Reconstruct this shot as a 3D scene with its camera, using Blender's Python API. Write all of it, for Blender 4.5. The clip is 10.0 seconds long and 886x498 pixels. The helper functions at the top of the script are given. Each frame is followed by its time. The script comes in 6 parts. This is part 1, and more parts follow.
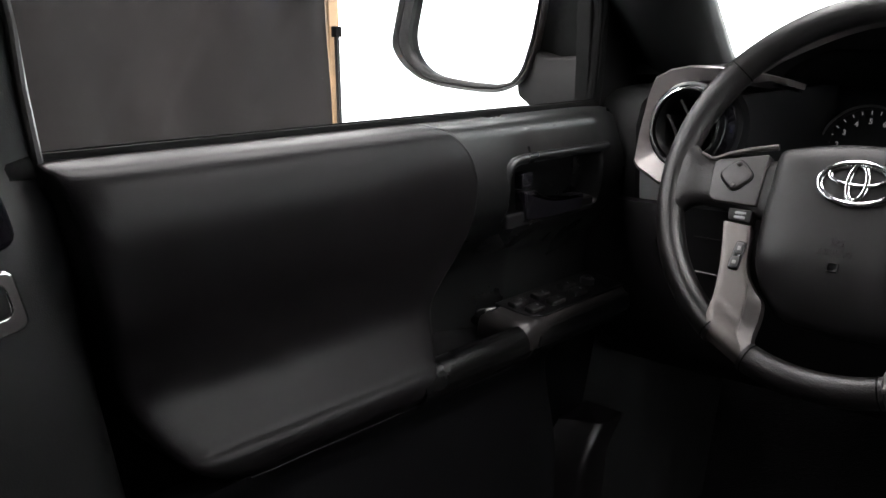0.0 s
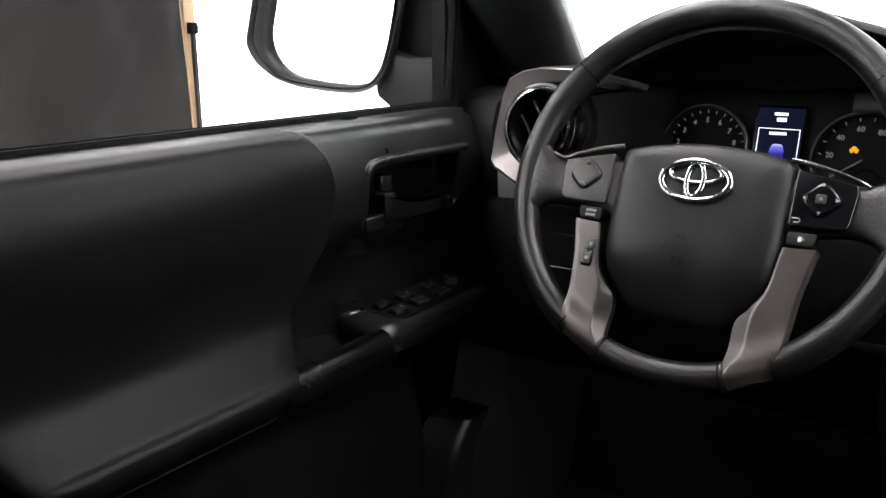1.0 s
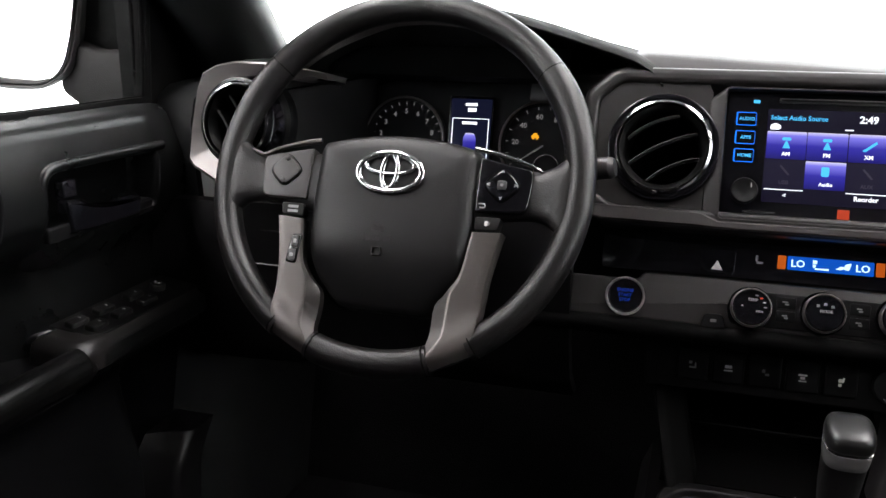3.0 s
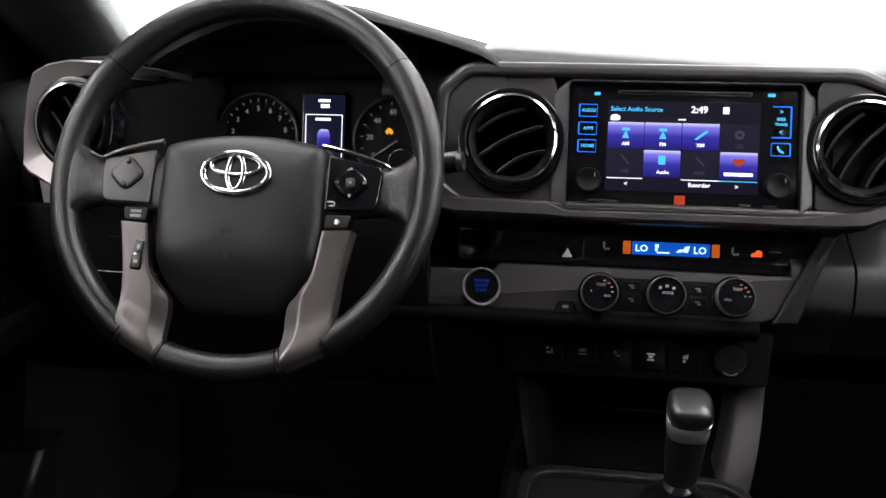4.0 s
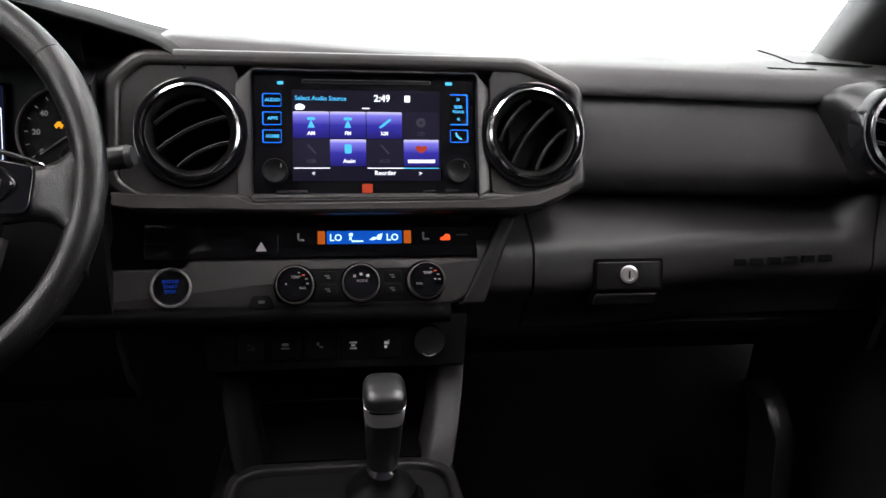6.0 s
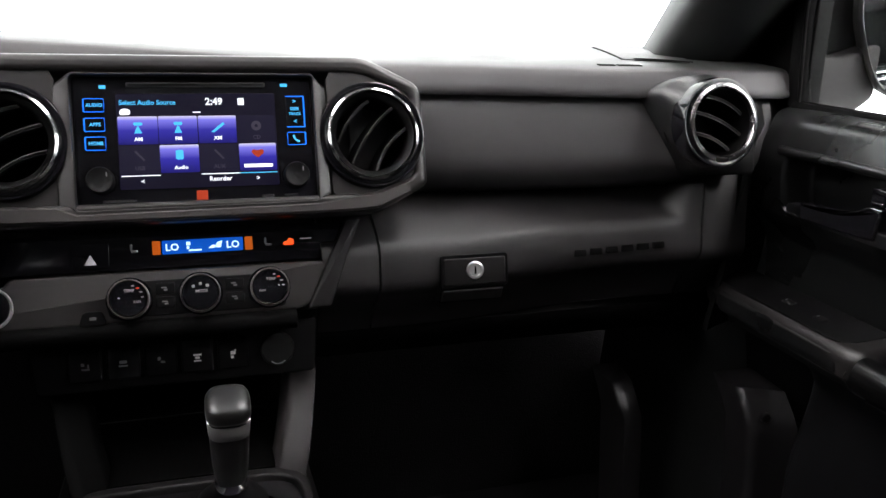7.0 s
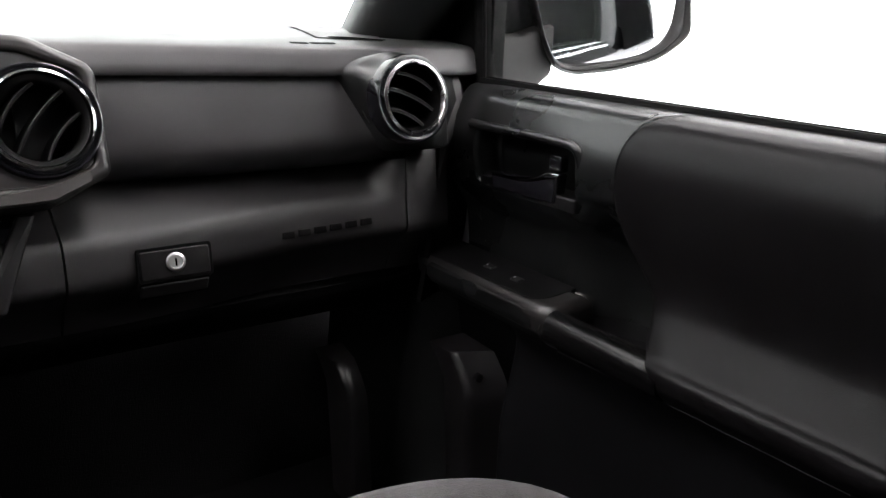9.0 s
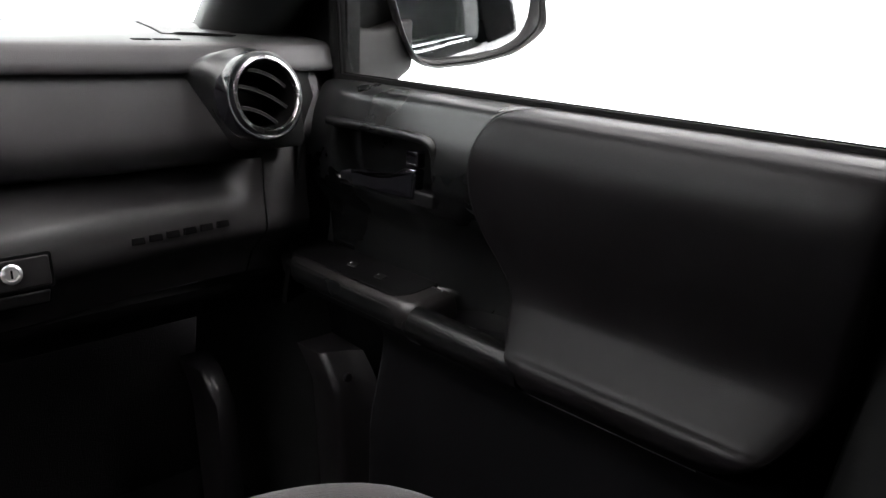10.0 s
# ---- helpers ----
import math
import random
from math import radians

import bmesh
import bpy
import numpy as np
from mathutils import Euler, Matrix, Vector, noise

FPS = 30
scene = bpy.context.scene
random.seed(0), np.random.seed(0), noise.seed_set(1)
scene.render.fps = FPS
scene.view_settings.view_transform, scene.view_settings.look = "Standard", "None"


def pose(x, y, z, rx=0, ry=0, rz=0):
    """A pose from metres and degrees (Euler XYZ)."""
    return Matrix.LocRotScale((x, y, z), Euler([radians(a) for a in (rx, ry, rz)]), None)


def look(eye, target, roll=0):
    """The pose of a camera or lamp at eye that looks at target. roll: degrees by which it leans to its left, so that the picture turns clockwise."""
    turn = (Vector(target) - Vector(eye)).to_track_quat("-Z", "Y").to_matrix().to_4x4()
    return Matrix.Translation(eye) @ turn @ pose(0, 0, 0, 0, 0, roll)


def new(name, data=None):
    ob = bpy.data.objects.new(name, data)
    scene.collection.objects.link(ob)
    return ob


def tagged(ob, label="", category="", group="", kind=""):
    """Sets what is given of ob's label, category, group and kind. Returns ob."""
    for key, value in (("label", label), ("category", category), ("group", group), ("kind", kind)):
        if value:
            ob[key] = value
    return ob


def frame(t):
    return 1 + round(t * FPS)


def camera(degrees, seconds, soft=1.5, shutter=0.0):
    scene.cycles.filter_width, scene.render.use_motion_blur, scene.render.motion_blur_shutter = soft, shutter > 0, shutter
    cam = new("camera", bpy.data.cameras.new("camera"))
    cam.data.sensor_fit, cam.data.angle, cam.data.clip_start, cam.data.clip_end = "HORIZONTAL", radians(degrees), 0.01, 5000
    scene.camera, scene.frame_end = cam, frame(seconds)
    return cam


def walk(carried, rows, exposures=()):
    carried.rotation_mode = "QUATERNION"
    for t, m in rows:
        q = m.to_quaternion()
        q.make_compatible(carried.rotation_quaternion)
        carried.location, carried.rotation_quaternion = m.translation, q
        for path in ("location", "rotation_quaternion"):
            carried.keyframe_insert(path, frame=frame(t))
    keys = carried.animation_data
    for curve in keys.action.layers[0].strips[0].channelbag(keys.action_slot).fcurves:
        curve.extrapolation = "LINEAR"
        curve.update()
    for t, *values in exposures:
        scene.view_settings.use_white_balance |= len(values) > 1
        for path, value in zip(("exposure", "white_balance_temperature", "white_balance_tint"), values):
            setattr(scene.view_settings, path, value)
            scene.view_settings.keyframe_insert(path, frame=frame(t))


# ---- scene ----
cam = camera(56.9, 10.0)
PATH = [
    (0, (-0.138, -0.048, 1.288), (-1.486, 1.344, 0.793), -0.3),
    (0.5, (-0.132, -0.041, 1.292), (-1.369, 1.447, 0.786), -0.4),
    (1, (-0.131, -0.036, 1.294), (-1.24, 1.549, 0.789), 0.0),
    (1.5, (-0.124, -0.033, 1.295), (-1.113, 1.632, 0.795), -0.0),
    (2, (-0.114, -0.024, 1.298), (-0.972, 1.708, 0.787), -0.1),
    (3.5, (-0.085, -0.005, 1.301), (-0.502, 1.876, 0.765), 0.6),
    (4, (-0.066, 0.0, 1.305), (-0.359, 1.901, 0.756), 0.3),
    (4.5, (-0.047, 0.005, 1.306), (-0.211, 1.918, 0.745), 0.6),
    (5, (-0.031, 0.01, 1.303), (-0.033, 1.931, 0.746), 1.4),
    (6.5, (0.021, 0.016, 1.305), (0.443, 1.888, 0.741), 1.5),
    (7, (0.038, 0.014, 1.307), (0.61, 1.847, 0.747), 1.5),
    (7.5, (0.051, 0.012, 1.3), (0.761, 1.796, 0.74), 1.7),
    (8, (0.059, 0.008, 1.3), (0.907, 1.725, 0.721), 2.1),
    (8.5, (0.069, 0.01, 1.302), (1.056, 1.647, 0.715), 2.2),
    (9, (0.077, 0.009, 1.297), (1.205, 1.56, 0.729), 2.2),
    (9.5, (0.093, 0.002, 1.298), (1.33, 1.469, 0.734), 2.0),
    (10, (0.107, -0.003, 1.3), (1.44, 1.373, 0.726), 2.2),
]
walk(cam, [(t, look(eye, target, roll)) for t, eye, target, roll in PATH])

# ---- light: a white photo studio seen through the glass ----
world = bpy.data.worlds.new("studio_world")
scene.world = world
world.use_nodes = True
world.node_tree.nodes["Background"].inputs["Color"].default_value = (0.96, 0.98, 1.0, 1)
world.node_tree.nodes["Background"].inputs["Strength"].default_value = 0.4
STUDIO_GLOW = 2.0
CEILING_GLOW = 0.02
# strengths of the unseen strips and panel added to light the doors
FILL_STRIP_GLOW = 17.0
FILL_AHEAD_GLOW = 1.0
scene.view_settings.exposure = 0.0


# ---- materials ----
def material(name, base, rough=0.5, metal=0.0, grain=0.0, scale=900.0, mottle=0.12, coat=0.0, spec=0.5, broad=14.0, sheen=0.0):
    m = bpy.data.materials.new(name)
    m.use_nodes = True
    nt = m.node_tree
    b = nt.nodes["Principled BSDF"]
    b.inputs["Metallic"].default_value = metal
    b.inputs["Specular IOR Level"].default_value = spec
    b.inputs["Coat Weight"].default_value = coat
    b.inputs["Coat Roughness"].default_value = 0.06
    b.inputs["Sheen Weight"].default_value = sheen
    tc = nt.nodes.new("ShaderNodeTexCoord")
    big = nt.nodes.new("ShaderNodeTexNoise")
    big.inputs["Scale"].default_value = broad
    big.inputs["Detail"].default_value = 6
    nt.links.new(tc.outputs["Object"], big.inputs["Vector"])
    ramp = nt.nodes.new("ShaderNodeMapRange")
    ramp.inputs["From Min"].default_value, ramp.inputs["From Max"].default_value = 0.3, 0.7
    ramp.inputs["To Min"].default_value, ramp.inputs["To Max"].default_value = 1 - mottle, 1 + mottle
    nt.links.new(big.outputs["Fac"], ramp.inputs["Value"])
    mix = nt.nodes.new("ShaderNodeMix")
    mix.data_type, mix.blend_type = "RGBA", "MULTIPLY"
    mix.inputs["Factor"].default_value = 1.0
    mix.inputs["A"].default_value = (*base, 1)
    nt.links.new(ramp.outputs["Result"], mix.inputs["B"])
    nt.links.new(mix.outputs["Result"], b.inputs["Base Color"])
    rr = nt.nodes.new("ShaderNodeMapRange")
    rr.inputs["From Min"].default_value, rr.inputs["From Max"].default_value = 0.3, 0.7
    rr.inputs["To Min"].default_value, rr.inputs["To Max"].default_value = max(0.02, rough - 0.05), rough + 0.05
    nt.links.new(big.outputs["Fac"], rr.inputs["Value"])
    nt.links.new(rr.outputs["Result"], b.inputs["Roughness"])
    if grain:
        fine = nt.nodes.new("ShaderNodeTexVoronoi")
        fine.inputs["Scale"].default_value = scale
        nt.links.new(tc.outputs["Object"], fine.inputs["Vector"])
        bump = nt.nodes.new("ShaderNodeBump")
        bump.inputs["Strength"].default_value = grain
        bump.inputs["Distance"].default_value = 0.0004
        nt.links.new(fine.outputs["Distance"], bump.inputs["Height"])
        nt.links.new(bump.outputs["Normal"], b.inputs["Normal"])
    return m


def glow(name, colour, strength):
    m = bpy.data.materials.new(name)
    m.use_nodes = True
    b = m.node_tree.nodes["Principled BSDF"]
    b.inputs["Base Color"].default_value = (0.004, 0.004, 0.004, 1)
    b.inputs["Roughness"].default_value = 0.2
    b.inputs["Specular IOR Level"].default_value = 0.06
    b.inputs["Emission Color"].default_value = (*colour, 1)
    b.inputs["Emission Strength"].default_value = strength
    return m


M_PAD = material("soft_black_vinyl", (0.0048, 0.0044, 0.0047), 0.34, grain=0.15, scale=1100, spec=0.083)
M_HARD = material("hard_black_plastic", (0.0042, 0.0046, 0.0046), 0.30, grain=0.05, scale=1300, spec=0.40, mottle=0.06)
M_POD = material("switch_pod_paint", (0.016, 0.0148, 0.0145), 0.36, metal=0.35, mottle=0.06)
# lighter than M_DASH, in place of window light on the passenger pad
M_SOFTDASH = material("soft_dash_vinyl", (0.031, 0.0300, 0.0306), 0.5, grain=0.3, scale=1200)
M_HOOD = material("hood_vinyl", (0.010, 0.0105, 0.0102), 0.62, grain=0.3, scale=1200, spec=0.08)
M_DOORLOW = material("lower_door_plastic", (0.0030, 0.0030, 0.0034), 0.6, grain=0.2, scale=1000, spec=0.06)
M_TOP = material("dash_top_plastic", (0.016, 0.0168, 0.016), 0.44, grain=0.1, scale=1200, spec=0.4)
M_HOUSING = material("vent_housing_black", (0.007, 0.0075, 0.0075), 0.42, grain=0.2, scale=1200)
M_ROCKER = material("rocker_black", (0.006, 0.006, 0.006), 0.5, grain=0.2, spec=0.2)
M_PALE = material("pale_print", (0.72, 0.70, 0.69), 0.5)
M_GLOVE = material("glove_box_vinyl", (0.0135, 0.0127, 0.0131), 0.48, grain=0.3, scale=1200, spec=0.36)
# lighter copy of the cheek plastic: light on the right cheek is in it
M_CHEEK_LIT = material("console_side_lit", (0.025, 0.0233, 0.0241), 0.42, grain=0.2, scale=1100, spec=0.22)
M_KNOBBAND = material("satin_metal_band", (0.24, 0.235, 0.232), 0.36, metal=0.45, mottle=0.05)
M_DASH = material("dash_black_plastic", (0.0175, 0.0168, 0.017), 0.46, grain=0.3, scale=1200)
M_LOWER = material("lower_black_plastic", (0.0050, 0.0048, 0.0053), 0.5, grain=0.4, scale=1000, spec=0.16)
M_PILLAR = material("pillar_trim_black", (0.005, 0.0054, 0.0054), 0.5, grain=0.2, scale=900, spec=0.25)
M_LEATHER = material("black_wheel_leather", (0.007, 0.0066, 0.0066), 0.34, grain=0.4, scale=700, spec=0.36)
M_AIRBAG = material("airbag_cover_vinyl", (0.008, 0.0078, 0.008), 0.42, grain=0.3, scale=1100, spec=0.28)
M_SILVER = material("satin_silver_paint", (0.078, 0.071, 0.067), 0.34, metal=0.55, mottle=0.05)
# lighter copy of the silver paint: window light is put into the colour
M_BAND = material("silver_paint_lit", (0.17, 0.158, 0.153), 0.36, metal=0.5, mottle=0.05)
M_BEZEL = material("dark_graphite_paint", (0.021, 0.0198, 0.0195), 0.36, metal=0.35, mottle=0.06)
M_PANEL = material("graphite_panel_paint", (0.029, 0.0272, 0.0268), 0.40, metal=0.35, mottle=0.06)
M_GLOSS = material("piano_black", (0.004, 0.004, 0.005), 0.12, mottle=0.05)
M_CHROME = material("chrome", (0.80, 0.80, 0.80), 0.09, metal=1.0, mottle=0.03)
M_DARKCHROME = material("smoked_chrome", (0.46, 0.45, 0.45), 0.14, metal=1.0, mottle=0.03)
# rubber black; also puts shade into the left cheek, bin and lower lip
M_RUBBER_SHADE = material("black_rubber_and_shade", (0.0015, 0.0015, 0.0015), 0.6, grain=0.2, spec=0.04)
M_STITCH = material("black_stitching", (0.012, 0.0115, 0.0115), 0.6, spec=0.2)
M_POD_KEYS = material("grey_key_plastic", (0.032, 0.030, 0.0295), 0.40, grain=0.1, scale=1300, spec=0.4)
# shaded copy of the silver paint, for the spokes' inner facets
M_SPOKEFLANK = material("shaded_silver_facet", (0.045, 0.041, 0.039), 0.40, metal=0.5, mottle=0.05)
M_PULL = material("pull_bar_black", (0.0030, 0.0031, 0.0031), 0.25, grain=0.05, scale=1300, spec=0.17, mottle=0.06)
# black of switch plates; also puts shade into door hollows and knee panel
M_INLAY_SHADE = material("switch_plate_and_shade_black", (0.003, 0.003, 0.0032), 0.45, grain=0.1, spec=0.12)
M_LATCH = material("latch_black_plastic", (0.009, 0.0085, 0.0088), 0.42, grain=0.2, scale=1200, spec=0.15)
M_RAIL = material("satin_grey_rail", (0.040, 0.0376, 0.0368), 0.38, metal=0.4, mottle=0.05)
M_CAP = material("satin_grey_cap", (0.010, 0.0102, 0.010), 0.33, grain=0.1, scale=1200, spec=0.45)
M_VENTRING = material("brushed_dark_chrome", (0.34, 0.335, 0.335), 0.25, metal=1.0, mottle=0.04)
M_TRIMLOW = material("footwell_trim_plastic", (0.006, 0.0057, 0.0061), 0.34, grain=0.25, scale=1000, spec=0.34)
# seat cloth darkened so that the cab looks dark in the door mirror
M_SEATBACK = material("darkened_seat_cloth", (0.006, 0.0058, 0.0058), 0.9, grain=0.8, scale=600, spec=0.05)
M_DIALPRINT = material("dim_dial_print", (0.12, 0.12, 0.12), 0.6)
M_SLAT = material("vent_slat_plastic", (0.003, 0.003, 0.003), 0.4, spec=0.12)
M_DEEP = material("vent_and_shade_black", (0.004, 0.004, 0.004), 0.7)
# black of gaps; also puts shade into the instrument well and door end
M_SEAM_SHADE = material("gap_and_shade_black", (0.0015, 0.0015, 0.0015), 0.8, spec=0.05)
M_FABRIC = material("grey_seat_fabric", (0.026, 0.024, 0.024), 0.95, grain=1.0, scale=600, mottle=0.2, sheen=0.15)
M_CARPET = material("black_carpet", (0.0055, 0.0053, 0.0058), 1.0, grain=1.0, scale=500, mottle=0.3, spec=0.08)
M_HEADLINER = material("dark_headliner", (0.045, 0.043, 0.042), 0.95, grain=0.6, scale=500)
M_BODY = material("silver_body_paint", (0.72, 0.73, 0.74), 0.30, metal=0.3, coat=0.8, mottle=0.03)
M_BODYBLACK = material("black_outer_plastic", (0.012, 0.0115, 0.0115), 0.45, grain=0.4, scale=800, spec=0.3)
M_FOOT = material("mirror_foot_plastic", (0.0050, 0.0045, 0.0044), 0.55, grain=0.3, scale=800, spec=0.18)
M_ARM = material("mirror_arm_black", (0.0022, 0.0022, 0.0022), 0.6, grain=0.3, spec=0.06)
M_MIRROR = material("mirror_glass", (0.88, 0.89, 0.9), 0.015, metal=1.0, mottle=0.0)
M_CLOTH = material("black_backdrop_cloth", (0.0075, 0.0064, 0.0062), 0.9, grain=0.6, scale=300, mottle=0.35, broad=2.0, spec=0.12)
M_WOOD = material("brown_wood_post", (0.22, 0.13, 0.06), 0.6, mottle=0.45, broad=9)
M_EMBLEM = material("badge_chrome", (0.62, 0.62, 0.62), 0.17, metal=1.0, mottle=0.03)
M_KEY = material("nickel_lock", (0.72, 0.72, 0.72), 0.3, metal=0.9)
M_BUTTON = material("black_button", (0.014, 0.014, 0.015), 0.38, grain=0.2)
M_MARK = material("grey_print", (0.24, 0.24, 0.24), 0.6)
M_EMBOSS = material("embossed_vinyl", (0.0035, 0.0033, 0.0035), 0.6, spec=0.08)
M_DIAL = material("dial_face_black", (0.008, 0.008, 0.009), 0.5, spec=0.12)
M_BELT = material("seat_belt_webbing", (0.02, 0.02, 0.02), 0.7, grain=0.8, scale=700)
G_BLUE = glow("blue_key_light", (0.01, 0.18, 1.0), 1.7)
G_CYAN = glow("cyan_icon_light", (0.08, 0.55, 1.0), 1.2)
G_WHITE = glow("white_screen_text", (0.9, 0.92, 1.0), 1.6)
G_SCREEN = glow("screen_dark_blue", (0.0065, 0.005, 0.017), 0.9)
G_TILE = glow("screen_tile_dim", (0.014, 0.0115, 0.032), 0.8)
G_DIM = glow("screen_dim_print", (0.085, 0.075, 0.11), 0.6)
G_RED = glow("red_badge_light", (0.75, 0.08, 0.03), 0.6)
G_LCD = glow("blue_lcd", (0.004, 0.11, 0.70), 0.75)
G_LCDTEXT = glow("lcd_pale_digits", (0.55, 0.85, 1.0), 1.5)
G_ORANGE = glow("orange_lamp", (0.90, 0.17, 0.015), 0.5)
G_AMBER = glow("amber_warning", (1.0, 0.42, 0.02), 1.0)
G_BELT = glow("red_warning", (1.0, 0.10, 0.02), 1.2)
G_START = glow("start_blue", (0.01, 0.06, 0.55), 0.36)
# dial print given a weak glow of its own, to stay readable
G_DIALMARK = glow("dial_mark_glow", (0.42, 0.40, 0.40), 0.30)
G_LCDDARK = glow("cluster_screen", (0.010, 0.012, 0.035), 0.6)


def graded_tile():
    """A lit screen tile: pale at its upper edge, deep blue below."""
    m = bpy.data.materials.new("screen_tile_lit")
    m.use_nodes = True
    nt = m.node_tree
    b = nt.nodes["Principled BSDF"]
    b.inputs["Base Color"].default_value = (0.004, 0.004, 0.004, 1)
    b.inputs["Roughness"].default_value = 0.2
    b.inputs["Specular IOR Level"].default_value = 0.2
    tc = nt.nodes.new("ShaderNodeTexCoord")
    sep = nt.nodes.new("ShaderNodeSeparateXYZ")
    ramp = nt.nodes.new("ShaderNodeValToRGB")
    ramp.color_ramp.elements[0].color = (0.012, 0.010, 0.16, 1)
    ramp.color_ramp.elements[1].color = (0.75, 0.72, 1.0, 1)
    e = ramp.color_ramp.elements.new(0.86)
    e.color = (0.22, 0.20, 0.85, 1)
    e = ramp.color_ramp.elements.new(0.50)
    e.color = (0.035, 0.028, 0.40, 1)
    nt.links.new(tc.outputs["Generated"], sep.inputs["Vector"])
    nt.links.new(sep.outputs["Z"], ramp.inputs["Fac"])
    nt.links.new(ramp.outputs["Color"], b.inputs["Emission Color"])
    b.inputs["Emission Strength"].default_value = 1.0
    return m


G_TILELIT = graded_tile()


def glowing_paint(name, strength, paint=0.8, tint=(0.95, 0.975, 1.0)):
    """White painted studio wall that glows by itself in place of lamps, a little uneven."""
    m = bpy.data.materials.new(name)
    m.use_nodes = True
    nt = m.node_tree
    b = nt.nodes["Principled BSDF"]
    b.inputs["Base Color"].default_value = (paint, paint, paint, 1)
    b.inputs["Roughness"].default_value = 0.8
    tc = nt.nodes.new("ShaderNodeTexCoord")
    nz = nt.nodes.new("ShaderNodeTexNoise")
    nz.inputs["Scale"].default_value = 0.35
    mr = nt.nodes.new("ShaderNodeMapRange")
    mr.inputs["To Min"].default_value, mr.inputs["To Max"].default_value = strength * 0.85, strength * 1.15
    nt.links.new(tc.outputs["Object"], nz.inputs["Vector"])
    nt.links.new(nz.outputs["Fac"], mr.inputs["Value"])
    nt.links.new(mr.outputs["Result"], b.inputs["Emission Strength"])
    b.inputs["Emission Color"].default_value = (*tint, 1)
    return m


def clear_glass(name, tint):
    m = bpy.data.materials.new(name)
    m.use_nodes = True
    nt = m.node_tree
    for n in list(nt.nodes):
        nt.nodes.remove(n)
    out = nt.nodes.new("ShaderNodeOutputMaterial")
    tr = nt.nodes.new("ShaderNodeBsdfTransparent")
    tr.inputs["Color"].default_value = (*tint, 1)
    gl = nt.nodes.new("ShaderNodeBsdfGlossy")
    gl.inputs["Roughness"].default_value = 0.01
    mx = nt.nodes.new("ShaderNodeMixShader")
    mx.inputs["Fac"].default_value = 0.003
    nt.links.new(tr.outputs["BSDF"], mx.inputs[1])
    nt.links.new(gl.outputs["BSDF"], mx.inputs[2])
    nt.links.new(mx.outputs["Shader"], out.inputs["Surface"])
    return m


M_GLASS = clear_glass("window_glass", (0.94, 0.96, 0.95))
M_DARKGLASS = clear_glass("tinted_glass", (0.022, 0.022, 0.025))


# ---- mesh helpers ----
class Plane:
    """A working plane: u to the right, v up (leaning forward by tilt degrees), w out of it towards the rear."""

    def __init__(self, origin, tilt=0.0, yaw=0.0):
        a, c = radians(tilt), radians(yaw)
        self.o = Vector(origin)
        self.u = Vector((math.cos(c), math.sin(c), 0))
        self.v = Vector((-math.sin(c) * math.sin(a), math.cos(c) * math.sin(a), math.cos(a)))
        self.n = self.u.cross(self.v)

    def __call__(self, u, v, w=0.0):
        return self.o + self.u * u + self.v * v + self.n * w


def part(name, bm, mat, parent=None, label="", angle=38, fix=True):
    if fix:
        bmesh.ops.recalc_face_normals(bm, faces=bm.faces)
    me = bpy.data.meshes.new(name)
    bm.to_mesh(me)
    bm.free()
    me.polygons.foreach_set("use_smooth", [len(p.vertices) <= 6 for p in me.polygons])
    me.set_sharp_from_angle(angle=radians(angle))
    me.materials.append(mat)
    ob = new(name, me)
    if parent:
        ob.parent = parent
        if not parent.parent:
            ob.matrix_parent_inverse = Matrix.Translation(-parent.location)
    if label:
        ob["label"] = label
    return ob


def thing(name, at, label, category, group="", kind=""):
    ob = new(name)
    ob.location = at
    ob.empty_display_size = 0.02
    return tagged(ob, label, category, group, kind)


def loops(rows, cap0=True, cap1=True, closed=True, bm=None):
    """Skin a list of point loops."""
    bm = bm or bmesh.new()
    vs = [[bm.verts.new(p) for p in r] for r in rows]
    n = len(rows[0])
    for a, b in zip(vs, vs[1:]):
        for i in range(n if closed else n - 1):
            j = (i + 1) % n
            bm.faces.new((a[i], a[j], b[j], b[i]))
    if cap0:
        bm.faces.new(vs[0])
    if cap1:
        bm.faces.new(vs[-1][::-1])
    return bm


def inset(poly, d):
    n, out = len(poly), []
    area = sum(poly[i][0] * poly[(i + 1) % n][1] - poly[(i + 1) % n][0] * poly[i][1] for i in range(n))
    s = 1 if area > 0 else -1
    for i in range(n):
        p, q, r = Vector(poly[i - 1]), Vector(poly[i]), Vector(poly[(i + 1) % n])
        e1, e2 = (q - p), (r - q)
        e1 = e1.normalized() if e1.length > 1e-9 else e2.normalized()
        e2 = e2.normalized() if e2.length > 1e-9 else e1
        n1, n2 = Vector((-e1.y, e1.x)) * s, Vector((-e2.y, e2.x)) * s
        m = n1 + n2
        k = d / max(0.35, m.length_squared / 2) if m.length > 1e-6 else d
        out.append(q + m * k)
    # undo folds at tight corners
    for _ in range(6):
        folded = False
        for i in range(n):
            j = (i + 1) % n
            if (out[j] - out[i]).dot(Vector(poly[j]) - Vector(poly[i])) < 0:
                mid = (out[i] + out[j]) / 2
                out[i], out[j] = mid.copy(), mid.copy()
                folded = True
        if not folded:
            break
    return [tuple(p) for p in out]


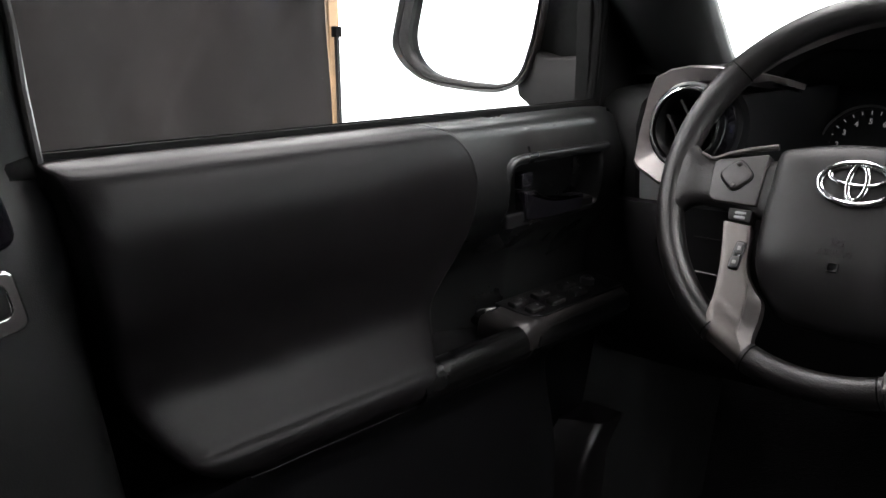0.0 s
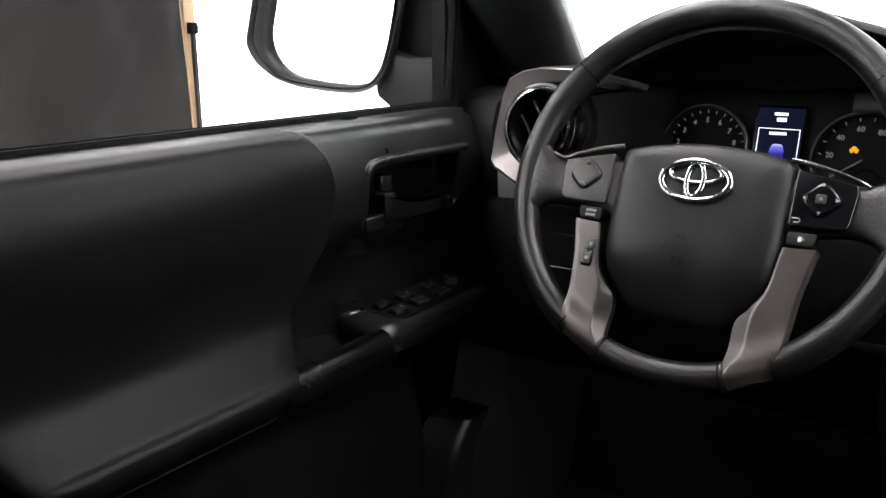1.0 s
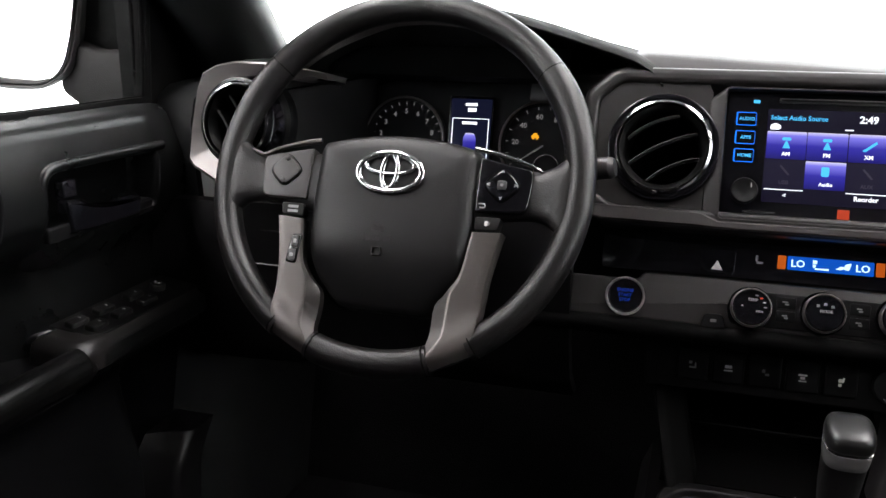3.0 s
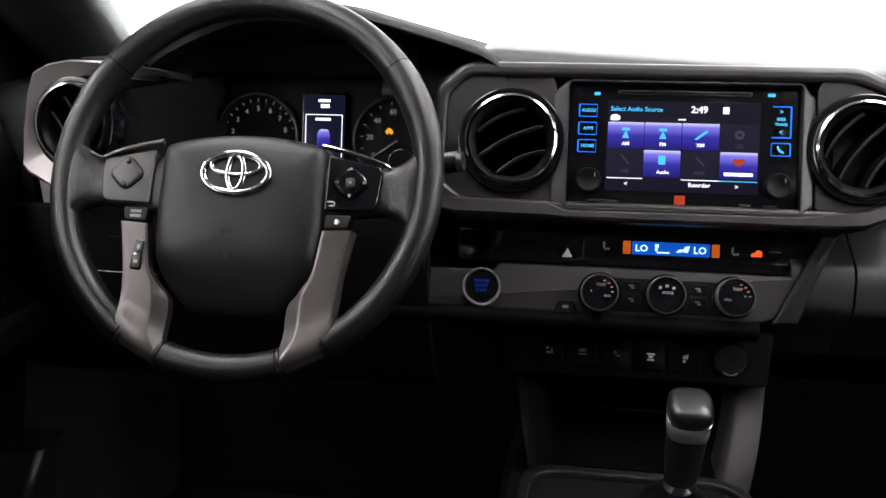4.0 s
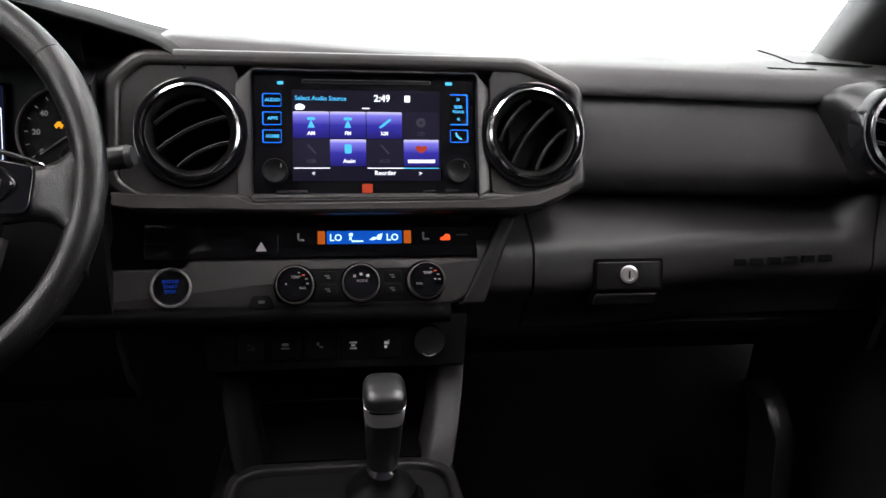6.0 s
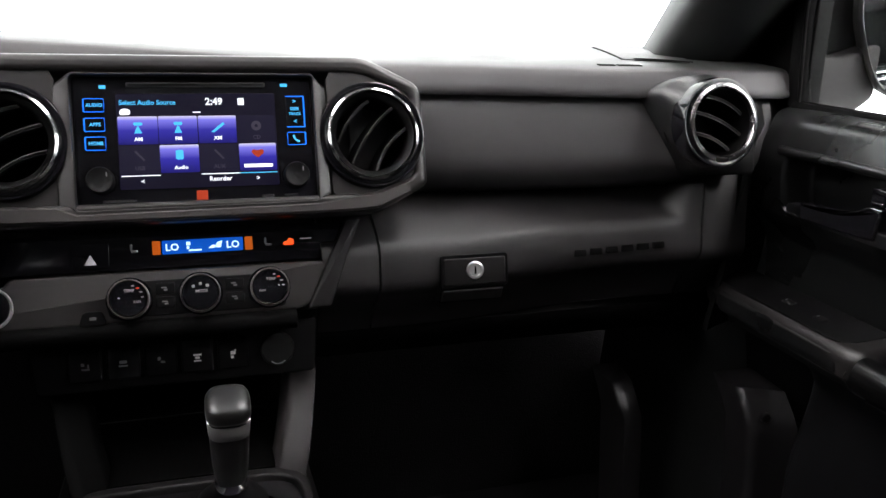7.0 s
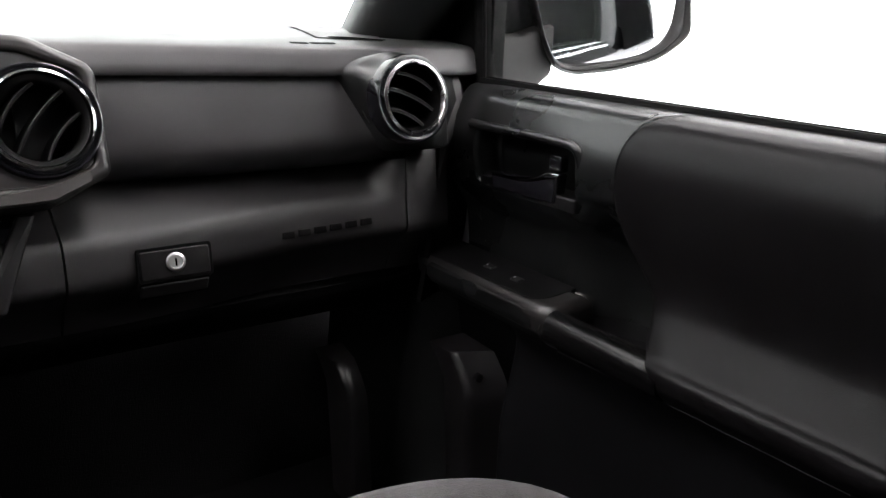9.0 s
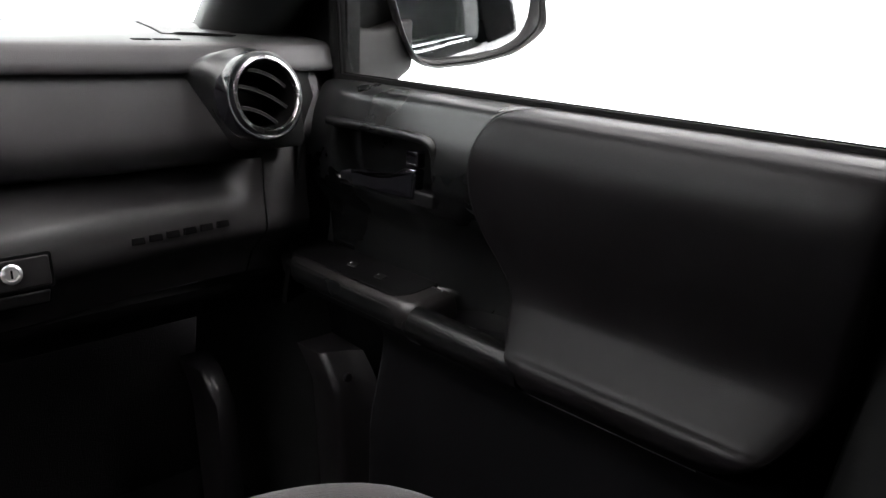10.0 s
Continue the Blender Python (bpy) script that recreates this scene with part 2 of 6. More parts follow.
def fillet(pts, r, n=4):
    """Round the corners of a polygon."""
    out, k = [], len(pts)
    for i in range(k):
        p, q, s = Vector(pts[i - 1]), Vector(pts[i]), Vector(pts[(i + 1) % k])
        rr = r[i] if isinstance(r, (list, tuple)) else r
        a = q + (p - q).normalized() * min(rr, (p - q).length * 0.48)
        b = q + (s - q).normalized() * min(rr, (s - q).length * 0.48)
        for j in range(n + 1):
            t = j / n
            out.append(tuple(a * (1 - t) ** 2 + q * 2 * t * (1 - t) + b * t * t))
    return out


def rrect(w, h, r, u=0.0, v=0.0, n=4):
    return fillet([(u - w / 2, v - h / 2), (u + w / 2, v - h / 2), (u + w / 2, v + h / 2), (u - w / 2, v + h / 2)], r, n)


def circle(r, u=0.0, v=0.0, n=32, rv=None):
    return [(u + r * math.cos(2 * math.pi * i / n), v + (rv or r) * math.sin(2 * math.pi * i / n)) for i in range(n)]


def slab(pl, outline, depth, bevel=0.0015, w=0.0, bm=None):
    """A plate on a plane: its front at w, rounded front edge."""
    rows = [[pl(u, v, w - depth) for u, v in outline], [pl(u, v, w - bevel) for u, v in outline]]
    for k in (0.3, 0.7, 1.0):
        a = k * math.pi / 2
        ring = inset(outline, bevel * (1 - math.cos(a)))
        rows.append([pl(u, v, w - bevel * (1 - math.sin(a))) for u, v in ring])
    return loops(rows, bm=bm)


def ring_slab(pl, outer, inner, depth, bevel=0.0015, w=0.0, floor=None, inner_bevel=None):
    """A plate with a hole: outline and hole have the same count of points."""
    ib = inner_bevel or bevel
    rows = [[pl(u, v, w - depth) for u, v in outer], [pl(u, v, w - bevel) for u, v in outer],
            [pl(u, v, w - bevel * 0.3) for u, v in inset(outer, bevel * 0.4)], [pl(u, v, w) for u, v in inset(outer, bevel)],
            [pl(u, v, w) for u, v in inset(outer, bevel * 1.25)], [pl(u, v, w) for u, v in inset(inner, -ib * 1.25)],
            [pl(u, v, w) for u, v in inset(inner, -ib)], [pl(u, v, w - ib * 0.3) for u, v in inset(inner, -ib * 0.4)],
            [pl(u, v, w - ib) for u, v in inner], [pl(u, v, w - depth) for u, v in inner]]
    rows.append(rows[0])
    bm = loops(rows, False, False)
    bmesh.ops.remove_doubles(bm, verts=bm.verts, dist=1e-6)
    return bm


def lathe(pl, u, v, profile, segs=40, cap0=True, cap1=True, ev=1.0, bm=None):
    rows = [[pl(u + r * math.cos(2 * math.pi * i / segs), v + ev * r * math.sin(2 * math.pi * i / segs), w) for i in range(segs)] for r, w in profile]
    return loops(rows, cap0, cap1, bm=bm)


def spline(pts, n=6, closed=False):
    """Points on a smooth curve through pts."""
    k = len(pts)
    P = [Vector(p) for p in pts]
    out = []
    for i in range(k if closed else k - 1):
        a, b, c, d = (P[(i + j) % k] if closed else P[min(max(i + j, 0), k - 1)] for j in (-1, 0, 1, 2))
        for j in range(n):
            t = j / n
            out.append(0.5 * (2 * b + (c - a) * t + (2 * a - 5 * b + 4 * c - d) * t * t + (3 * b - a - 3 * c + d) * t ** 3))
    if not closed:
        out.append(P[-1])
    return out


def curve_at(table, x):
    """Smooth value of a table of (key, value) pairs at x."""
    t = sorted(table)
    if x <= t[0][0]:
        return t[0][1]
    for i in range(len(t) - 1):
        if x <= t[i + 1][0]:
            (x0, y0), (x1, y1) = t[i], t[i + 1]
            m0 = (y1 - t[i - 1][1]) / (x1 - t[i - 1][0]) if i else (y1 - y0) / (x1 - x0)
            m1 = (t[i + 2][1] - y0) / (t[i + 2][0] - x0) if i + 2 < len(t) else (y1 - y0) / (x1 - x0)
            h, s = x1 - x0, (x - x0) / (x1 - x0)
            return (2 * s ** 3 - 3 * s * s + 1) * y0 + (s ** 3 - 2 * s * s + s) * h * m0 + (3 * s * s - 2 * s ** 3) * y1 + (s ** 3 - s * s) * h * m1
    return t[-1][1]


def smooth(a, b, x):
    t = min(1.0, max(0.0, (x - a) / (b - a)))
    return t * t * (3 - 2 * t)


def tube(path, r, segs=10, closed=False, flat=1.0, up=None, bm=None):
    """A rod along a path; r a number or one for each point; flat squeezes it along up."""
    P = [Vector(p) for p in path]
    k = len(P)
    rows, ref = [], Vector(up or (0.13, 0.21, 0.97)).normalized()
    for i, p in enumerate(P):
        t = (P[(i + 1) % k] - P[i - 1]) if closed else (P[min(i + 1, k - 1)] - P[max(i - 1, 0)])
        t.normalize()
        x = t.cross(ref).normalized()
        y = x.cross(t).normalized()
        rr = r[i] if isinstance(r, (list, tuple)) else r
        rows.append([p + x * rr * math.cos(2 * math.pi * j / segs) + y * rr * flat * math.sin(2 * math.pi * j / segs) for j in range(segs)])
    if closed:
        rows.append(rows[0])
        bm = loops(rows, False, False, bm=bm)
        bmesh.ops.remove_doubles(bm, verts=bm.verts, dist=1e-7)
        return bm
    return loops(rows, bm=bm)


def sheet(grid, thick, away):
    """A skin of a grid of points, given body by moving a copy along away."""
    bm = bmesh.new()
    off = Vector(away) * thick
    a = [[bm.verts.new(p) for p in r] for r in grid]
    b = [[bm.verts.new(Vector(p) + off) for p in r] for r in grid]
    m, n = len(grid), len(grid[0])
    for i in range(m - 1):
        for j in range(n - 1):
            bm.faces.new((a[i][j], a[i][j + 1], a[i + 1][j + 1], a[i + 1][j]))
            bm.faces.new((b[i][j], b[i + 1][j], b[i + 1][j + 1], b[i][j + 1]))
    for j in range(n - 1):
        bm.faces.new((a[0][j], b[0][j], b[0][j + 1], a[0][j + 1]))
        bm.faces.new((a[-1][j], a[-1][j + 1], b[-1][j + 1], b[-1][j]))
    for i in range(m - 1):
        bm.faces.new((a[i][0], a[i + 1][0], b[i + 1][0], b[i][0]))
        bm.faces.new((a[i][-1], b[i][-1], b[i + 1][-1], a[i + 1][-1]))
    return bm


def block(x0, x1, y0, y1, z0, z1, bevel=0.004):
    """A box with rounded upright edges and a soft rim."""
    pl = Plane((0, 0, 0))
    pl.u, pl.v, pl.n = Vector((1, 0, 0)), Vector((0, 1, 0)), Vector((0, 0, 1))
    return slab(pl, rrect(x1 - x0, y1 - y0, bevel, (x0 + x1) / 2, (y0 + y1) / 2, 3), z1 - z0, bevel, z1)


def letters(pl, u, v, words, size, mat, parent, w=0.0006, name="lettering", align="CENTER", depth=0.0002):
    cu = bpy.data.curves.new(name, "FONT")
    cu.offset = size * 0.022
    cu.body, cu.size, cu.align_x, cu.align_y, cu.extrude = words, size, align, "CENTER", depth
    cu.resolution_u = 2
    tmp = new("tmp_text", cu)
    me = bpy.data.meshes.new_from_object(tmp.evaluated_get(bpy.context.evaluated_depsgraph_get()))
    bpy.data.objects.remove(tmp)
    bpy.data.curves.remove(cu)
    m = Matrix((pl.u, pl.v, pl.n)).transposed().to_4x4()
    m.translation = pl(u, v, w)
    me.transform(m)
    bm = bmesh.new()
    bm.from_mesh(me)
    bpy.data.meshes.remove(me)
    return part(name, bm, mat, parent, fix=False)


def bar(pl, u, v, w, h, mat, parent, name="mark", lift=0.0006, r=0.0003):
    return part(name, slab(pl, rrect(w, h, min(r, w * 0.3, h * 0.3), u, v, 1), 0.0006, 0.0001, lift), mat, parent)


# ---- studio ----
def studio():
    # wall and floor emit light themselves; no lamps shine on them
    white = glowing_paint("studio_wall_glow", STUDIO_GLOW)
    floor_white = glowing_paint("studio_floor_glow", STUDIO_GLOW * 0.7)
    # unseen ceiling, painted dark to keep reflections on the doors dim
    ceiling_dark = glowing_paint("studio_ceiling_dark", CEILING_GLOW, 0.03)
    outline = fillet([(-5.5, -8.5), (5.5, -8.5), (5.5, 8.0), (-5.5, 8.0)], 2.0, 6)
    rows = []
    for inward, z in ((0.9, 0.0), (0.5, 0.03), (0.2, 0.15), (0.05, 0.4), (0.0, 0.8), (0.0, 4.6)):
        rows.append([Vector((u, v, z)) for u, v in inset(outline, inward)])
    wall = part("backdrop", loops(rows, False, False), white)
    tagged(wall, "seamless white curved studio wall, made to glow", "studio wall", kind="structure")
    bm = bmesh.new()
    bm.faces.new([bm.verts.new(Vector((u, v, 0.0))) for u, v in inset(outline, 0.9)])
    tagged(part("ground", bm, floor_white), "glossy white painted studio floor, made to glow", "floor", kind="structure")
    bm = bmesh.new()
    bm.faces.new([bm.verts.new(Vector((u, v, 4.6))) for u, v in outline])
    tagged(part("ceiling_studio", bm, ceiling_dark), "unseen studio ceiling, painted dark to keep reflections dim", "ceiling", kind="structure")
    # unseen glowing strips and panel, added and placed for highlights on the doors
    fill_white = glowing_paint("fill_strip_glow", FILL_STRIP_GLOW, 0.8, (1.0, 0.915, 0.935))
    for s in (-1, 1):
        for xa, xb, y1, words in ((1.1, 2.3, 3.3, "added broad glowing strip beside the truck, out of view"), (4.3, 5.35, 5.0, "added long glowing strip along the wall, out of view")):
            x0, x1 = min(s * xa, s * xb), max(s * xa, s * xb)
            lamp = thing("fill_strip", ((x0 + x1) / 2, 0.5, 4.58), words, "studio light", "strip lights")
            part("diffuser", block(x0, x1, -5.0, y1, 4.42, 4.46, 0.01), fill_white, lamp, "added glowing white panel")
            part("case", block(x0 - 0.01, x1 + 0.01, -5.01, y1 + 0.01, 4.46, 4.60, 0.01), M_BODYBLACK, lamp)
    lamp = thing("fill_ahead", (0.0, 5.7, 4.58), "added broad glowing panel ahead of the truck, out of view", "studio light")
    part("diffuser", block(-3.2, 3.2, 3.8, 7.6, 4.42, 4.46, 0.01), glowing_paint("fill_ahead_panel", FILL_AHEAD_GLOW), lamp, "added glowing white panel")
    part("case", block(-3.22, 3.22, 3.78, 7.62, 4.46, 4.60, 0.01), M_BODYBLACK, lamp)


studio()


def backdrop_curtain():
    """Black cloth on a stand beside the truck, with a wooden post at its edge."""
    cur = thing("backdrop_curtain", (-2.4, 0.0, 0.0), "creased black cloth backdrop hanging beside the truck", "curtain")
    grid = []
    for i in range(221):
        # unseen rear length of cloth added to keep light off the passenger's door
        y = -0.90 + 2.637 * i / 220
        x = -2.4 + 0.020 * math.sin(y * 9.0) + 0.012 * math.sin(y * 23 + 1.3)
        col = []
        for j in range(61):
            z = 0.01 + 2.2 * j / 60
            folds = sum(0.010 * math.exp(-((y * 0.85 - z * 0.50 - c) / 0.022) ** 2) for c in (-0.32, -0.12, 0.02, 0.25, 0.42, 0.66))
            crease = folds + 0.014 * math.sin((y * 1.0 - z * 0.55) * 11.0) + 0.010 * math.sin((y + z * 0.3) * 27.0 + 2.0)
            col.append(Vector((x + crease * (0.4 + 0.6 * (1 - j / 60)), y, z)))
        grid.append(col)
    part("cloth", sheet(grid, 0.004, (-1, 0, 0)), M_CLOTH, cur)
    part("rail", tube([(-2.4, -0.95, 2.23), (-2.4, 1.74, 2.23)], 0.02, 10), M_BODYBLACK, cur, "black cross rail")
    post = thing("wooden_post", (-2.42, 1.76, 0.0), "rough brown wooden post at the edge of the cloth", "post")
    part("post", block(-2.45, -2.40, 1.742, 1.785, 0.0, 2.26, 0.003), M_WOOD, post)
    part("batten", block(-2.39, -2.375, 1.752, 1.765, 0.0, 1.30, 0.002), M_FOOT, post, "pale batten fixed to the post")
    part("bracket", block(-2.395, -2.37, 1.745, 1.772, 1.30, 1.335, 0.002), M_SEAM_SHADE, post, "dark clamp on the post")


backdrop_curtain()

SILL = 1.214     # height of the door window sills
FLOOR = 0.60     # height of the cab floor


# ---- cab shell ----
def cab_shell():
    tagged(part("floor", block(-0.82, 0.82, -1.34, 1.14, FLOOR - 0.05, FLOOR, 0.02), M_CARPET), "black carpeted cab floor", "floor", kind="structure")
    # firewall under the dash
    grid = [[Vector((x, y, z)) for y, z in ((1.04, FLOOR - 0.05), (1.05, FLOOR), (1.12, 0.75), (1.20, 0.95), (1.22, 1.20), (1.17, 1.258))] for x in (-0.84, -0.3, 0.3, 0.84)]
    tagged(part("wall_firewall", sheet(grid, 0.03, (0, 1, 0)), M_CARPET), "dark carpeted front bulkhead of the cab", "bulkhead", kind="structure")
    # roof with its unseen headliner, darkened to cut bounced light
    grid = []
    for i in range(13):
        x = -0.66 + 1.32 * i / 12
        grid.append([Vector((x, y, z - 0.05 * (x / 0.66) ** 2)) for y, z in ((0.42, 1.70), (0.2, 1.745), (-0.3, 1.765), (-0.9, 1.75), (-1.25, 1.71))])
    tagged(part("ceiling", sheet(grid, 0.012, (0, 0, 1)), M_HEADLINER), "dark grey fabric headliner of the cab", "headliner", kind="structure")
    grid = [[p + Vector((0, 0, 0.02)) for p in row] for row in grid]
    tagged(part("roof", sheet(grid, 0.012, (0, 0, 1)), M_BODY), "silver painted cab roof", "roof", kind="structure")
    # rear wall of the cab, with a window opening
    pl = Plane((0, -1.30, 1.15), -6)
    rear = ring_slab(pl, rrect(1.46, 1.16, 0.1, 0, 0, 5), rrect(1.15, 0.36, 0.06, 0, 0.27, 5), 0.04, 0.01)
    tagged(part("wall_rear", rear, M_LOWER), "black rear cab wall with a window opening", "rear wall", kind="structure")
    # out of view; tinted dark to cut light from behind
    glass = part("window_rear", slab(pl, rrect(1.16, 0.37, 0.06, 0, 0.27, 5), 0.004, 0.001, -0.02), M_DARKGLASS)
    tagged(glass, "dark tinted rear cab window", "window", kind="structure")
    # windscreen
    grid = []
    for i in range(17):
        x = -1 + 2 * i / 16
        low = Vector((0.66 * x, 1.16 - 0.10 * x * x, 1.255))
        high = Vector((0.58 * x, 0.44 - 0.07 * x * x, 1.70 - 0.03 * x * x))
        grid.append([low.lerp(high, t / 8) + Vector((0, 0.02, 0.02)) * math.sin(math.pi * t / 8) for t in range(9)])
    w = part("window_windscreen", sheet(grid, 0.004, (0, 0.5, 0.85)), M_GLASS)
    w.visible_shadow = False
    tagged(w, "clear sloping windscreen above the dashboard", "windscreen", kind="structure")
    for s, side in ((-1, "left"), (1, "right")):
        # front pillar: soft black trim from the dash corner up to the roof
        rows = []
        for t in range(15):
            k = t / 14
            inner = Vector((0.606, 0.985, 1.230)).lerp(Vector((0.545, 0.45, 1.69)), k)
            mid = Vector((0.668, 0.955, 1.210)).lerp(Vector((0.610, 0.45, 1.67)), k)
            outer = Vector((0.716, 0.985, 1.195)).lerp(Vector((0.655, 0.43, 1.64)), k)
            bulge = Vector((-0.012, -0.02, 0.0))
            back1 = outer + Vector((0.04, 0.06, 0.02))
            back2 = inner + Vector((0.05, 0.09, 0.03))
            ring = [inner, inner.lerp(mid, 0.25) + bulge * 0.7, inner.lerp(mid, 0.6) + bulge, mid + bulge, mid.lerp(outer, 0.5) + bulge * 0.9, outer, back1, back2]
            rows.append([Vector((s * p.x, p.y, p.z)) for p in ring])
        tagged(part("pillar_front_" + side, loops(rows), M_PILLAR, angle=60), "smooth black front pillar trim beside the windscreen", "pillar trim", kind="structure")
        # centre pillar behind the door
        rows = []
        for z, y1, ax in ((0.60, 0.20, 0.70), (0.80, 0.195, 0.695), (0.93, 0.183, 0.688), (0.97, 0.177, 0.688), (1.045, 0.167, 0.688), (1.14, 0.160, 0.688), (1.185, 0.155, 0.689), (1.195, 0.155, 0.698), (1.21, 0.153, 0.699), (1.26, 0.148, 0.697), (1.30, 0.145, 0.694), (1.45, 0.115, 0.66), (1.68, 0.05, 0.60)):
            ring = [(ax + 0.03, y1 + 0.004), (ax + 0.004, y1 + 0.001), (ax, y1 - 0.004), (ax - 0.004, y1 - 0.03), (ax - 0.008, y1 - 0.08), (ax, y1 - 0.16), (ax + 0.04, y1 - 0.18), (ax + 0.07, y1 - 0.08)]
            rows.append([Vector((s * a, y, z)) for a, y in ring])
        tagged(part("pillar_centre_" + side, loops(rows), M_PILLAR, angle=50), "black moulded centre pillar trim behind the door", "pillar trim", kind="structure")
        edge = [Vector((s * (ax - 0.002), y - 0.003, z)) for z, y, ax in ((1.196, 0.155, 0.698), (1.21, 0.153, 0.699), (1.26, 0.148, 0.697), (1.30, 0.145, 0.694), (1.45, 0.115, 0.66))]
        tagged(part("pillar_edge_" + side, tube(edge, 0.0035, 8), M_PANEL), "grey edge strip of the centre pillar", "trim strip", kind="structure")
        # roof rail
        rows = []
        for y, z, ax in ((0.40, 1.64, 0.655), (0.1, 1.70, 0.625), (-0.5, 1.72, 0.62), (-1.2, 1.69, 0.62)):
            rows.append([Vector((s * (ax + dx), y, z + dz)) for dx, dz in ((-0.03, 0.02), (-0.02, -0.02), (0.02, -0.03), (0.06, -0.02), (0.05, 0.03), (0.0, 0.05))])
        tagged(part("roof_rail_" + side, loops(rows), M_HEADLINER), "dark grey roof rail above the doors", "roof rail", kind="structure")
        # outer body side behind the front door, with a rear door window
        rows = []
        for z, ax in ((0.55, 0.83), (0.75, 0.885), (0.95, 0.90), (1.12, 0.885), (1.145, 0.872), (1.165, 0.855), (1.168, 0.78), (0.55, 0.78)):
            rows.append([Vector((s * ax, y, z)) for y in (0.06, -0.4, -1.0, -1.32)])
        tagged(part("body_side_" + side, loops(list(map(list, zip(*rows)))), M_BODY), "silver painted rear door side of the truck", "body side", kind="structure")
        bed = []
        for z, ax in ((0.55, 0.84), (0.75, 0.92), (0.95, 0.94), (1.12, 0.925), (1.26, 0.905), (1.275, 0.89), (1.275, 0.80), (0.55, 0.80)):
            bed.append([Vector((s * ax, y, z)) for y in (-1.36, -2.0, -2.9)])
        tagged(part("bed_side_" + side, loops(list(map(list, zip(*bed)))), M_BODY), "silver painted cargo bed side of the truck", "bed side", kind="structure")
        g = [[Vector((s * 0.80, 0.02, 1.165)), Vector((s * 0.66, -0.04, 1.64))], [Vector((s * 0.80, -1.25, 1.165)), Vector((s * 0.67, -1.15, 1.64))]]
        rg = part("window_rear_door_" + side, sheet(g, 0.004, (s, 0, 0.3)), M_DARKGLASS)
        tagged(rg, "tinted rear door window", "window", kind="structure")
        tagged(part("pillar_rear_" + side, loops([[Vector((s * (a + o), y, z)) for o, y in ((0, -1.16), (0.0, -1.30), (-0.08, -1.30), (-0.08, -1.16))] for z, a in ((1.2, 0.80), (1.42, 0.75), (1.66, 0.68))]), M_BODYBLACK), "black rear cab pillar", "pillar", kind="structure")


cab_shell()


# ---- doors ----
DOOR_PAD = [(1.2125, 0.697), (1.2115, 0.6880), (1.2098, 0.6790), (1.2074, 0.6715), (1.2035, 0.6650), (1.1985, 0.6602), (1.191, 0.6556), (1.182, 0.6517), (1.170, 0.6485), (1.155, 0.6469), (1.138, 0.6473), (1.118, 0.6495), (1.095, 0.6540), (1.07, 0.6605), (1.055, 0.6630), (1.045, 0.6628), (1.037, 0.6610), (1.031, 0.6586),
            (1.021, 0.6535), (1.010, 0.6474), (1.001, 0.6420), (0.9955, 0.6375), (0.9915, 0.6325), (0.988, 0.6302), (0.982, 0.6295), (0.972, 0.633), (0.961, 0.642), (0.955, 0.650)]
DOOR_SEAM = [(1.2125, 0.486), (1.205, 0.507), (1.196, 0.517), (1.182, 0.525), (1.166, 0.529), (1.149, 0.530), (1.12, 0.526), (1.09, 0.513), (1.065, 0.497), (1.045, 0.483), (1.023, 0.474), (1.006, 0.469), (0.996, 0.462), (0.986, 0.453), (0.972, 0.450), (0.955, 0.446)]
DOOR_REAR = [(1.2125, 0.146), (1.16, 0.157), (1.10, 0.165), (1.05, 0.173), (1.01, 0.189), (0.99, 0.204), (0.97, 0.230), (0.955, 0.260)]
HARD_TOP = [(1.2125, 0.700), (1.2116, 0.6910), (1.2101, 0.6825), (1.2078, 0.6755), (1.2030, 0.6695), (1.197, 0.6658), (1.190, 0.6634), (1.180, 0.6602), (1.170, 0.6575), (1.160, 0.6557), (1.150, 0.6549), (1.135, 0.6556), (1.115, 0.6590), (1.09, 0.669), (1.06, 0.690), (0.95, 0.70)]


def door_depth(y, z):
    """Distance of the hard door panel from the middle of the cab."""
    d = curve_at(HARD_TOP, z)
    seam = curve_at(DOOR_SEAM, z)
    d += 0.006 * smooth(seam + 0.002, seam - 0.005, y)
    d += 0.012 * smooth(0.74, 0.80, y) * smooth(1.10, 1.20, z)
    # handle recess, a rounded box
    qy, qz = abs(y - 0.668) - 0.076, abs(z - 1.1340) - 0.0245
    r = math.hypot(max(qy, 0), max(qz, 0)) + min(max(qy, qz), 0)
    d += 0.036 * (1 - smooth(-0.001, 0.007, r))
    # grip pocket behind the pull bar
    if y < 0.63:
        k = smooth(0.625, 0.545, y) * smooth(1.125, 1.04, z)
        d = d * (1 - k) + 0.735 * k
    # switch pod
    pod = smooth(0.999, 0.991, z) * smooth(0.592, 0.612, y)
    d = d * (1 - pod) + (0.634 + 0.012 * smooth(0.975, 0.955, z)) * pod
    low = smooth(0.968, 0.957, z)
    return d * (1 - low) + 0.652 * low


